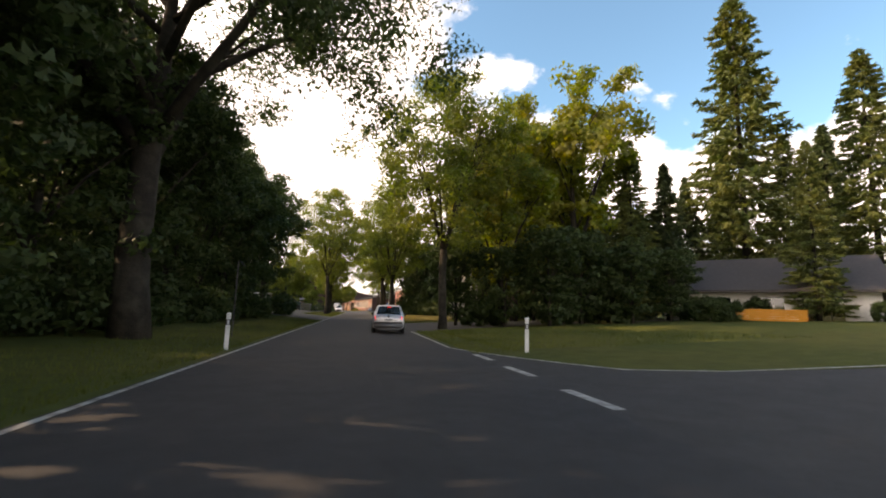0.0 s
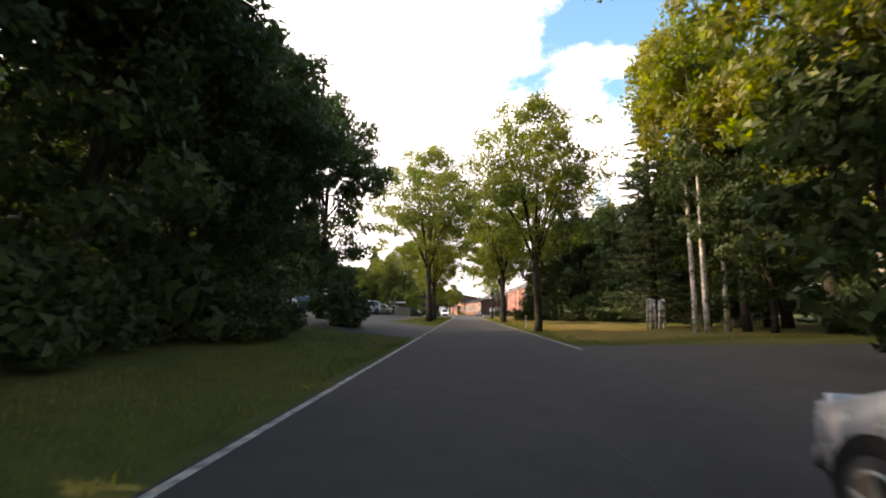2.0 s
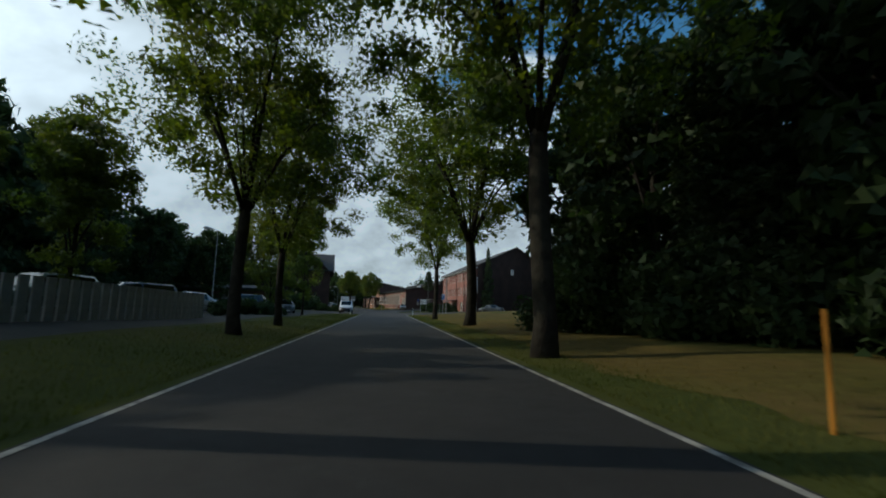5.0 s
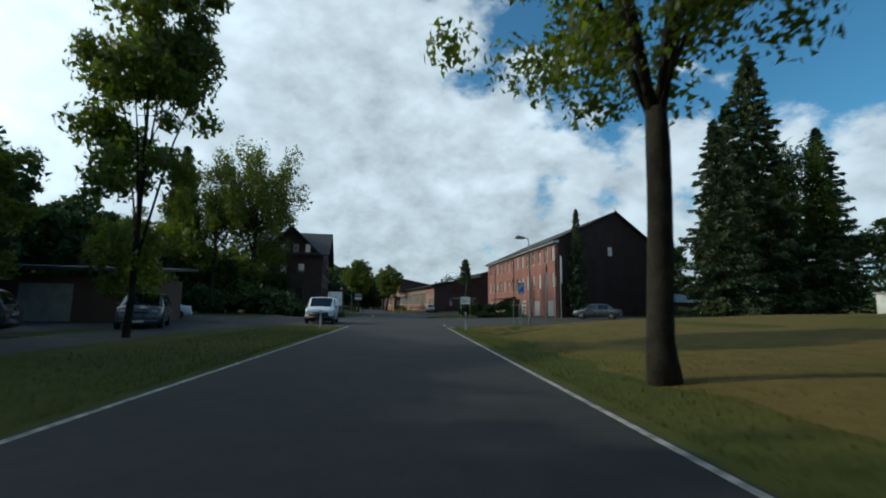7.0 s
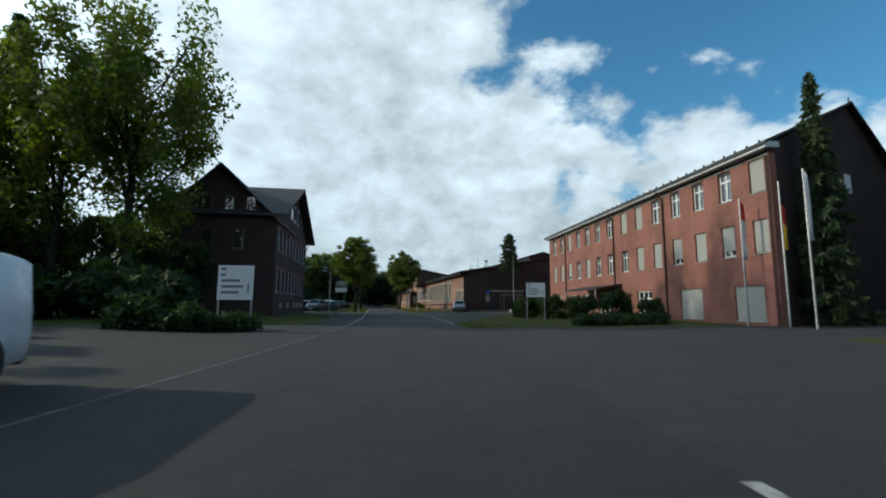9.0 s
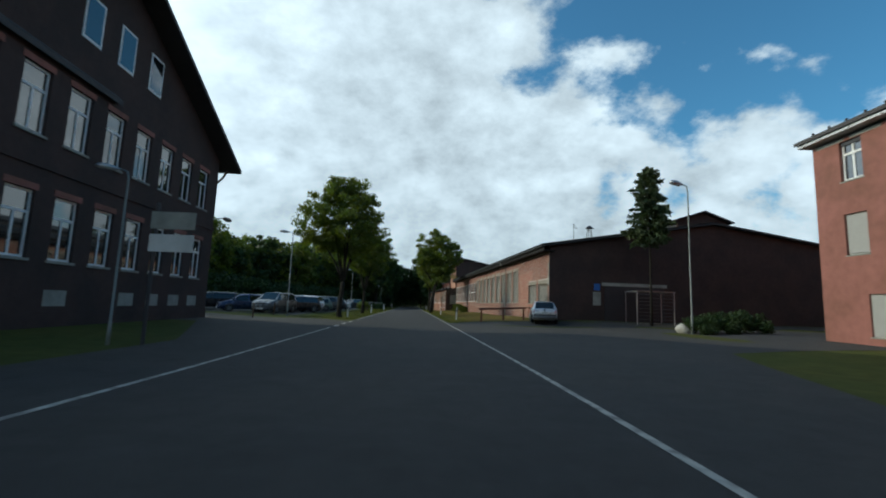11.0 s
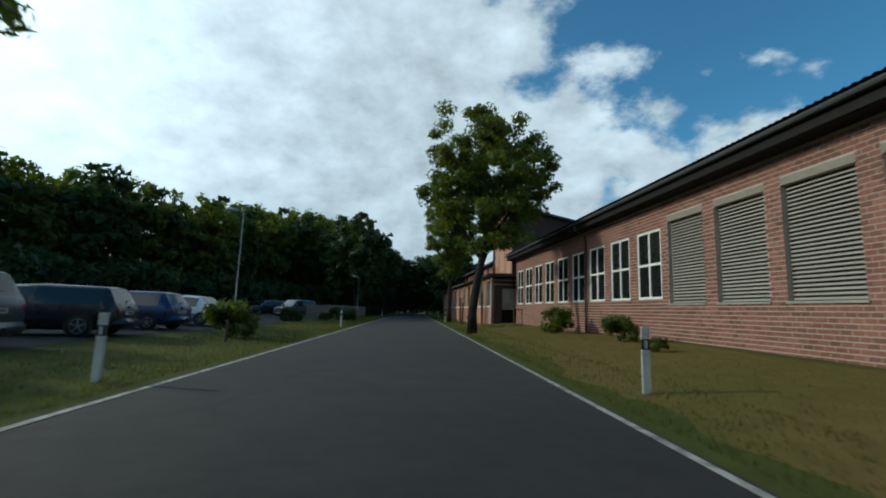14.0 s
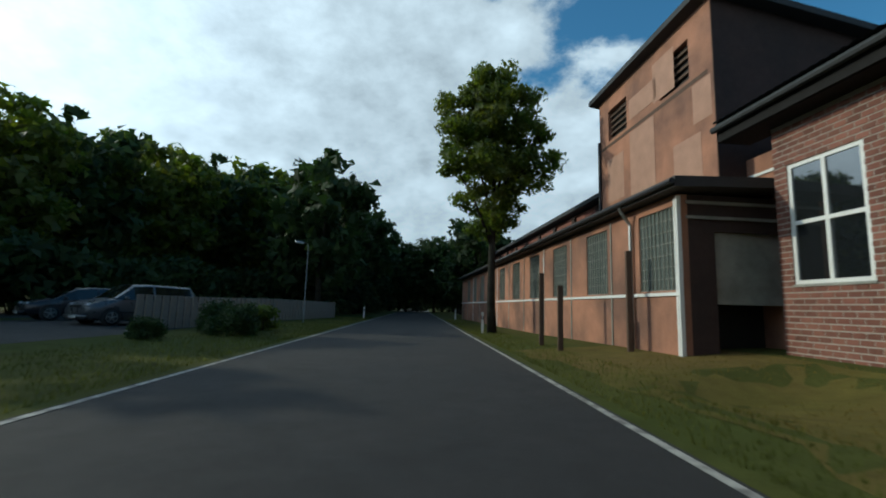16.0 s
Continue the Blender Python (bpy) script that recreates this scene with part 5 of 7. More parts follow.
# the gable is skew to the front; plan corners are given in the office's own frame
gd = radians(30 - office_dir)
gx1, gy1 = 22.6 * math.cos(gd), 22.6 * math.sin(gd)
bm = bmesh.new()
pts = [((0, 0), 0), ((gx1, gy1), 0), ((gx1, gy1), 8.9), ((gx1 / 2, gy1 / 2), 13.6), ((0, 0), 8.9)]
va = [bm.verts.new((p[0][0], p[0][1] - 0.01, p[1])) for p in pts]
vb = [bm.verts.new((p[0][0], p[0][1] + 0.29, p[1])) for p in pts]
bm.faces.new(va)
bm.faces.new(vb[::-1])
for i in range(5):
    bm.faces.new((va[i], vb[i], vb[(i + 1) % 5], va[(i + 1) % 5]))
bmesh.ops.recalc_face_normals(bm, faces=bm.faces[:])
# darkened brick colour stands in for the gable's shade
part("gable", bm, M["brick_dark_shaded"], office, "brick gable wall, its colour darkened for shade")
part("rear_wall", boxed(gx1 - 0.3, gy1 + 0.2, 0, gx1, OL + gy1, 8.9), M["brick_far"], office)
bm = bmesh.new()
vs = [bm.verts.new(p) for p in ((0.3, OL - 0.2, 0), (gx1, OL + gy1, 0), (gx1, OL + gy1, 8.9), (gx1 / 2, OL + gy1 / 2, 13.6), (0.3, OL - 0.2, 8.9))]
bm.faces.new(vs)
r = bmesh.ops.extrude_face_region(bm, geom=bm.faces[:])
bmesh.ops.translate(bm, verts=[v for v in r["geom"] if isinstance(v, bmesh.types.BMVert)], vec=(0, 0.2, 0))
bmesh.ops.recalc_face_normals(bm, faces=bm.faces[:])
part("end_wall", bm, M["brick_far"], office)
bm = bmesh.new()
ov = 0.4
slab(bm, [(-0.5, -ov, 8.95), (gx1 / 2, gy1 / 2 - ov, 13.8), (gx1 / 2, OL + gy1 / 2 + ov, 13.8), (-0.5, OL + ov, 8.95)], 0.16)
slab(bm, [(gx1 / 2, gy1 / 2 - ov, 13.8), (gx1 + 0.5, gy1 - ov, 8.85), (gx1 + 0.5, OL + gy1 + ov, 8.85), (gx1 / 2, OL + gy1 / 2 + ov, 13.8)], 0.16)
part("roof", bm, M["tile"], office, "dark tiled gable roof")
part("ridge_finial", tube(bmesh.new(), [(gx1 / 2, gy1 / 2 - 0.2, 13.7), (gx1 / 2, gy1 / 2 - 0.2, 14.15)], [.06, .03], 6), M["dark_metal"], office)
bm = bmesh.new()
f = 0.86
for dz, h0 in ((0, 0.0), (0.42, 0.0)):
    cxw, cyw = gx1 * 0.43 + dz * math.cos(gd), gy1 * 0.43 + dz * math.sin(gd)
    box(bm, cxw - 0.17, cyw - 0.06, 7.9, cxw + 0.17, cyw + 0.04, 9.0)
part("window", bm, M["white"], office, "small white gable window")

# -- the old brick house on the left, its walls darkened for shade --
hx, hy = -12.15, 154.3
house = thing("brick_house", pose(hx, hy, 0, 0, 0, 7.0), "old brick house, walls darkened for shade, with steep tiled roofs and white windows", "house")
HW, HD = 17.0, 10.0
hz = [(2.15, 4.15), (5.8, 7.8)]
# brick colour lowered because these walls face away from the sun
part("wall", wall_panels(bmesh.new(), HW, -0.5, 8.9, 0.3, [(HW - 1.1 - k * 1.75 - 1.0, HW - 1.1 - k * 1.75, *z) for z in hz for k in range(9)], -0.3), M["brick_dark_shaded"], house)
for z in hz:
    for k in range(9):
        y1 = HW - 1.1 - k * 1.75
        a, b = y1 - 1.0, y1
        c = (a + b) / 2
        bm = wall_panels(bmesh.new(), 1.0, z[0], z[1], 0.06, [(a + .07, c - .03, z[0] + .08, z[0] + 1.3), (c + .03, b - .07, z[0] + .08, z[0] + 1.3), (a + .07, b - .07, z[0] + 1.38, z[1] - .08)], -0.16, a)
        w = part("window", bm, M["white"], house)
        part("pane", boxed(-0.14, a + 0.06, z[0] + 0.06, -0.13, b - 0.06, z[1] - 0.06), M["pane"], w)
        part("curtain", boxed(-0.2, a + 0.06, z[0] + 0.06, -0.19, b - 0.06, z[1] - 0.3), M["white_wall"], w)
        part("sill", boxed(-0.12, a - 0.05, z[0] - 0.08, 0.06, b + 0.05, z[0]), M["concrete"], w)
        part("arch", boxed(-0.02, a - 0.08, z[1] + 0.002, 0.015, b + 0.08, z[1] + 0.2), M["brick_far"], w)
for k in (0, 1, 2, 3, 5, 7):
    y1 = HW - 1.1 - k * 1.75
    part("cellar_window", boxed(-0.02, y1 - 0.95, 0.75, 0.012, y1 - 0.05, 1.25), M["concrete"], house, "pale blocked cellar window")
part("plinth", boxed(0.002, 0.0, -0.5, 0.05, HW, 0.6), M["brick_dark_shaded"], house)
part("string_course", boxed(0.002, 0.0, 4.85, 0.06, HW, 5.05), M["brick_dark_shaded"], house)
# gable over the road front, other walls
bm = bmesh.new()
pts = [(0.0, 8.9), (HW, 8.9), (HW / 2, 13.0)]
va = [bm.verts.new((0.0, p[0], p[1])) for p in pts]
vb = [bm.verts.new((-0.3, p[0], p[1])) for p in pts]
bm.faces.new(va)
bm.faces.new(vb[::-1])
for i in range(3):
    bm.faces.new((va[i], vb[i], vb[(i + 1) % 3], va[(i + 1) % 3]))
bmesh.ops.recalc_face_normals(bm, faces=bm.faces[:])
part("gable", bm, M["brick_dark_shaded"], house)
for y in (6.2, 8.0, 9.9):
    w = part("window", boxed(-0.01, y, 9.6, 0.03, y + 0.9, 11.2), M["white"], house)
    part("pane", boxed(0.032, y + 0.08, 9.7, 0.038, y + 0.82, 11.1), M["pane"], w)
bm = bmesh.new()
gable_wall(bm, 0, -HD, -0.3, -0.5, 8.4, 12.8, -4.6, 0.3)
part("side_wall", bm, M["brick_dark_shaded"], house)
part("side_wall", boxed(-HD, HW - 0.3, -0.5, -0.3, HW, 8.9), M["brick_dark_shaded"], house)
part("side_wall", boxed(-HD, 0.3, -0.5, -HD + 0.3, HW - 0.3, 8.9), M["brick_dark_shaded"], house)
# frames on this shaded side take a dark colour in place of white
for x in (-6.1, -4.3, -2.6):
    w = part("window", boxed(x, -0.05, 9.0, x + 0.8, -0.01, 10.3), M["wood"], house)
    part("pane", boxed(x + 0.07, -0.058, 9.07, x + 0.73, -0.052, 10.23), M["pane"], w)
for x in (-8.5, -6.0, -3.5):
    for z0 in (2.2, 5.6):
        w = part("window", boxed(x, -0.05, z0, x + 0.95, -0.01, z0 + 1.8), M["wood"], house)
        part("pane", boxed(x + 0.07, -0.058, z0 + 0.07, x + 0.88, -0.052, z0 + 1.73), M["pane"], w)
bm = bmesh.new()
oh = 0.9
slab(bm, [(oh, -0.7, 8.75), (oh, HW / 2, 13.25), (-HD - 0.3, HW / 2, 13.25), (-HD - 0.3, -0.7, 8.75)], 0.2)
slab(bm, [(oh, HW / 2, 13.25), (oh, HW + 0.9, 8.62), (-HD - 0.3, HW + 0.9, 8.62), (-HD - 0.3, HW / 2, 13.25)], 0.2)
part("roof", bm, M["tile"], house, "steep dark tiled roof")
bm = bmesh.new()
slab(bm, [(-4.6, -0.7, 13.0), (0.2, -0.7, 8.3), (0.2, 8.3, 8.3), (-4.6, 8.3, 13.0)], 0.18)
slab(bm, [(-9.6, -0.7, 8.0), (-4.6, -0.7, 13.0), (-4.6, 8.3, 13.0), (-9.6, 8.3, 8.0)], 0.18)
part("cross_roof", bm, M["tile"], house)
bm = bmesh.new()
tube(bm, [(0.02, HW - 0.05, 7.6), (0.1, HW + 0.35, 8.0), (0.15, HW + 0.75, 8.5)], 0.06, 6)
part("eaves_bracket", bm, M["wood"], house, "curved wooden eaves bracket")
lampw = part("wall_lamp", tube(bmesh.new(), [(0.0, HW - 0.1, 5.5), (0.2, HW + 0.3, 5.65), (0.3, HW + 0.6, 5.65)], 0.03, 6), M["metal"], house)
bm = bmesh.new()
bmesh.ops.create_uvsphere(bm, u_segments=12, v_segments=8, radius=0.5, matrix=Matrix.Translation((0.35, HW + 0.9, 5.68)) @ Matrix.Diagonal((0.35, 1, 0.25, 1)))
part("lamp_head", bm, M["concrete"], lampw, "", True)

# -- low bungalow at the start, right --
bung = thing("bungalow", pose(36.5, 9.0, hgt(31, 14) - 0.2, 0, 0, 45), "low white bungalow with a dark roof under trees", "house")
part("wall", wall_panels(bmesh.new(), 14, 0, 2.6, 0.3, [(2, 3.6, 0.1, 2.1), (5.5, 7.0, 0.9, 2.0), (9, 12, 0.9, 2.0)]), M["white_wall"], bung)
window_part(bung, 2, 3.6, 0.1, 2.1, 2, 1)
window_part(bung, 5.5, 7.0, 0.9, 2.0, 2, 1)
window_part(bung, 9, 12, 0.9, 2.0, 3, 1)
part("body", boxed(0.3, 0, 0, 9, 14, 2.6), M["white_wall"], bung)
bm = bmesh.new()
slab(bm, [(-0.9, -0.8, 2.55), (4.5, -0.8, 5.6), (4.5, 14.8, 5.6), (-0.9, 14.8, 2.55)], 0.2)
slab(bm, [(4.5, -0.8, 5.6), (9.9, -0.8, 2.55), (9.9, 14.8, 2.55), (4.5, 14.8, 5.6)], 0.2)
part("roof", bm, M["tile"], bung, "dark tiled low roof")
board = thing("timber_stack", pose(29.5, 11.5, hgt(29.5, 11.5), 0, 0, 50), "low orange-brown stack of boards on the lawn", "timber")
for k in range(5):
    part("board", boxed(-0.5, -2.2, 0.02 + k * 0.17, 0.5, 2.2, 0.17 + k * 0.17, 0.01), M["orange"], board)

# -- carport roof and fence at the first car park --
cport = thing("carport", pose(-15.5, 64, hgt(-15.5, 64), 0, 0, 0), "flat grey carport roof on thin posts", "carport")
part("roof", boxed(-3.4, -2.5, 2.2, 0.8, 2.5, 2.34), M["zinc"], cport)
for x in (-3.1, 0.5):
    for y in (-2.2, 2.2):
        part("post", boxed(x - 0.05, y - 0.05, 0, x + 0.05, y + 0.05, 2.2), M["metal"], cport)


def fence(name, x0, y0, x1, y1, h, gap, material, label):
    n = int(math.hypot(x1 - x0, y1 - y0) / gap)
    fe = thing(name, pose(x0, y0, 0), label, "fence")
    me = None
    for k in range(n + 1):
        x, y = (x1 - x0) * k / n, (y1 - y0) * k / n
        z = hgt(x0 + x, y0 + y)
        if me is None:
            ob = part("slat", boxed(-0.06, -gap * 0.36, 0, 0.06 * 0.2, gap * 0.36, h, 0.01), material, fe)
            me = ob.data
        else:
            ob = new("slat", me)
            ob.parent = fe
        ob.location = (x, y, z - 0.03)
        ob.rotation_euler = (0, 0, math.atan2(-(x1 - x0), y1 - y0))
    return fe


fence("board_fence", -9.6, 64.0, -9.4, 78.0, 1.3, 0.5, M["concrete"], "pale weathered board fence along a car park")
a, b = at_road(-9.4, 236)[:2], at_road(-6.4, 258)[:2]
# darker material than the first fence, for the shade on its road side
fence("board_fence", a[0], a[1], b[0], b[1], 1.35, 0.45, M["lintel"], "grey board fence beside the verge, its colour darkened for shade")

# white kiosk and far roofs on the right of the lawn
kiosk = thing("transformer_kiosk", pose(40.0, 120.2, hgt(40.0, 120.2), 0, 0, -68) @ Matrix.Scale(0.8, 4), "white transformer kiosk with a grey louvred door", "kiosk")
part("body", boxed(-1.6, -1.5, -0.3, 1.6, 1.5, 2.6, 0.03), M["white_wall"], kiosk)
part("roof", boxed(-1.75, -1.65, 2.6, 1.75, 1.65, 2.75, 0.02), M["concrete"], kiosk)
dr = part("door", boxed(0.3, -1.56, 0.1, 1.3, -1.502, 2.2), M["concrete"], kiosk)
for k in range(6):
    part("slat", boxed(0.4, -1.585, 0.4 + k * 0.22, 1.2, -1.563, 0.5 + k * 0.22), M["metal"], dr)
for x, y, r, w, l, label in ((60, 168, 20, 9, 16, "far white house with a pale roof"),):
    hs = thing("far_house", pose(x, y, hgt(x, y), 0, 0, r), label, "house")
    part("wall", boxed(-l / 2, -w / 2, -0.5, l / 2, w / 2, 3.2), M["white_wall"], hs)
    bm = bmesh.new()
    slab(bm, [(-l / 2 - 0.4, -w / 2 - 0.5, 3.1), (l / 2 + 0.4, -w / 2 - 0.5, 3.1), (l / 2 + 0.4, 0, 5.6), (-l / 2 - 0.4, 0, 5.6)], 0.2)
    slab(bm, [(-l / 2 - 0.4, 0, 5.6), (l / 2 + 0.4, 0, 5.6), (l / 2 + 0.4, w / 2 + 0.5, 3.1), (-l / 2 - 0.4, w / 2 + 0.5, 3.1)], 0.2)
    part("roof", bm, M["zinc"], hs)
    for k in range(3):
        part("window", boxed(-l / 2 + 2 + k * 4, -w / 2 - 0.05, 0.9, -l / 2 + 3.2 + k * 4, -w / 2 - 0.004, 2.1), M["pane"], hs)
barn = thing("barn", pose(38.6, 148.0, hgt(38.6, 148.0), 0, 0, 22), "low dark barn with a pale sheet roof", "barn")
part("wall", boxed(-5.0, 0.4, -0.4, 5.0, 6.0, 2.0), M["wood"], barn)
part("roof", slab(bmesh.new(), [(-5.4, 0, 1.9), (5.4, 0, 1.9), (5.4, 3.2, 3.1), (-5.4, 3.2, 3.1)], 0.1), M["zinc"], barn, "pale ribbed sheet roof")
part("roof", slab(bmesh.new(), [(-5.4, 3.2, 3.1), (5.4, 3.2, 3.1), (5.4, 6.4, 1.9), (-5.4, 6.4, 1.9)], 0.1), M["zinc"], barn, "pale ribbed sheet roof")
for i in range(16):
    x = -5.1 + 0.68 * i
    part("rib", slab(bmesh.new(), [(x, 0.02, 1.95), (x + 0.07, 0.02, 1.95), (x + 0.07, 3.18, 3.14), (x, 3.18, 3.14)], 0.05), M["zinc"], barn)
shed = thing("low_shed", pose(-20, 117.0, hgt(-20, 117), 0, 0, 8), "low dark shed with a wide flat roof", "shed")
part("wall", boxed(-5, -3, -0.2, 5, 3, 2.6), M["wood"], shed)
part("roof", slab(bmesh.new(), [(-5.8, -3.8, 3.0), (5.8, -3.8, 3.0), (5.8, 3.6, 3.6), (-5.8, 3.6, 3.6)], 0.18), M["roof_felt"], shed)
part("door", boxed(-1.2, -3.06, 0, 1.4, -3.004, 2.1), M["concrete"], shed, "pale roller door")

# ---- vehicles ----
def make_wheel(parent, x, y, r, w):
    bm = bmesh.new()
    bmesh.ops.create_cone(bm, cap_ends=True, segments=22, radius1=r, radius2=r, depth=w, matrix=Matrix.Translation((x, y, r)) @ Matrix.Rotation(math.pi / 2, 4, "Y"))
    bmesh.ops.bevel(bm, geom=[e for e in bm.edges if len(e.link_faces) == 2 and e.calc_face_angle(0) > 1], offset=0.03, segments=2, affect="EDGES")
    wh = part("wheel", bm, M["rubber"], parent, "", True)
    side = 1 if x > 0 else -1
    bm = bmesh.new()
    bmesh.ops.create_cone(bm, cap_ends=True, segments=20, radius1=r * 0.66, radius2=r * 0.6, depth=0.02, matrix=Matrix.Translation((x + side * (w / 2 + 0.002), y, r)) @ Matrix.Rotation(side * math.pi / 2, 4, "Y"))
    part("rim", bm, M["dark_metal"], wh)
    xo = x + side * (w / 2 + 0.012)
    bm = bmesh.new()
    for k in range(5):
        a = k * math.tau / 5 + 0.3
        tube(bm, [(xo, y, r), (xo, y + math.cos(a) * r * 0.62, r + math.sin(a) * r * 0.62)], [0.032, 0.02], 5)
    tube(bm, [(xo - side * 0.006, y + math.cos(k * math.tau / 18) * r * 0.64, r + math.sin(k * math.tau / 18) * r * 0.64) for k in range(19)], 0.013, 4, False)
    part("spokes", bm, M["metal_dull"], wh, "grey wheel spokes and lip")
    return wh


def car_stations(style, L, H):
    """Cross sections along y: y, waist factor, bottom, belt, top, roof factor; then the gaps glazed behind, before and at the sides."""
    h = L / 2
    if style == "van":
        rows = [(-h, .93, .36, 1.05, H - .14, .80), (-h + .06, .97, .27, 1.1, H - .05, .84), (-h + .4, 1, .23, 1.1, H, .86), (.42, 1, .23, 1.1, H, .86), (.50, 1, .23, 1.1, H, .86), (.86, 1, .23, 1.10, H - .05, .83),
                (1.46, 1, .23, 1.10, 1.20, .82), (1.92, .985, .24, 1.04, 1.11, .82), (h - .12, .94, .28, .96, 1.01, .78), (h, .86, .34, .86, .90, .70)]
        return rows, (), 5, (4, 5)
    b = H * .62
    nose = [(L * .13, 1, .2, b - .01, H - .04, .74), (L * .29, .985, .2, b - .02, b + .03, .80), (h - .52, .965, .2, b - .09, b - .05, .78), (h - .17, .91, .24, b * .78, b * .82, .70), (h, .77, .33, b * .62, b * .66, .55)]
    if style == "sedan":
        rows = [(-h, .80, .34, b * .86, b * .9, .72), (-h + .09, .92, .24, b, b + .05, .80), (-h + .55, .97, .2, b + .01, b + .07, .82), (-h + 1.12, 1, .2, b, H - .05, .70), (-.12, 1, .2, b, H, .74), (-.04, 1, .2, b, H, .74)]
        return rows + nose, (2,), 6, (3, 5, 6)
    k = {"hatch": .40, "estate": .34, "suv": .32}[style]
    rows = [(-h, .82, .34, b * .78, b * .84, .72), (-h + .05, .91, .27, b * .92, b * .99, .79), (-h + .11, .95, .23, b, b + .07, .81), (-h + k, .985, .2, b + .01, H - .07, .72), (-h + k + .10, .99, .2, b + .01, H - .03, .73),
            (-.24, 1, .2, b, H, .76), (-.15, 1, .2, b, H, .76)]
    return rows + nose, (2,), 7, (4, 6, 7)


def car(name, paint, label, L=3.9, Wd=1.66, H=1.44, style="hatch", dark_bumper=True, lit=False):
    """A car along y, its nose to +y: a rounded shell with glazed openings, bumpers, lights, plates, mirrors and wheels."""
    root = thing(name, pose(0, 0, 0), label, "car")
    h, w = L / 2, Wd / 2
    zb, zw = 0.20, H * 0.42
    rows, rear_gaps, front_gap, side_gaps = car_stations(style, L, H)
    rings = []
    for y, wf, z0, zbelt, zt, wt in rows:
        u = min(1.0, (zt - zbelt) / .3)
        xs, zs = w * (wt * 1.04 * u + (wf * .94) * (1 - u)), zt - .09 * u - (zt - zbelt) * .3 * (1 - u)
        bow = .07 if style == "van" and zt - zbelt < .1 and y < h - .4 else 0.0
        right = [(0, z0), (w * wf * .75, z0), (w * wf * .965, z0 + .09), (w * wf, z0 * .45 + zbelt * .55), (w * wf * .985, zbelt), (xs, zs), (w * wt * .9, zt - .018), (0, zt + .012)]
        ring = right + [(-x, z) for x, z in right[6:0:-1]]
        rings.append([(x, y + (bow if k in (6, 7, 8) else 0.0), z) for k, (x, z) in enumerate(ring)])
    groups = {"body": []}
    for g in range(len(rings) - 1):
        for k in range(14):
            quad = (rings[g][k], rings[g + 1][k], rings[g + 1][(k + 1) % 14], rings[g][(k + 1) % 14])
            key = "body"
            if g in side_gaps and k in (4, 9):
                key = "side_window_%d_%d" % (g, k)
            elif g in rear_gaps and k in (6, 7):
                key = "rear_window"
            elif g == front_gap and k in (6, 7):
                key = "windscreen"
            groups.setdefault(key, []).append(quad)
    groups["body"] += [tuple(rings[0]), tuple(rings[-1][::-1])]
    for key, quads in groups.items():
        bm = bmesh.new()
        seen = {}
        for q in quads:
            vs = []
            for p in q:
                p = tuple(round(c, 5) for c in p)
                if p not in seen:
                    seen[p] = bm.verts.new(p)
                vs.append(seen[p])
            if len(set(vs)) > 2:
                bm.faces.new(list(dict.fromkeys(vs)))
        if key == "body":
            part("body", bm, paint, root, "", True)
        else:
            part("side_window" if key.startswith("side") else key, bm, M["car_glass"], root, "dark car glass", True)
    belt, cowl = rows[front_gap + 1][3], rows[front_gap + 1][0]
    for sx in (-1, 1):
        part("mirror", box(bmesh.new(), sx * (w + .07) - .08, cowl - .42, belt + .01, sx * (w + .07) + .08, cowl - .28, belt + .15, .04), M["plastic_black"] if dark_bumper else paint, root, "", True)
        if style == "van":
            part("headlight", box(bmesh.new(), sx * w * .80 - .12, h - .36, .72, sx * w * .80 + .12, h + .005, .92, .06), M["lamp_lens"], root, "", True)
        else:
            part("headlight", box(bmesh.new(), sx * w * .66 - .15, h - .25, zw + .02, sx * w * .66 + .15, h - .07, zw + .16, .05), M["lamp_lens"], root, "", True)
        part("tail_light", box(bmesh.new(), sx * w * .80 - .065, -h - .012, zw + .04, sx * w * .80 + .065, -h + .18, zw + .27, .05), M["brake_lit"] if lit else M["red_lens"], root, "lit red tail light" if lit else "red tail light", True)
        part("door_seam", boxed(sx * w - .004, -.19, zb + .14, sx * w + .003, -.18, belt - .02), M["plastic_black"], root)
        part("door_handle", box(bmesh.new(), sx * (w + .008) - .014, -.12, belt - .13, sx * (w + .008) + .014, .04, belt - .095, .008), paint if not dark_bumper else M["plastic_black"], root)
        if style != "van":
            part("rub_strip", boxed(sx * (w + .002) - .012, -h * .5, zb + .30, sx * (w + .002) + .012, h * .5, zb + .345), M["plastic_black"], root)
    bp = (M["bumper"] if style == "hatch" else M["plastic_black"]) if dark_bumper else paint
    if style == "hatch" and dark_bumper:
        part("bumper_band", box(bmesh.new(), -w * .88, -h - .055, zb + .33, w * .88, -h + .12, zb + .385, .02), M["plastic_black"], root, "black bumper band")
    part("bumper", box(bmesh.new(), -w * .90, -h - .07, zb + .08, w * .90, -h + .16, zb + .34, .06), bp, root, "rear bumper", True)
    part("bumper", box(bmesh.new(), -w * .82, h - .16, zb + .04, w * .82, h + .05, zb + .28, .06), bp, root, "front bumper", True)
    part("number_plate", boxed(-.26, -h - .022, zw + .03, .26, -h + .02, zw + .14), M["plastic_white"], root, "white number plate")
    part("plate_bar", boxed(-.20, -h - .027, zw + .055, .20, -h - .023, zw + .115), M["grey_text"], root)
    part("number_plate", boxed(-.26, h + .03, zb + .10, .26, h + .058, zb + .21), M["plastic_white"], root, "white number plate")
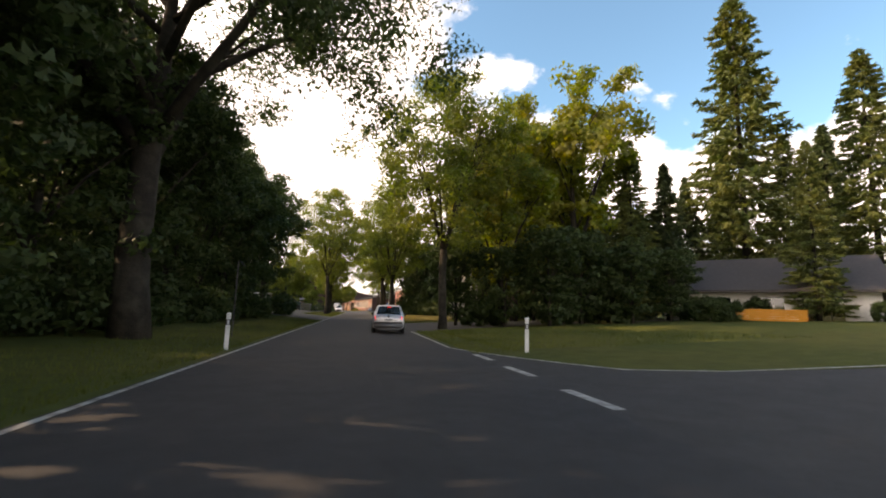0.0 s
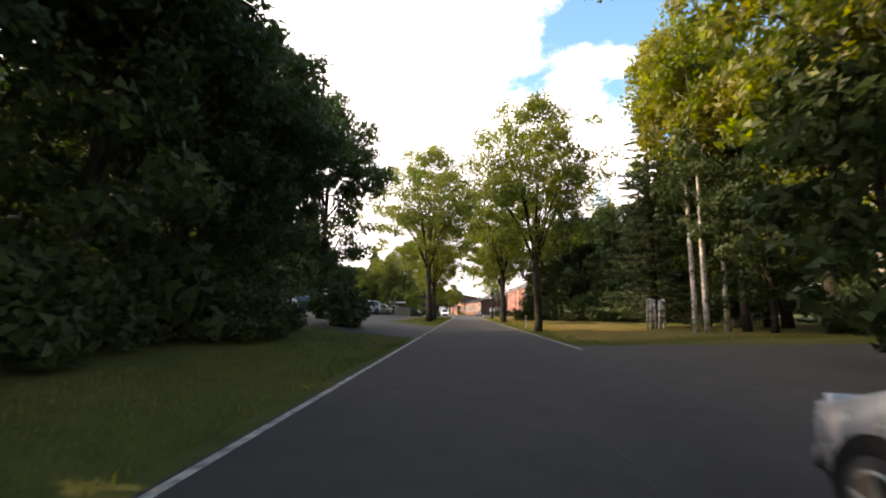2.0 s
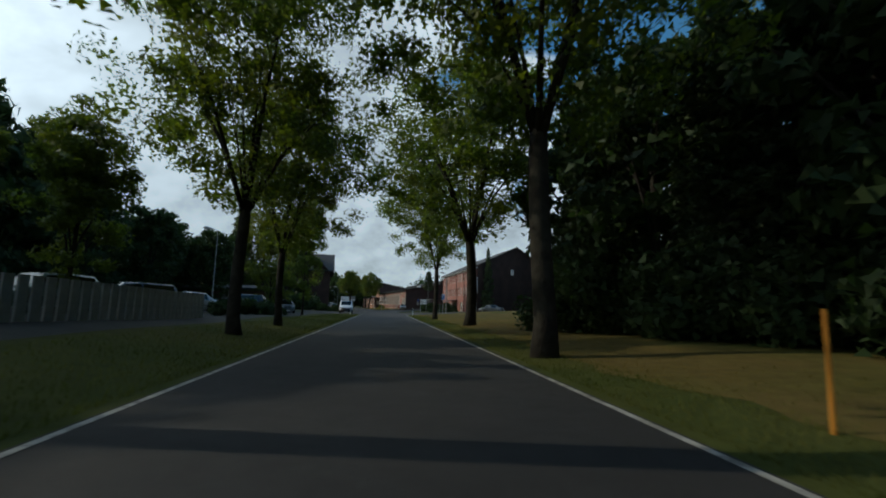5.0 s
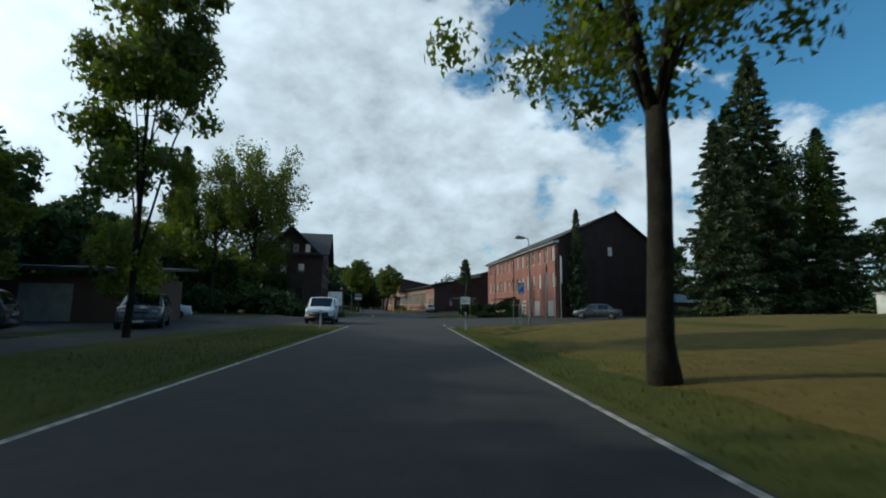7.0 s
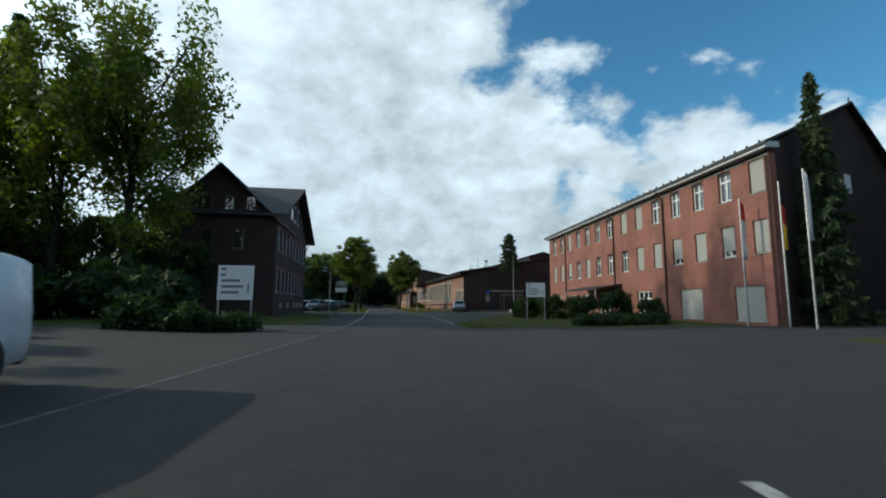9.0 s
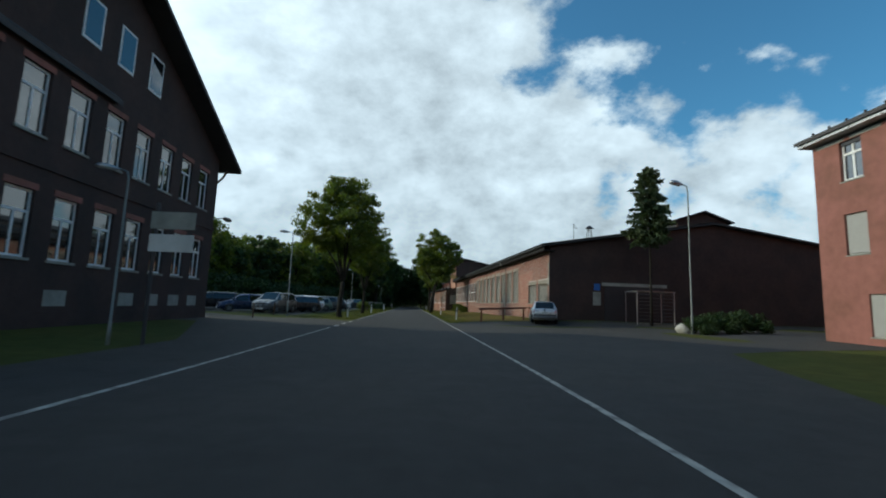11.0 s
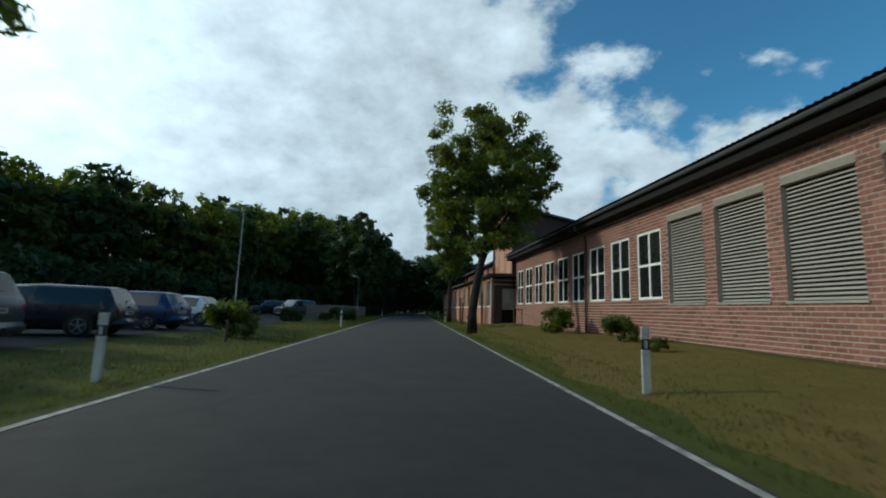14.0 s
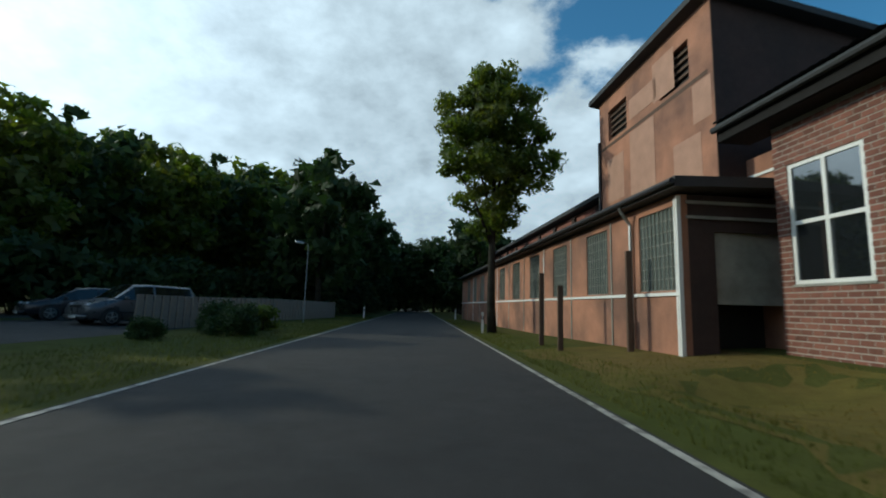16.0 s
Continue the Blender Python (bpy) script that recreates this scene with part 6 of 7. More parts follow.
    if style != "van":
        part("grille", box(bmesh.new(), -w * .42, h - .07, zw - .04, w * .42, h + .0, zw + .08, .02), M["plastic_black"], root)
    if style == "van":
        part("front_panel", box(bmesh.new(), -w * .72, h - .2, .40, w * .72, h + .03, .88, .06), M["plastic_black"], root, "black grille panel", True)
        part("bumper", box(bmesh.new(), -w * .965, h - .46, .22, w * .965, h + .07, .68, .11), M["plastic_black"], root, "black front bumper", True)
        for sx in (-1, 1):
            part("panel_seam", boxed(sx * (w + .001) - .003, -.95, .34, sx * (w + .001) + .003, -.935, 1.05), M["grey_text"], root)
    elif rear_gaps:
        g = rear_gaps[0]
        yw, zwi = rows[g][0] - .005, rows[g][4]
        part("wiper", tube(bmesh.new(), [(0.0, yw - .01, zwi - .01), (.05, yw + .03, zwi + .08), (.3, yw + .05, zwi + .1)], .011, 5), M["plastic_black"], root)
        part("badge", box(bmesh.new(), -.05, -h - .012, zw + .2, .05, -h + .05, zw + .29, .02), M["plastic_black"], root)
        if lit:
            part("high_brake_light", boxed(-.10, rows[g + 1][0] - .05, rows[g + 1][4] - .05, .10, rows[g + 1][0] + .0, rows[g + 1][4] - .02), M["brake_lit"], root, "lit high brake light")
    r = {"hatch": 0.29, "sedan": 0.29, "van": 0.345}.get(style, 0.32)
    for sx in (-1, 1):
        for y in (-h * .62, h * .62):
            arch = bmesh.new()
            bmesh.ops.create_cone(arch, cap_ends=True, segments=20, radius1=r * 1.15, radius2=r * 1.15, depth=.03, matrix=Matrix.Translation((sx * (w - .010), y, r + .03)) @ Matrix.Rotation(math.pi / 2, 4, "Y"))
            part("wheel_arch", arch, M["plastic_black"], root)
            make_wheel(root, sx * (w - .085), y, r, .19)
    return root


def stand(proto, x, y, heading, z=None, label="", group=""):
    return put(proto, x, y, heading, 1.0, None, z, label, group)


def stand_road(proto, d, s, heading, **kw):
    x, y, a = at_road(d, s)
    return stand(proto, x, y, math.degrees(a) + heading, **kw)


lead = car("hatchback", M["silver"], "silver three-door hatchback with black rear bumper on the road", 3.73, 1.61, 1.42, lit=True)
stand(lead, 1.68, 8.0, -4, z=0.014)
van = car("delivery_van", M["white_car"], "white delivery van with black bumpers beside the road", 4.6, 1.91, 1.86, "van")
stand(van, -5.55, 120.7, 184, z=0.02)
grey_est = car("saloon_car", M["grey_car"], "dark grey saloon car parked before an office", 4.25, 1.75, 1.42, "sedan", False)
stand(grey_est, 18.3, 128.3, 60)
sil = car("hatchback", M["silver"], "silver five-door hatchback parked beside a brick hall", 3.85, 1.68, 1.45, "hatch", True)
stand_road(sil, 9.75, 177.9, -13)
protos = [car("parked_car", M["white_car"], "white parked sport utility car", 4.4, 1.82, 1.62, "suv"), car("parked_car", M["dark_car"], "black parked estate car", 4.6, 1.8, 1.48, "estate", False),
          car("parked_car", M["blue_car"], "dark blue parked hatchback car", 4.1, 1.72, 1.47, "hatch", False), car("parked_car", M["green_car"], "grey green parked small car", 3.8, 1.66, 1.48, "hatch"),
          car("parked_car", M["silver"], "silver parked saloon car", 4.4, 1.75, 1.43, "sedan", False), car("parked_car", M["grey_car"], "dark grey parked sport utility car", 4.5, 1.85, 1.68, "suv", False),
          car("parked_car", M["white_car"], "white parked saloon car", 4.4, 1.76, 1.43, "sedan", False)]
for k, (x, y, p) in enumerate(((-18.5, 40, 1), (-18.0, 43, 6), (-17.6, 46, 4), (-17.0, 49.4, 2), (-16.4, 52.5, 1), (-15.8, 56, 5), (-13.0, 60.5, 0), (-12.4, 66, 4), (-12.8, 72, 3), (-13.0, 78, 1), (-13.5, 86, 4), (-24, 60, 2), (-24, 66, 0), (-25, 74, 4), (-25, 84, 1))):
    stand(protos[p], x, y, 148 + 8 * (k % 3), group="cars in the first car park")
for k, (x, y, p) in enumerate(((-12.2, 110.6, 5), (-17.5, 121.5, 6), (-13.0, 96, 5), (-14, 102, 1))):
    stand(protos[p], x, y, (202, 115, 95, 115)[k], group="cars in the first car park")
for k, (d, s, p, r) in enumerate(((-19.5, 188, 6, 85), (-16.2, 186.5, 1, 100), (-13.4, 186.2, 2, 120), (-10.7, 185.6, 5, 168), (-10.0, 189.4, 1, 140), (-10.4, 192.6, 4, 100), (-10.9, 195.6, 0, 80), (-10.2, 199.0, 3, 100), (-10.4, 203.0, 5, 95),
                                  (-10.3, 207.0, 1, 100), (-10.6, 211.6, 2, 88), (-10.9, 216.4, 6, 85), (-14.6, 193, 1, 80), (-15.0, 200, 4, 85), (-15.0, 206, 5, 85), (-15.2, 212, 1, 85), (-16, 218, 2, 80), (-11.2, 238.8, 5, 150), (-14.5, 240.5, 1, 140), (-17.5, 246, 4, 80))):
    stand_road(protos[p], d, s, r, group="cars in the second car park")


# ---- posts, lamps, signs ----
def delineator(label="white plastic roadside post with a black band"):
    root = thing("delineator_post", pose(0, 0, 0), label, "post", "roadside delineator posts")
    bm = bmesh.new()
    for z0, z1 in ((-0.1, 0.66), (0.82, 1.0)):
        poly_prism(bm, [(-0.06, -0.05), (0.06, -0.05), (0.02, 0.06), (-0.02, 0.06)], z0, z1)
    part("post", bm, M["plastic_white"], root)
    part("band", poly_prism(bmesh.new(), [(-0.061, -0.051), (0.061, -0.051), (0.02, 0.061), (-0.02, 0.061)], 0.66, 0.82), M["plastic_black"], root, "black band")
    part("reflector", boxed(-0.025, -0.056, 0.68, 0.025, -0.052, 0.80), M["lamp_lens"], root)
    return root


post = delineator()
for d, s in ((-3.42, -3.0), (4.9, -3.7), (4.2, 44.3), (-4.4, 113.9), (3.79, 112.4), (4.3, 183.4), (-4.3, 183.0), (4.12, 199.9), (-4.0, 200.2), (4.0, 221.4), (-3.8, 220.8), (4.4, 262), (-4.1, 260), (3.9, 240.5)):
    x, y, a = at_road(d, s)
    put(post, x, y, math.degrees(a) + 3 * math.sin(s), 1.0)


def street_lamp(h, arm, label, heads=1):
    root = thing("street_lamp", pose(0, 0, 0), label, "street lamp")
    part("pole", tube(bmesh.new(), [(0, 0, -0.3), (0, 0, 0.8), (0, 0, 0.82), (0, 0, h - 0.3), (-0.05, 0, h - 0.05)], [.062, .058, .042, .032, .03], 10), M["metal_dull"], root, "", True)
    for k in range(heads):
        turn = Matrix.Rotation((k - (heads - 1) / 2) * 0.62, 4, "Z") @ Matrix.Rotation(0.10, 4, "Y")
        place = Matrix.Translation((-.05, 0, h - .04)) @ turn
        bm = tube(bmesh.new(), [(0, 0, 0), (-arm * .6, 0, .03), (-arm, 0, .03)], .022, 6)
        bm.transform(place)
        part("arm", bm, M["metal_dull"], root)
        # a wedge-shaped hood that widens and drops towards its end
        bm = bmesh.new()
        rings = []
        for x, wd, zl, zh in ((0.05, .05, .0, .07), (-.12, .10, -.02, .11), (-.42, .145, -.03, .14), (-.62, .13, -.03, .11), (-.70, .07, -.02, .05)):
            rings.append([bm.verts.new((x - arm, yy * wd, zz)) for yy, zz in ((-1, zl), (-.9, zl + (zh - zl) * .6), (-.4, zh), (.4, zh), (.9, zl + (zh - zl) * .6), (1, zl))])
        for u, v in zip(rings, rings[1:]):
            for q in range(6):
                bm.faces.new((u[q], u[(q + 1) % 6], v[(q + 1) % 6], v[q]))
        bm.faces.new(rings[0]), bm.faces.new(rings[-1][::-1])
        bmesh.ops.recalc_face_normals(bm, faces=bm.faces[:])
        bm.transform(place)
        hd = part("lamp_head", bm, M["metal"], root, "grey lamp head", True)
        bm = box(bmesh.new(), -arm - .6, -.10, -.055, -arm - .12, .10, -.028, .012)
        bm.transform(place)
        part("lens", bm, M["lamp_lens"], hd)
    return root


lamp_tall = street_lamp(6.12, 0.25, "tall street lamp with two grey heads on a slim pole", 2)
lamp_one = street_lamp(6.2, 0.3, "slim street lamp with one grey head")
put(lamp_tall, 9.0, 118.1, -20)
for d, s, z in ((-8.2, 180.2, 0.98), (-8.6, 216.8, 0.98), (-6.1, 246.5, 0.78)):
    x, y, a = at_road(d, s)
    put(lamp_one, x, y, 0 if d < -8 else 10, z)
x, y, _ = at_road(14.9, 169.3)
put(lamp_one, x, y, 15, 1.0, 1.25)
tp = thing("metal_post", pose(-4.3, 0.9, hgt(-4.3, 0.9)), "thin grey metal post with a short bracket", "post")
part("pole", tube(bmesh.new(), [(0, 0, -.2), (0, 0, 2.75), (.06, 0, 2.8)], .022, 8), M["dark_metal"], tp)
part("bracket", tube(bmesh.new(), [(.03, 0, 2.8), (.2, .02, 2.6)], .015, 6), M["dark_metal"], tp)
put(lamp_one, 38, 142, 30, 0.9)
put(lamp_one, -8.15, 157.4, 20, 0.66)
sp = thing("sign_post", pose(-7.55, 157.7, hgt(-7.55, 157.7), 0, 0, 5), "metal post with two small pale direction signs", "sign")
part("post", tube(bmesh.new(), [(0, 0, -.2), (0, 0, 3.4)], .045, 8), M["dark_metal"], sp)
for z0, key in ((2.75, "concrete"), (2.2, "white_wall")):
    part("sign_plate", boxed(-.1, -.06, z0, .95, -.035, z0 + .42, .006), M[key], sp)
put(lamp_one, -14, 92, 30, 1.1)

park = thing("parking_sign", pose(8.75, 119.4, hgt(8.75, 119.4), 0, 0, -12), "blue and white parking sign on a metal post", "traffic sign")
part("post", tube(bmesh.new(), [(0, 0, -.2), (0, 0, 2.95)], .03, 8), M["metal_dull"], park)
plate = part("sign_plate", box(bmesh.new(), -.22, -.06, 2.2, .22, -.035, 3.02, .008), M["blue"], park, "blue sign plate")
part("sign_border", box(bmesh.new(), -.235, -.058, 2.185, .235, -.03, 3.035, .008), M["white"], plate)


def text_part(body, size, m, material, parent, name="lettering", label=""):
    cu = bpy.data.curves.new(name, "FONT")
    cu.body, cu.size, cu.align_x, cu.align_y, cu.extrude = body, size, "CENTER", "CENTER", 0.002
    tmp = bpy.data.objects.new(name, cu)
    scene.collection.objects.link(tmp)
    me = bpy.data.meshes.new_from_object(tmp.evaluated_get(bpy.context.evaluated_depsgraph_get()))
    bpy.data.objects.remove(tmp)
    me.materials.append(material)
    ob = new(name, me)
    ob.parent, ob.matrix_basis = parent, m
    if label:
        tagged(ob, label)
    return ob


text_part("P", 0.52, pose(0, -.064, 2.72, 90, 0, 0), M["white"], plate, label="white letter P")
for k in range(3):
    part("print_bar", boxed(-.13 + .1 * k, -.064, 2.26, -.06 + .1 * k, -.061, 2.33), M["white"], plate)


def info_sign(x, y, heading, w, h, z0, label, dark=True):
    sg = thing("info_sign", pose(x, y, hgt(x, y), 0, 0, heading), label, "sign")
    for sx in (-1, 1):
        part("post", tube(bmesh.new(), [(sx * w * .46, .03, -.2), (sx * w * .46, .03, z0 + h)], .04, 8), M["metal"], sg)
    board_ = part("board", box(bmesh.new(), -w / 2, -.03, z0, w / 2, 0, z0 + h, .008), M["white"], sg)
    for k, (a, b) in enumerate(((.08, .22), (.08, .22), (.10, .62), (.10, .72), (.10, .6))):
        zz = z0 + h * (0.86 - .17 * k)
        part("print_bar", boxed(-w / 2 + w * a, -.036, zz, -w / 2 + w * b, -.032, zz + h * .07), M["grey_text"], board_)
    part("arrow", boxed(w * .34, -.036, z0 + h * .2, w * .38, -.032, z0 + h * .48), M["grey_text"], board_)
    return sg


info_sign(-7.0, 134.9, 4, 1.42, 1.42, 1.27, "white factory information board on two posts beside a house")
info_sign(8.1, 145.8, -5, 1.25, 0.95, 1.55, "white direction board between bushes before an office")
note = thing("notice_board", pose(8.52, 119.85, hgt(8.52, 119.85), 0, 0, 35), "small dark notice board on two thin posts", "sign")
for k in (-.31, .31):
    part("post", tube(bmesh.new(), [(k, .02, -.2), (k, .02, 1.85)], .025, 8), M["metal_dull"], note)
part("board", boxed(-.33, -.03, 1.46, .33, 0, 1.82, .008), M["wood"], note)

def flag(x, y, h, cols, label, seed):
    root = thing("flagpole", pose(x, y, hgt(x, y)), label, "flag")
    part("pole", tube(bmesh.new(), [(0, 0, -.2), (0, 0, h * .5), (0, 0, h)], [.05, .045, .025], 8), M["metal"], root)
    n = len(cols)
    frng = random.Random(seed)
    # a hanging flag: pleated strips down the pole
    for k, key in enumerate(cols):
        bm = bmesh.new()
        top, bot = h - .15 - k * (2.6 / n), h - .15 - (k + 1) * (2.6 / n) - (0 if k < n - 1 else .2)
        rows = []
        for i in range(7):
            z = top + (bot - top) * i / 6
            rows.append([bm.verts.new((.03 + .026 * q + .025 * math.sin(q * 2.2 + i * .5 + seed) * (i / 6 + .3), .07 * math.sin(q * 1.9 + i * .3 + seed), z - .03 * q)) for q in range(7)])
        for a, b in zip(rows, rows[1:]):
            for q in range(6):
                bm.faces.new((a[q], a[q + 1], b[q + 1], b[q]))
        ob = part("cloth", bm, M[key], root, "", True)
        sol = ob.modifiers.new("thickness", "SOLIDIFY")
        sol.thickness = 0.01
    return root


flag(16.2, 137.2, 6.2, ("red", "cloth", "cloth"), "drooping red and white flag on a pole", 1)
flag(16.6, 135.2, 6.5, ("black", "red", "gold"), "drooping black red and gold flag on a pole", 2)
flag(16.9, 134.2, 6.8, ("cloth",), "drooping white flag on a tall pole", 3)

# low timber rail beside the hall
rail = thing("timber_rail", frame_at(0, 0), "low dark red timber rail on posts", "barrier")
rail.matrix_basis = Matrix.Identity(4)
p0, p1 = at_road(5.55, 178.5)[:2], at_road(9.1, 180.7)[:2]
for k in range(3):
    x, y = p0[0] + (p1[0] - p0[0]) * k / 2, p0[1] + (p1[1] - p0[1]) * k / 2
    part("post", boxed(x - .06, y - .06, hgt(x, y) - .2, x + .06, y + .06, hgt(x, y) + .95, .01), M["red_wood"], rail)
bm = tube(bmesh.new(), [(p0[0] - .2, p0[1], hgt(*p0) + .88), (p1[0] + .2, p1[1], hgt(*p1) + .88)], .07, 8)
part("rail", bm, M["red_wood"], rail)
# square fence posts before the annex
for d, s, h in ((4.75, 233.2, 2.3), (4.75, 231.3, 1.8), (6.25, 230.3, 2.6)):
    x, y, _ = at_road(d, s)
    fp = thing("fence_post", pose(x, y, hgt(x, y)), "dark square timber post before an annex", "post", "posts before the annex")
    part("post", boxed(-.07, -.07, -.2, .07, .07, h, .012), M["wood"], fp)
# white birch-log screen by the driveway
screen = thing("log_screen", pose(10.8, 36.2, hgt(11.2, 36), 0, 0, 12), "upright birch logs forming a white screen", "fence")
for k, (x0, x1, r0) in enumerate(((0.0, 0.06, .07), (.30, .24, .10), (.56, .52, .095), (.82, .96, .10), (1.22, 1.2, .09))):
    part("log", tube(bmesh.new(), [(x0, .04 * math.sin(k * 2), -.1), ((x0 + x1) / 2 + .03 * math.sin(k * 3), 0, .95), (x1, 0, 1.92 + .05 * math.sin(k * 1.7))], [r0 * .8, r0, r0 * 1.1], 9), M["birch"], screen, "", True)
part("crossbar", tube(bmesh.new(), [(-.1, .12, 1.9), (1.6, .12, 1.98)], .03, 6), M["wood"], screen)
# boulder and cage by the yard
bm = bmesh.new()
bmesh.ops.create_icosphere(bm, subdivisions=3, radius=.46)
for v in bm.verts:
    v.co *= 1 + .22 * noise.noise(v.co * 2.2)
    v.co.z *= .72
x, y, _ = at_road(15.1, 170.2)
bo = mesh_ob("boulder", bm, M["stone"], True)
bo.matrix_basis = pose(x, y, hgt(x, y) + .2)
tagged(bo, "pale rounded boulder at a lamp's foot beside a yard", "rock")
cage = thing("mesh_cage", frame_at(15.8, 179.0, 0, 0.3), "wire mesh cage standing against a brick hall", "cage")
for a, b in ((0, 0), (2.6, 0), (0, 1.6), (2.6, 1.6)):
    part("post", boxed(a - .03, b - 2.5, 0, a + .03, b - 2.44, 2.3), M["metal"], cage)
for k in range(9):
    part("wire", boxed(0, -2.475, .2 + k * .24, 2.6, -2.465, .212 + k * .24), M["metal"], cage)
part("top", boxed(-.05, -2.55, 2.3, 2.65, -.8, 2.36), M["metal"], cage)
# bent steel frame standing by the hall's wall
x, y, a = at_road(7.3, 222.9)
sf = thing("steel_frame", pose(x, y, hgt(x, y), 0, 0, math.degrees(a)), "rusty bent steel frame standing before a brick hall", "frame")
for k in (0, 0.55):
    part("post", tube(bmesh.new(), [(k, 0, -.2), (k, 0, 1.25)], .035, 8), M["wood"], sf)
part("crossbar", tube(bmesh.new(), [(0, 0, 1.2), (.55, 0, 1.2)], .03, 8), M["wood"], sf)
part("crossbar", tube(bmesh.new(), [(0, 0, .15), (.55, 0, .15)], .03, 8), M["wood"], sf)
# short bollard and stake on the verges
for d, s, h, key in ((-5.2, 207.6, .65, "wood"), (-7.4, 95.0, .8, "wood"), (-9.0, 175.6, .9, "wood"), (-9.3, 180.8, .9, "wood"), (4.7, 57.5, 1.3, "orange")):
    x, y, _ = at_road(d, s)
    st = thing("stake", pose(x, y, hgt(x, y)), "short timber stake in the grass" if key == "wood" else "thin orange marker stake in the grass", "post")
    part("post", tube(bmesh.new(), [(0, 0, -.15), (.02, 0, h)], .045 if key == "wood" else .025, 7), M[key], st)

# ---- bushes ----
bush_a = shrub("bush", 61, 1.5, 1.2, 3600, 0.08, M["leaf"], "rounded green bush on the grass")
bush_b = shrub("bush", 62, 2.4, 2.2, 4200, 0.12, M["leaf_dark"], "clipped dark green bush before an office")
bush_c = shrub("bush", 63, 3.4, 2.0, 1900, 0.25, M["leaf_dark"], "spreading dark bush at the edge of a wood")
bush_f = shrub("bush", 64, 3.4, 2.0, 4600, 0.13, M["leaf_dark"], "spreading dark bush at the roadside edge of a wood")
bush_u = shrub("bush", 65, 3.4, 2.0, 2200, 0.18, M["leaf_dark"], "tall dark undergrowth bush at the foot of a wood")
for d, s, k in ((7.6, 214.8, .95), (7.75, 208.4, .7), (-5.8, 209.4, 1.0), (8.2, 216.4, .5), (7.2, 205.0, .3), (-5.6, 238.0, .8)):
    putr(bush_a, d, s, 40 * s, k)
for x, y, k in ((10.0, 148.5, .8), (11.4, 146.0, .74), (12.6, 143.6, .85), (8.8, 151.5, .74), (13.9, 141.6, .62), (12.0, 150, .7), (9.0, 155, .7), (10.8, 158, .8)):
    put(bush_b, x, y, 50 * y, k)
for i in range(14):
    put(bush_f, -8.3 - 1.0 * (i % 3), -22 + i * 3.6, 70 * i, .8 + .1 * (i % 4), group="undergrowth along the wood")
for x, y, k in ((8.5, 14, .8), (13, 12, 1.0), (17, 13.2, 1.1), (21, 16.5, 1.0), (15.2, 25, 1.0), (-8.6, 134.5, .5), (-11, 135, .6), (-7.5, 31, .9), (26, 14.5, .7), (29, 16.0, .7)):
    put(bush_c, x, y, 60 * y, k)
for i in range(14):
    put(bush_c, -14 - 2.6 * i, 141.5 + 2 * (i % 3), 77 * i, 1.2 + .2 * (i % 3), group="undergrowth beside the house")
for i in range(7):
    put(bush_c, -9.8 - .8 * (i % 2), 82 + 2.6 * i, 77 * i, .36 + .08 * (i % 3), group="bushes along the car park")
for i in range(16):
    put(bush_f if 4 < i < 12 else bush_c, -10.2 - 1.0 * (i % 2), -20 + 2.8 * i, 77 * i, 1.1 + .1 * (i % 3), group="undergrowth along the wood")
for x, y, k in ((24.5, 11.0, .8), (27, 12.4, .7), (31.5, 14.2, .8), (35.0, 8.0, .6), (33.5, 11.8, .55), (38.5, 6.5, .7)):
    put(bush_b, x, y, 55 * x, k)
for d, s, k in ((-5.6, 235, .5), (-6.6, 237, .55), (-7.0, 232.5, .3), (-8.2, 226, .45), (15.4, 169.4, .42), (16.8, 169.8, .5), (18.6, 170.2, .55)):
    putr(bush_f, d, s, 60 * s, k)
hedge = shrub("low_hedge", 66, 2.2, 0.7, 2400, 0.10, M["leaf_dark"], "low dark hedge around a planted island")
for i in range(5):
    put(hedge, 9.4 + 0.75 * i, 140.4 - .35 * i, 30 * i, 0.7, group="low hedge of the planted island")
for i in range(4):
    put(hedge, -7.0 - 1.3 * i, 135.2, 30 * i, .9, group="low hedge beside the board")

# undergrowth that closes the foot of the woods
for i in range(26):
    put(bush_u, -30.5 + (i % 3), 36 + i * 3.2, 70 * i, 1.5 + .2 * (i % 3), group="undergrowth behind the first car park")
for i in range(30):
    s = 186 + i * 3.4
    putr(bush_u, -27.5 + max(0, s - 222) * .26 + (i % 3) * .6, s, 70 * i, 1.5 + .25 * (i % 3), group="undergrowth behind the second car park")
for i in range(18):
    f = i / 17
    put(bush_f, 9.2 + 9.5 * f + (i % 2), 74.5 - 24 * f, 50 * i, 1.3 + .2 * (i % 3), group="undergrowth of the dark belt")
# ---- far woods on the hills ----
frng_ = np.random.default_rng(12)
cs, rs = [], []
for az in np.linspace(-80, 80, 420):
    rad = 230 + 60 * frng_.random()
    x, y = rad * math.sin(radians(az)) * 1.05, 130 + rad * math.cos(radians(az))
    if abs(az) < 4:
        continue
    hgt0 = 6 + 5 * math.sin(az * .11) + 7 * frng_.random() + (7 if az > 18 else 0)
    for q in range(3):
        cs.append((x + 6 * frng_.normal(), y + 6 * frng_.normal(), hgt(x, y) + hgt0 * (.25 + .35 * q)))
        rs.append(4.5 + 2.5 * frng_.random())
v, f = leaf_cloud(frng_, cs, rs, 60, 1.0, 1.0, True)
far = from_np("far_woods", v, f, M["leaf_dark"])
tagged(far, "dark wooded hills beyond the houses", "forest", kind="stuff")

# ---- grass blades along the verges ----
grng = np.random.default_rng(77)


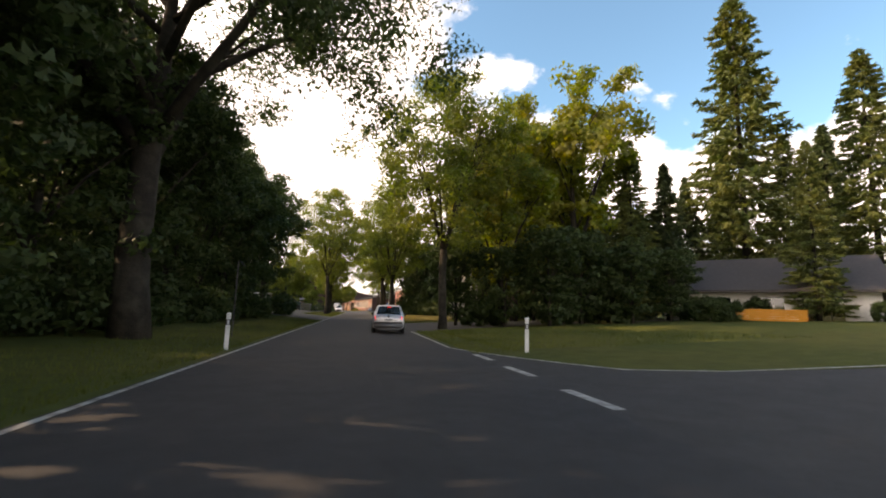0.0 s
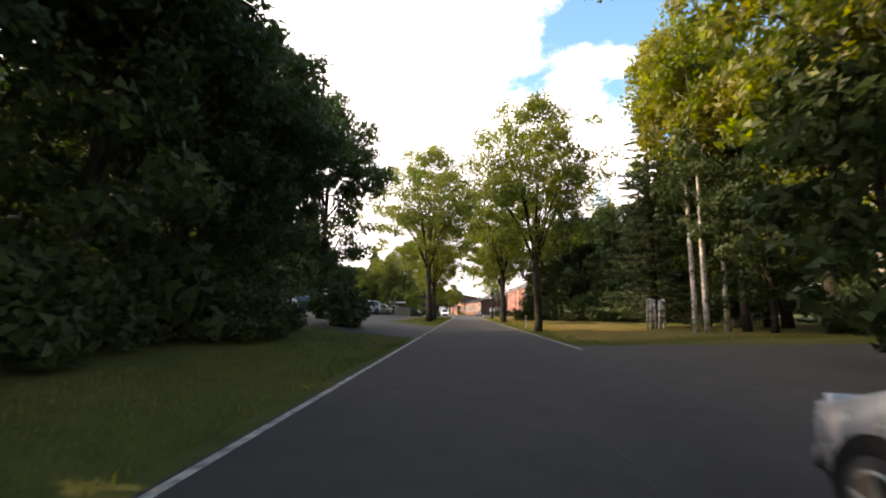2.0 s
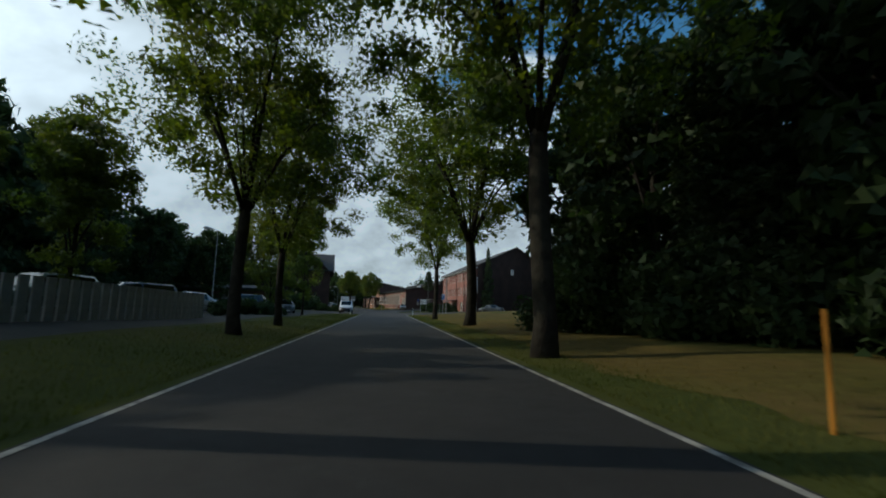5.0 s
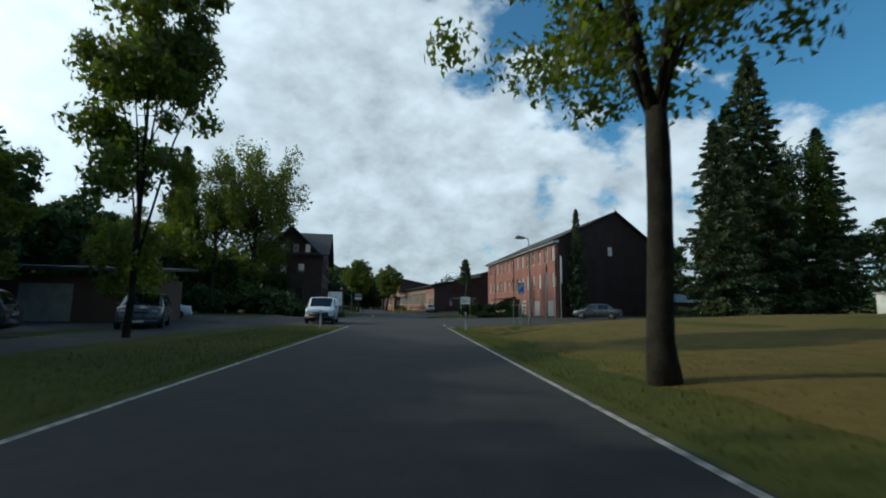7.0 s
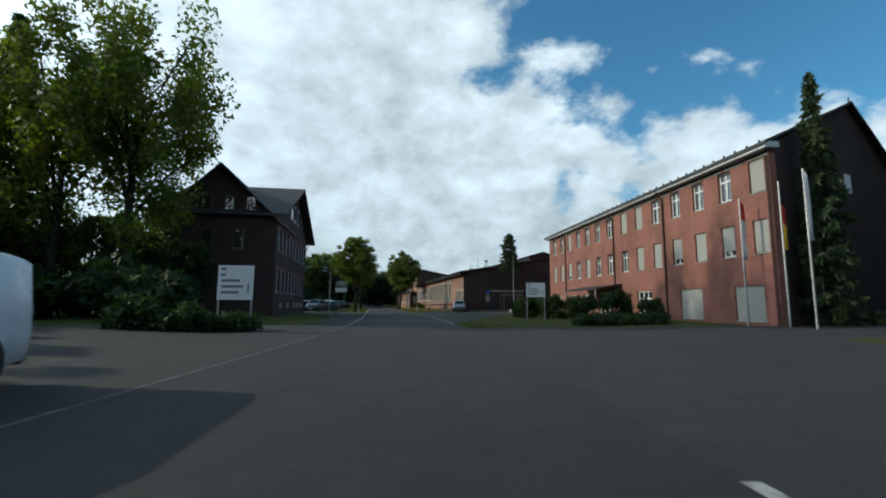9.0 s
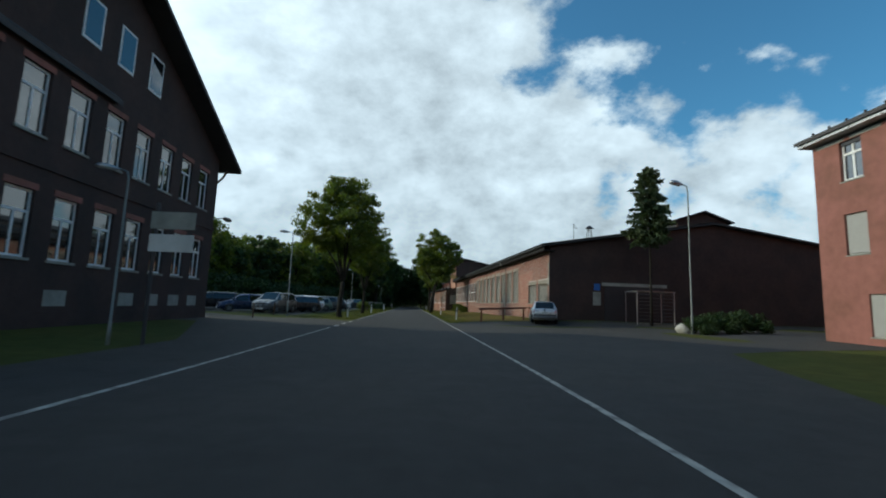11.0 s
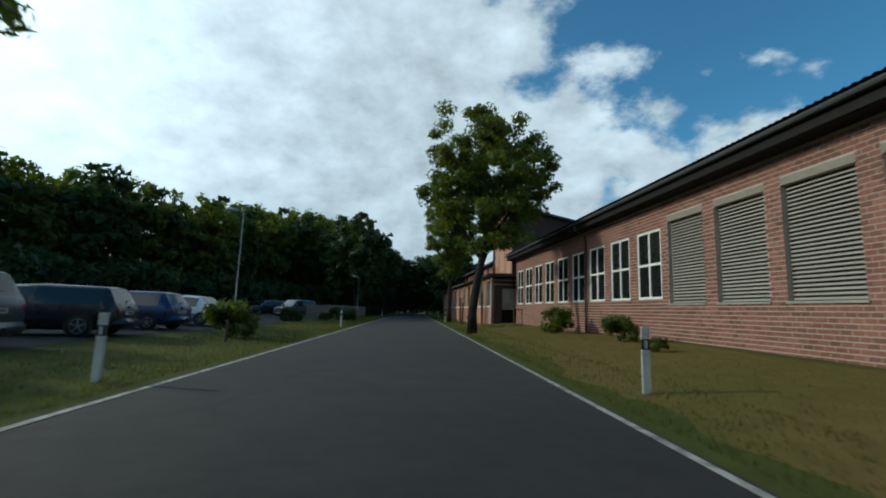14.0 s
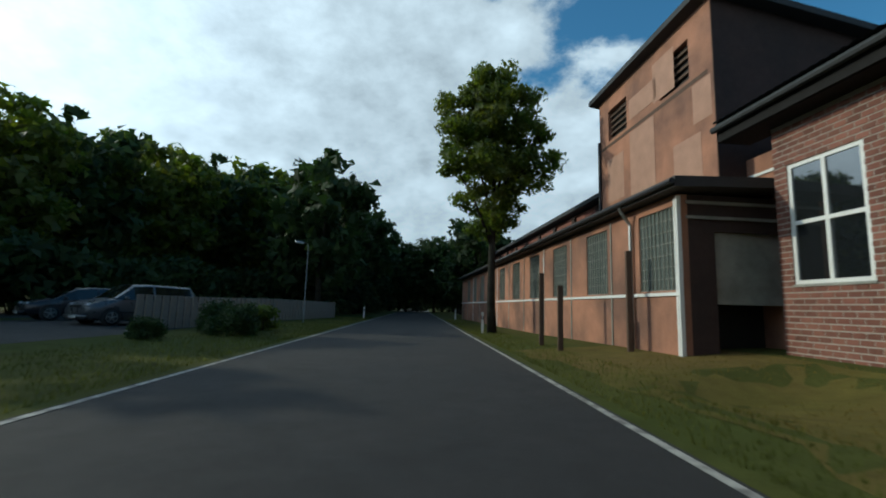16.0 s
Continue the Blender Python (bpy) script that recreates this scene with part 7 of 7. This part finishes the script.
def grass(name, n, dlo, dhi, s0, s1, h, label, key="blade"):
    d = dlo + (dhi - dlo) * grng.random(n) ** (1.5 if dlo > 0 else 1)
    s = s0 + (s1 - s0) * grng.random(n)
    if dlo < 0:
        d = dhi + (dlo - dhi) * grng.random(n) ** 1.5
    skip = np.zeros(n, bool)
    for a, b, side in ((-24, -3.5, 1), (10, 24, 1), (28, 45, -1), (115, 138, 1), (115, 141, -1), (143, 178.8, 1), (141, 178.2, -1)):
        skip |= (s > a) & (s < b) & (d * side > 0)
    skip |= (d < -8.0) & (s > 177)
    d, s = d[~skip], s[~skip]
    P = np.array([at_road(a, b)[:2] for a, b in zip(d, s)])
    z = height(P[:, 0], P[:, 1])
    n = len(P)
    az = grng.random(n) * math.tau
    hh = h * (.5 + .9 * grng.random(n))
    w = .005 + .007 * grng.random(n)
    tip = np.stack([P[:, 0] + np.cos(az) * hh * .5, P[:, 1] + np.sin(az) * hh * .5, z + hh], 1)
    side = np.stack([-np.sin(az), np.cos(az), 0 * az], 1) * w[:, None]
    base = np.column_stack([P, z - .01])
    V = np.stack([base - side, base + side, tip], 1).reshape(-1, 3)
    return tagged(from_np(name, V, np.arange(3 * n).reshape(-1, 3), M[key]), label, "grass", kind="stuff")


grass("verge_grass", 70000, 3.4, 4.9, -14, 262, .07, "short green and straw-coloured grass blades")
grass("verge_grass", 110000, -7.0, -3.4, -14, 262, .085, "short green verge grass blades")
grass("lawn_grass", 50000, 4.7, 8.4, 26, 229, .055, "thin dry mown lawn grass blades", "blade_dry")
grass("lawn_grass", 40000, 4.6, 16, -3, 27, .07, "dark green mown lawn grass blades")

# ---- bricks of the long hall ----
COURSE, BL = 0.125, 0.26
free = [(a, b, c, d) for a, b, c, d in holes] + [(y - .02, ye + .02, b, b + .19) for k, y, ye, a, b in openings if k == "louvre"] + [(.3, 2.58, 3.11, 3.38), (2.92, 5.04, 3.11, 3.38)]
spots = []
brng = np.random.default_rng(5)
for c in range(int(5.30 / COURSE)):
    z0 = 0.1 + c * COURSE
    z1 = z0 + COURSE - 0.026
    y = -(BL / 2) * (c % 2)
    while y < HALL_L:
        a, b = max(y, 0.0), min(y + BL - 0.024, HALL_L)
        y += BL
        segs = [(a, b)]
        for h0, h1, hz0, hz1 in free:
            if hz0 < z1 - .01 and hz1 > z0 + .01:
                nxt = []
                for p, q in segs:
                    if h1 <= p or h0 >= q:
                        nxt.append((p, q))
                    else:
                        if h0 - p > .03:
                            nxt.append((p, h0))
                        if q - h1 > .03:
                            nxt.append((h1, q))
                segs = nxt
        spots += [(p, q, z0, z1) for p, q in segs if q - p > .03]
full = [k for k, (p, q, z0, z1) in enumerate(spots) if q - p > BL - .032 and 8 < 0.5 * (p + q) + 4 and p < 7.6 and z0 > 1.0][:300]
chosen = set(full)
bm = boxed(0, 0, 0, 0.03, BL - 0.024, COURSE - 0.026)
brick_me = bpy.data.meshes.new("brick")
bm.to_mesh(brick_me)
bm.free()
brick_me.materials.append(M["brick"])
rest_v, rest_f = [], []
unit = np.array([(0, 0, 0), (0, 1, 0), (0, 1, 1), (0, 0, 1), (1, 0, 0), (1, 1, 0), (1, 1, 1), (1, 0, 1)], float)
quads = np.array([(0, 3, 2, 1), (0, 1, 5, 4), (1, 2, 6, 5), (2, 3, 7, 6), (3, 0, 4, 7)])
for k, (p, q, z0, z1) in enumerate(spots):
    out = -0.009 - 0.004 * brng.random()
    if k in chosen:
        ob = new("brick", brick_me)
        ob.parent = hall_wall
        ob.location = (out, p, z0)
    else:
        rest_f.append(quads + 8 * len(rest_v))
        rest_v.append(unit * (0.03, q - p, z1 - z0) + (out, p, z0))
rest = from_np("brickwork", np.concatenate(rest_v), np.concatenate(rest_f), M["brick"])
rest.parent = hall_wall
tagged(rest, "red brickwork with pale joints", kind="stuff")
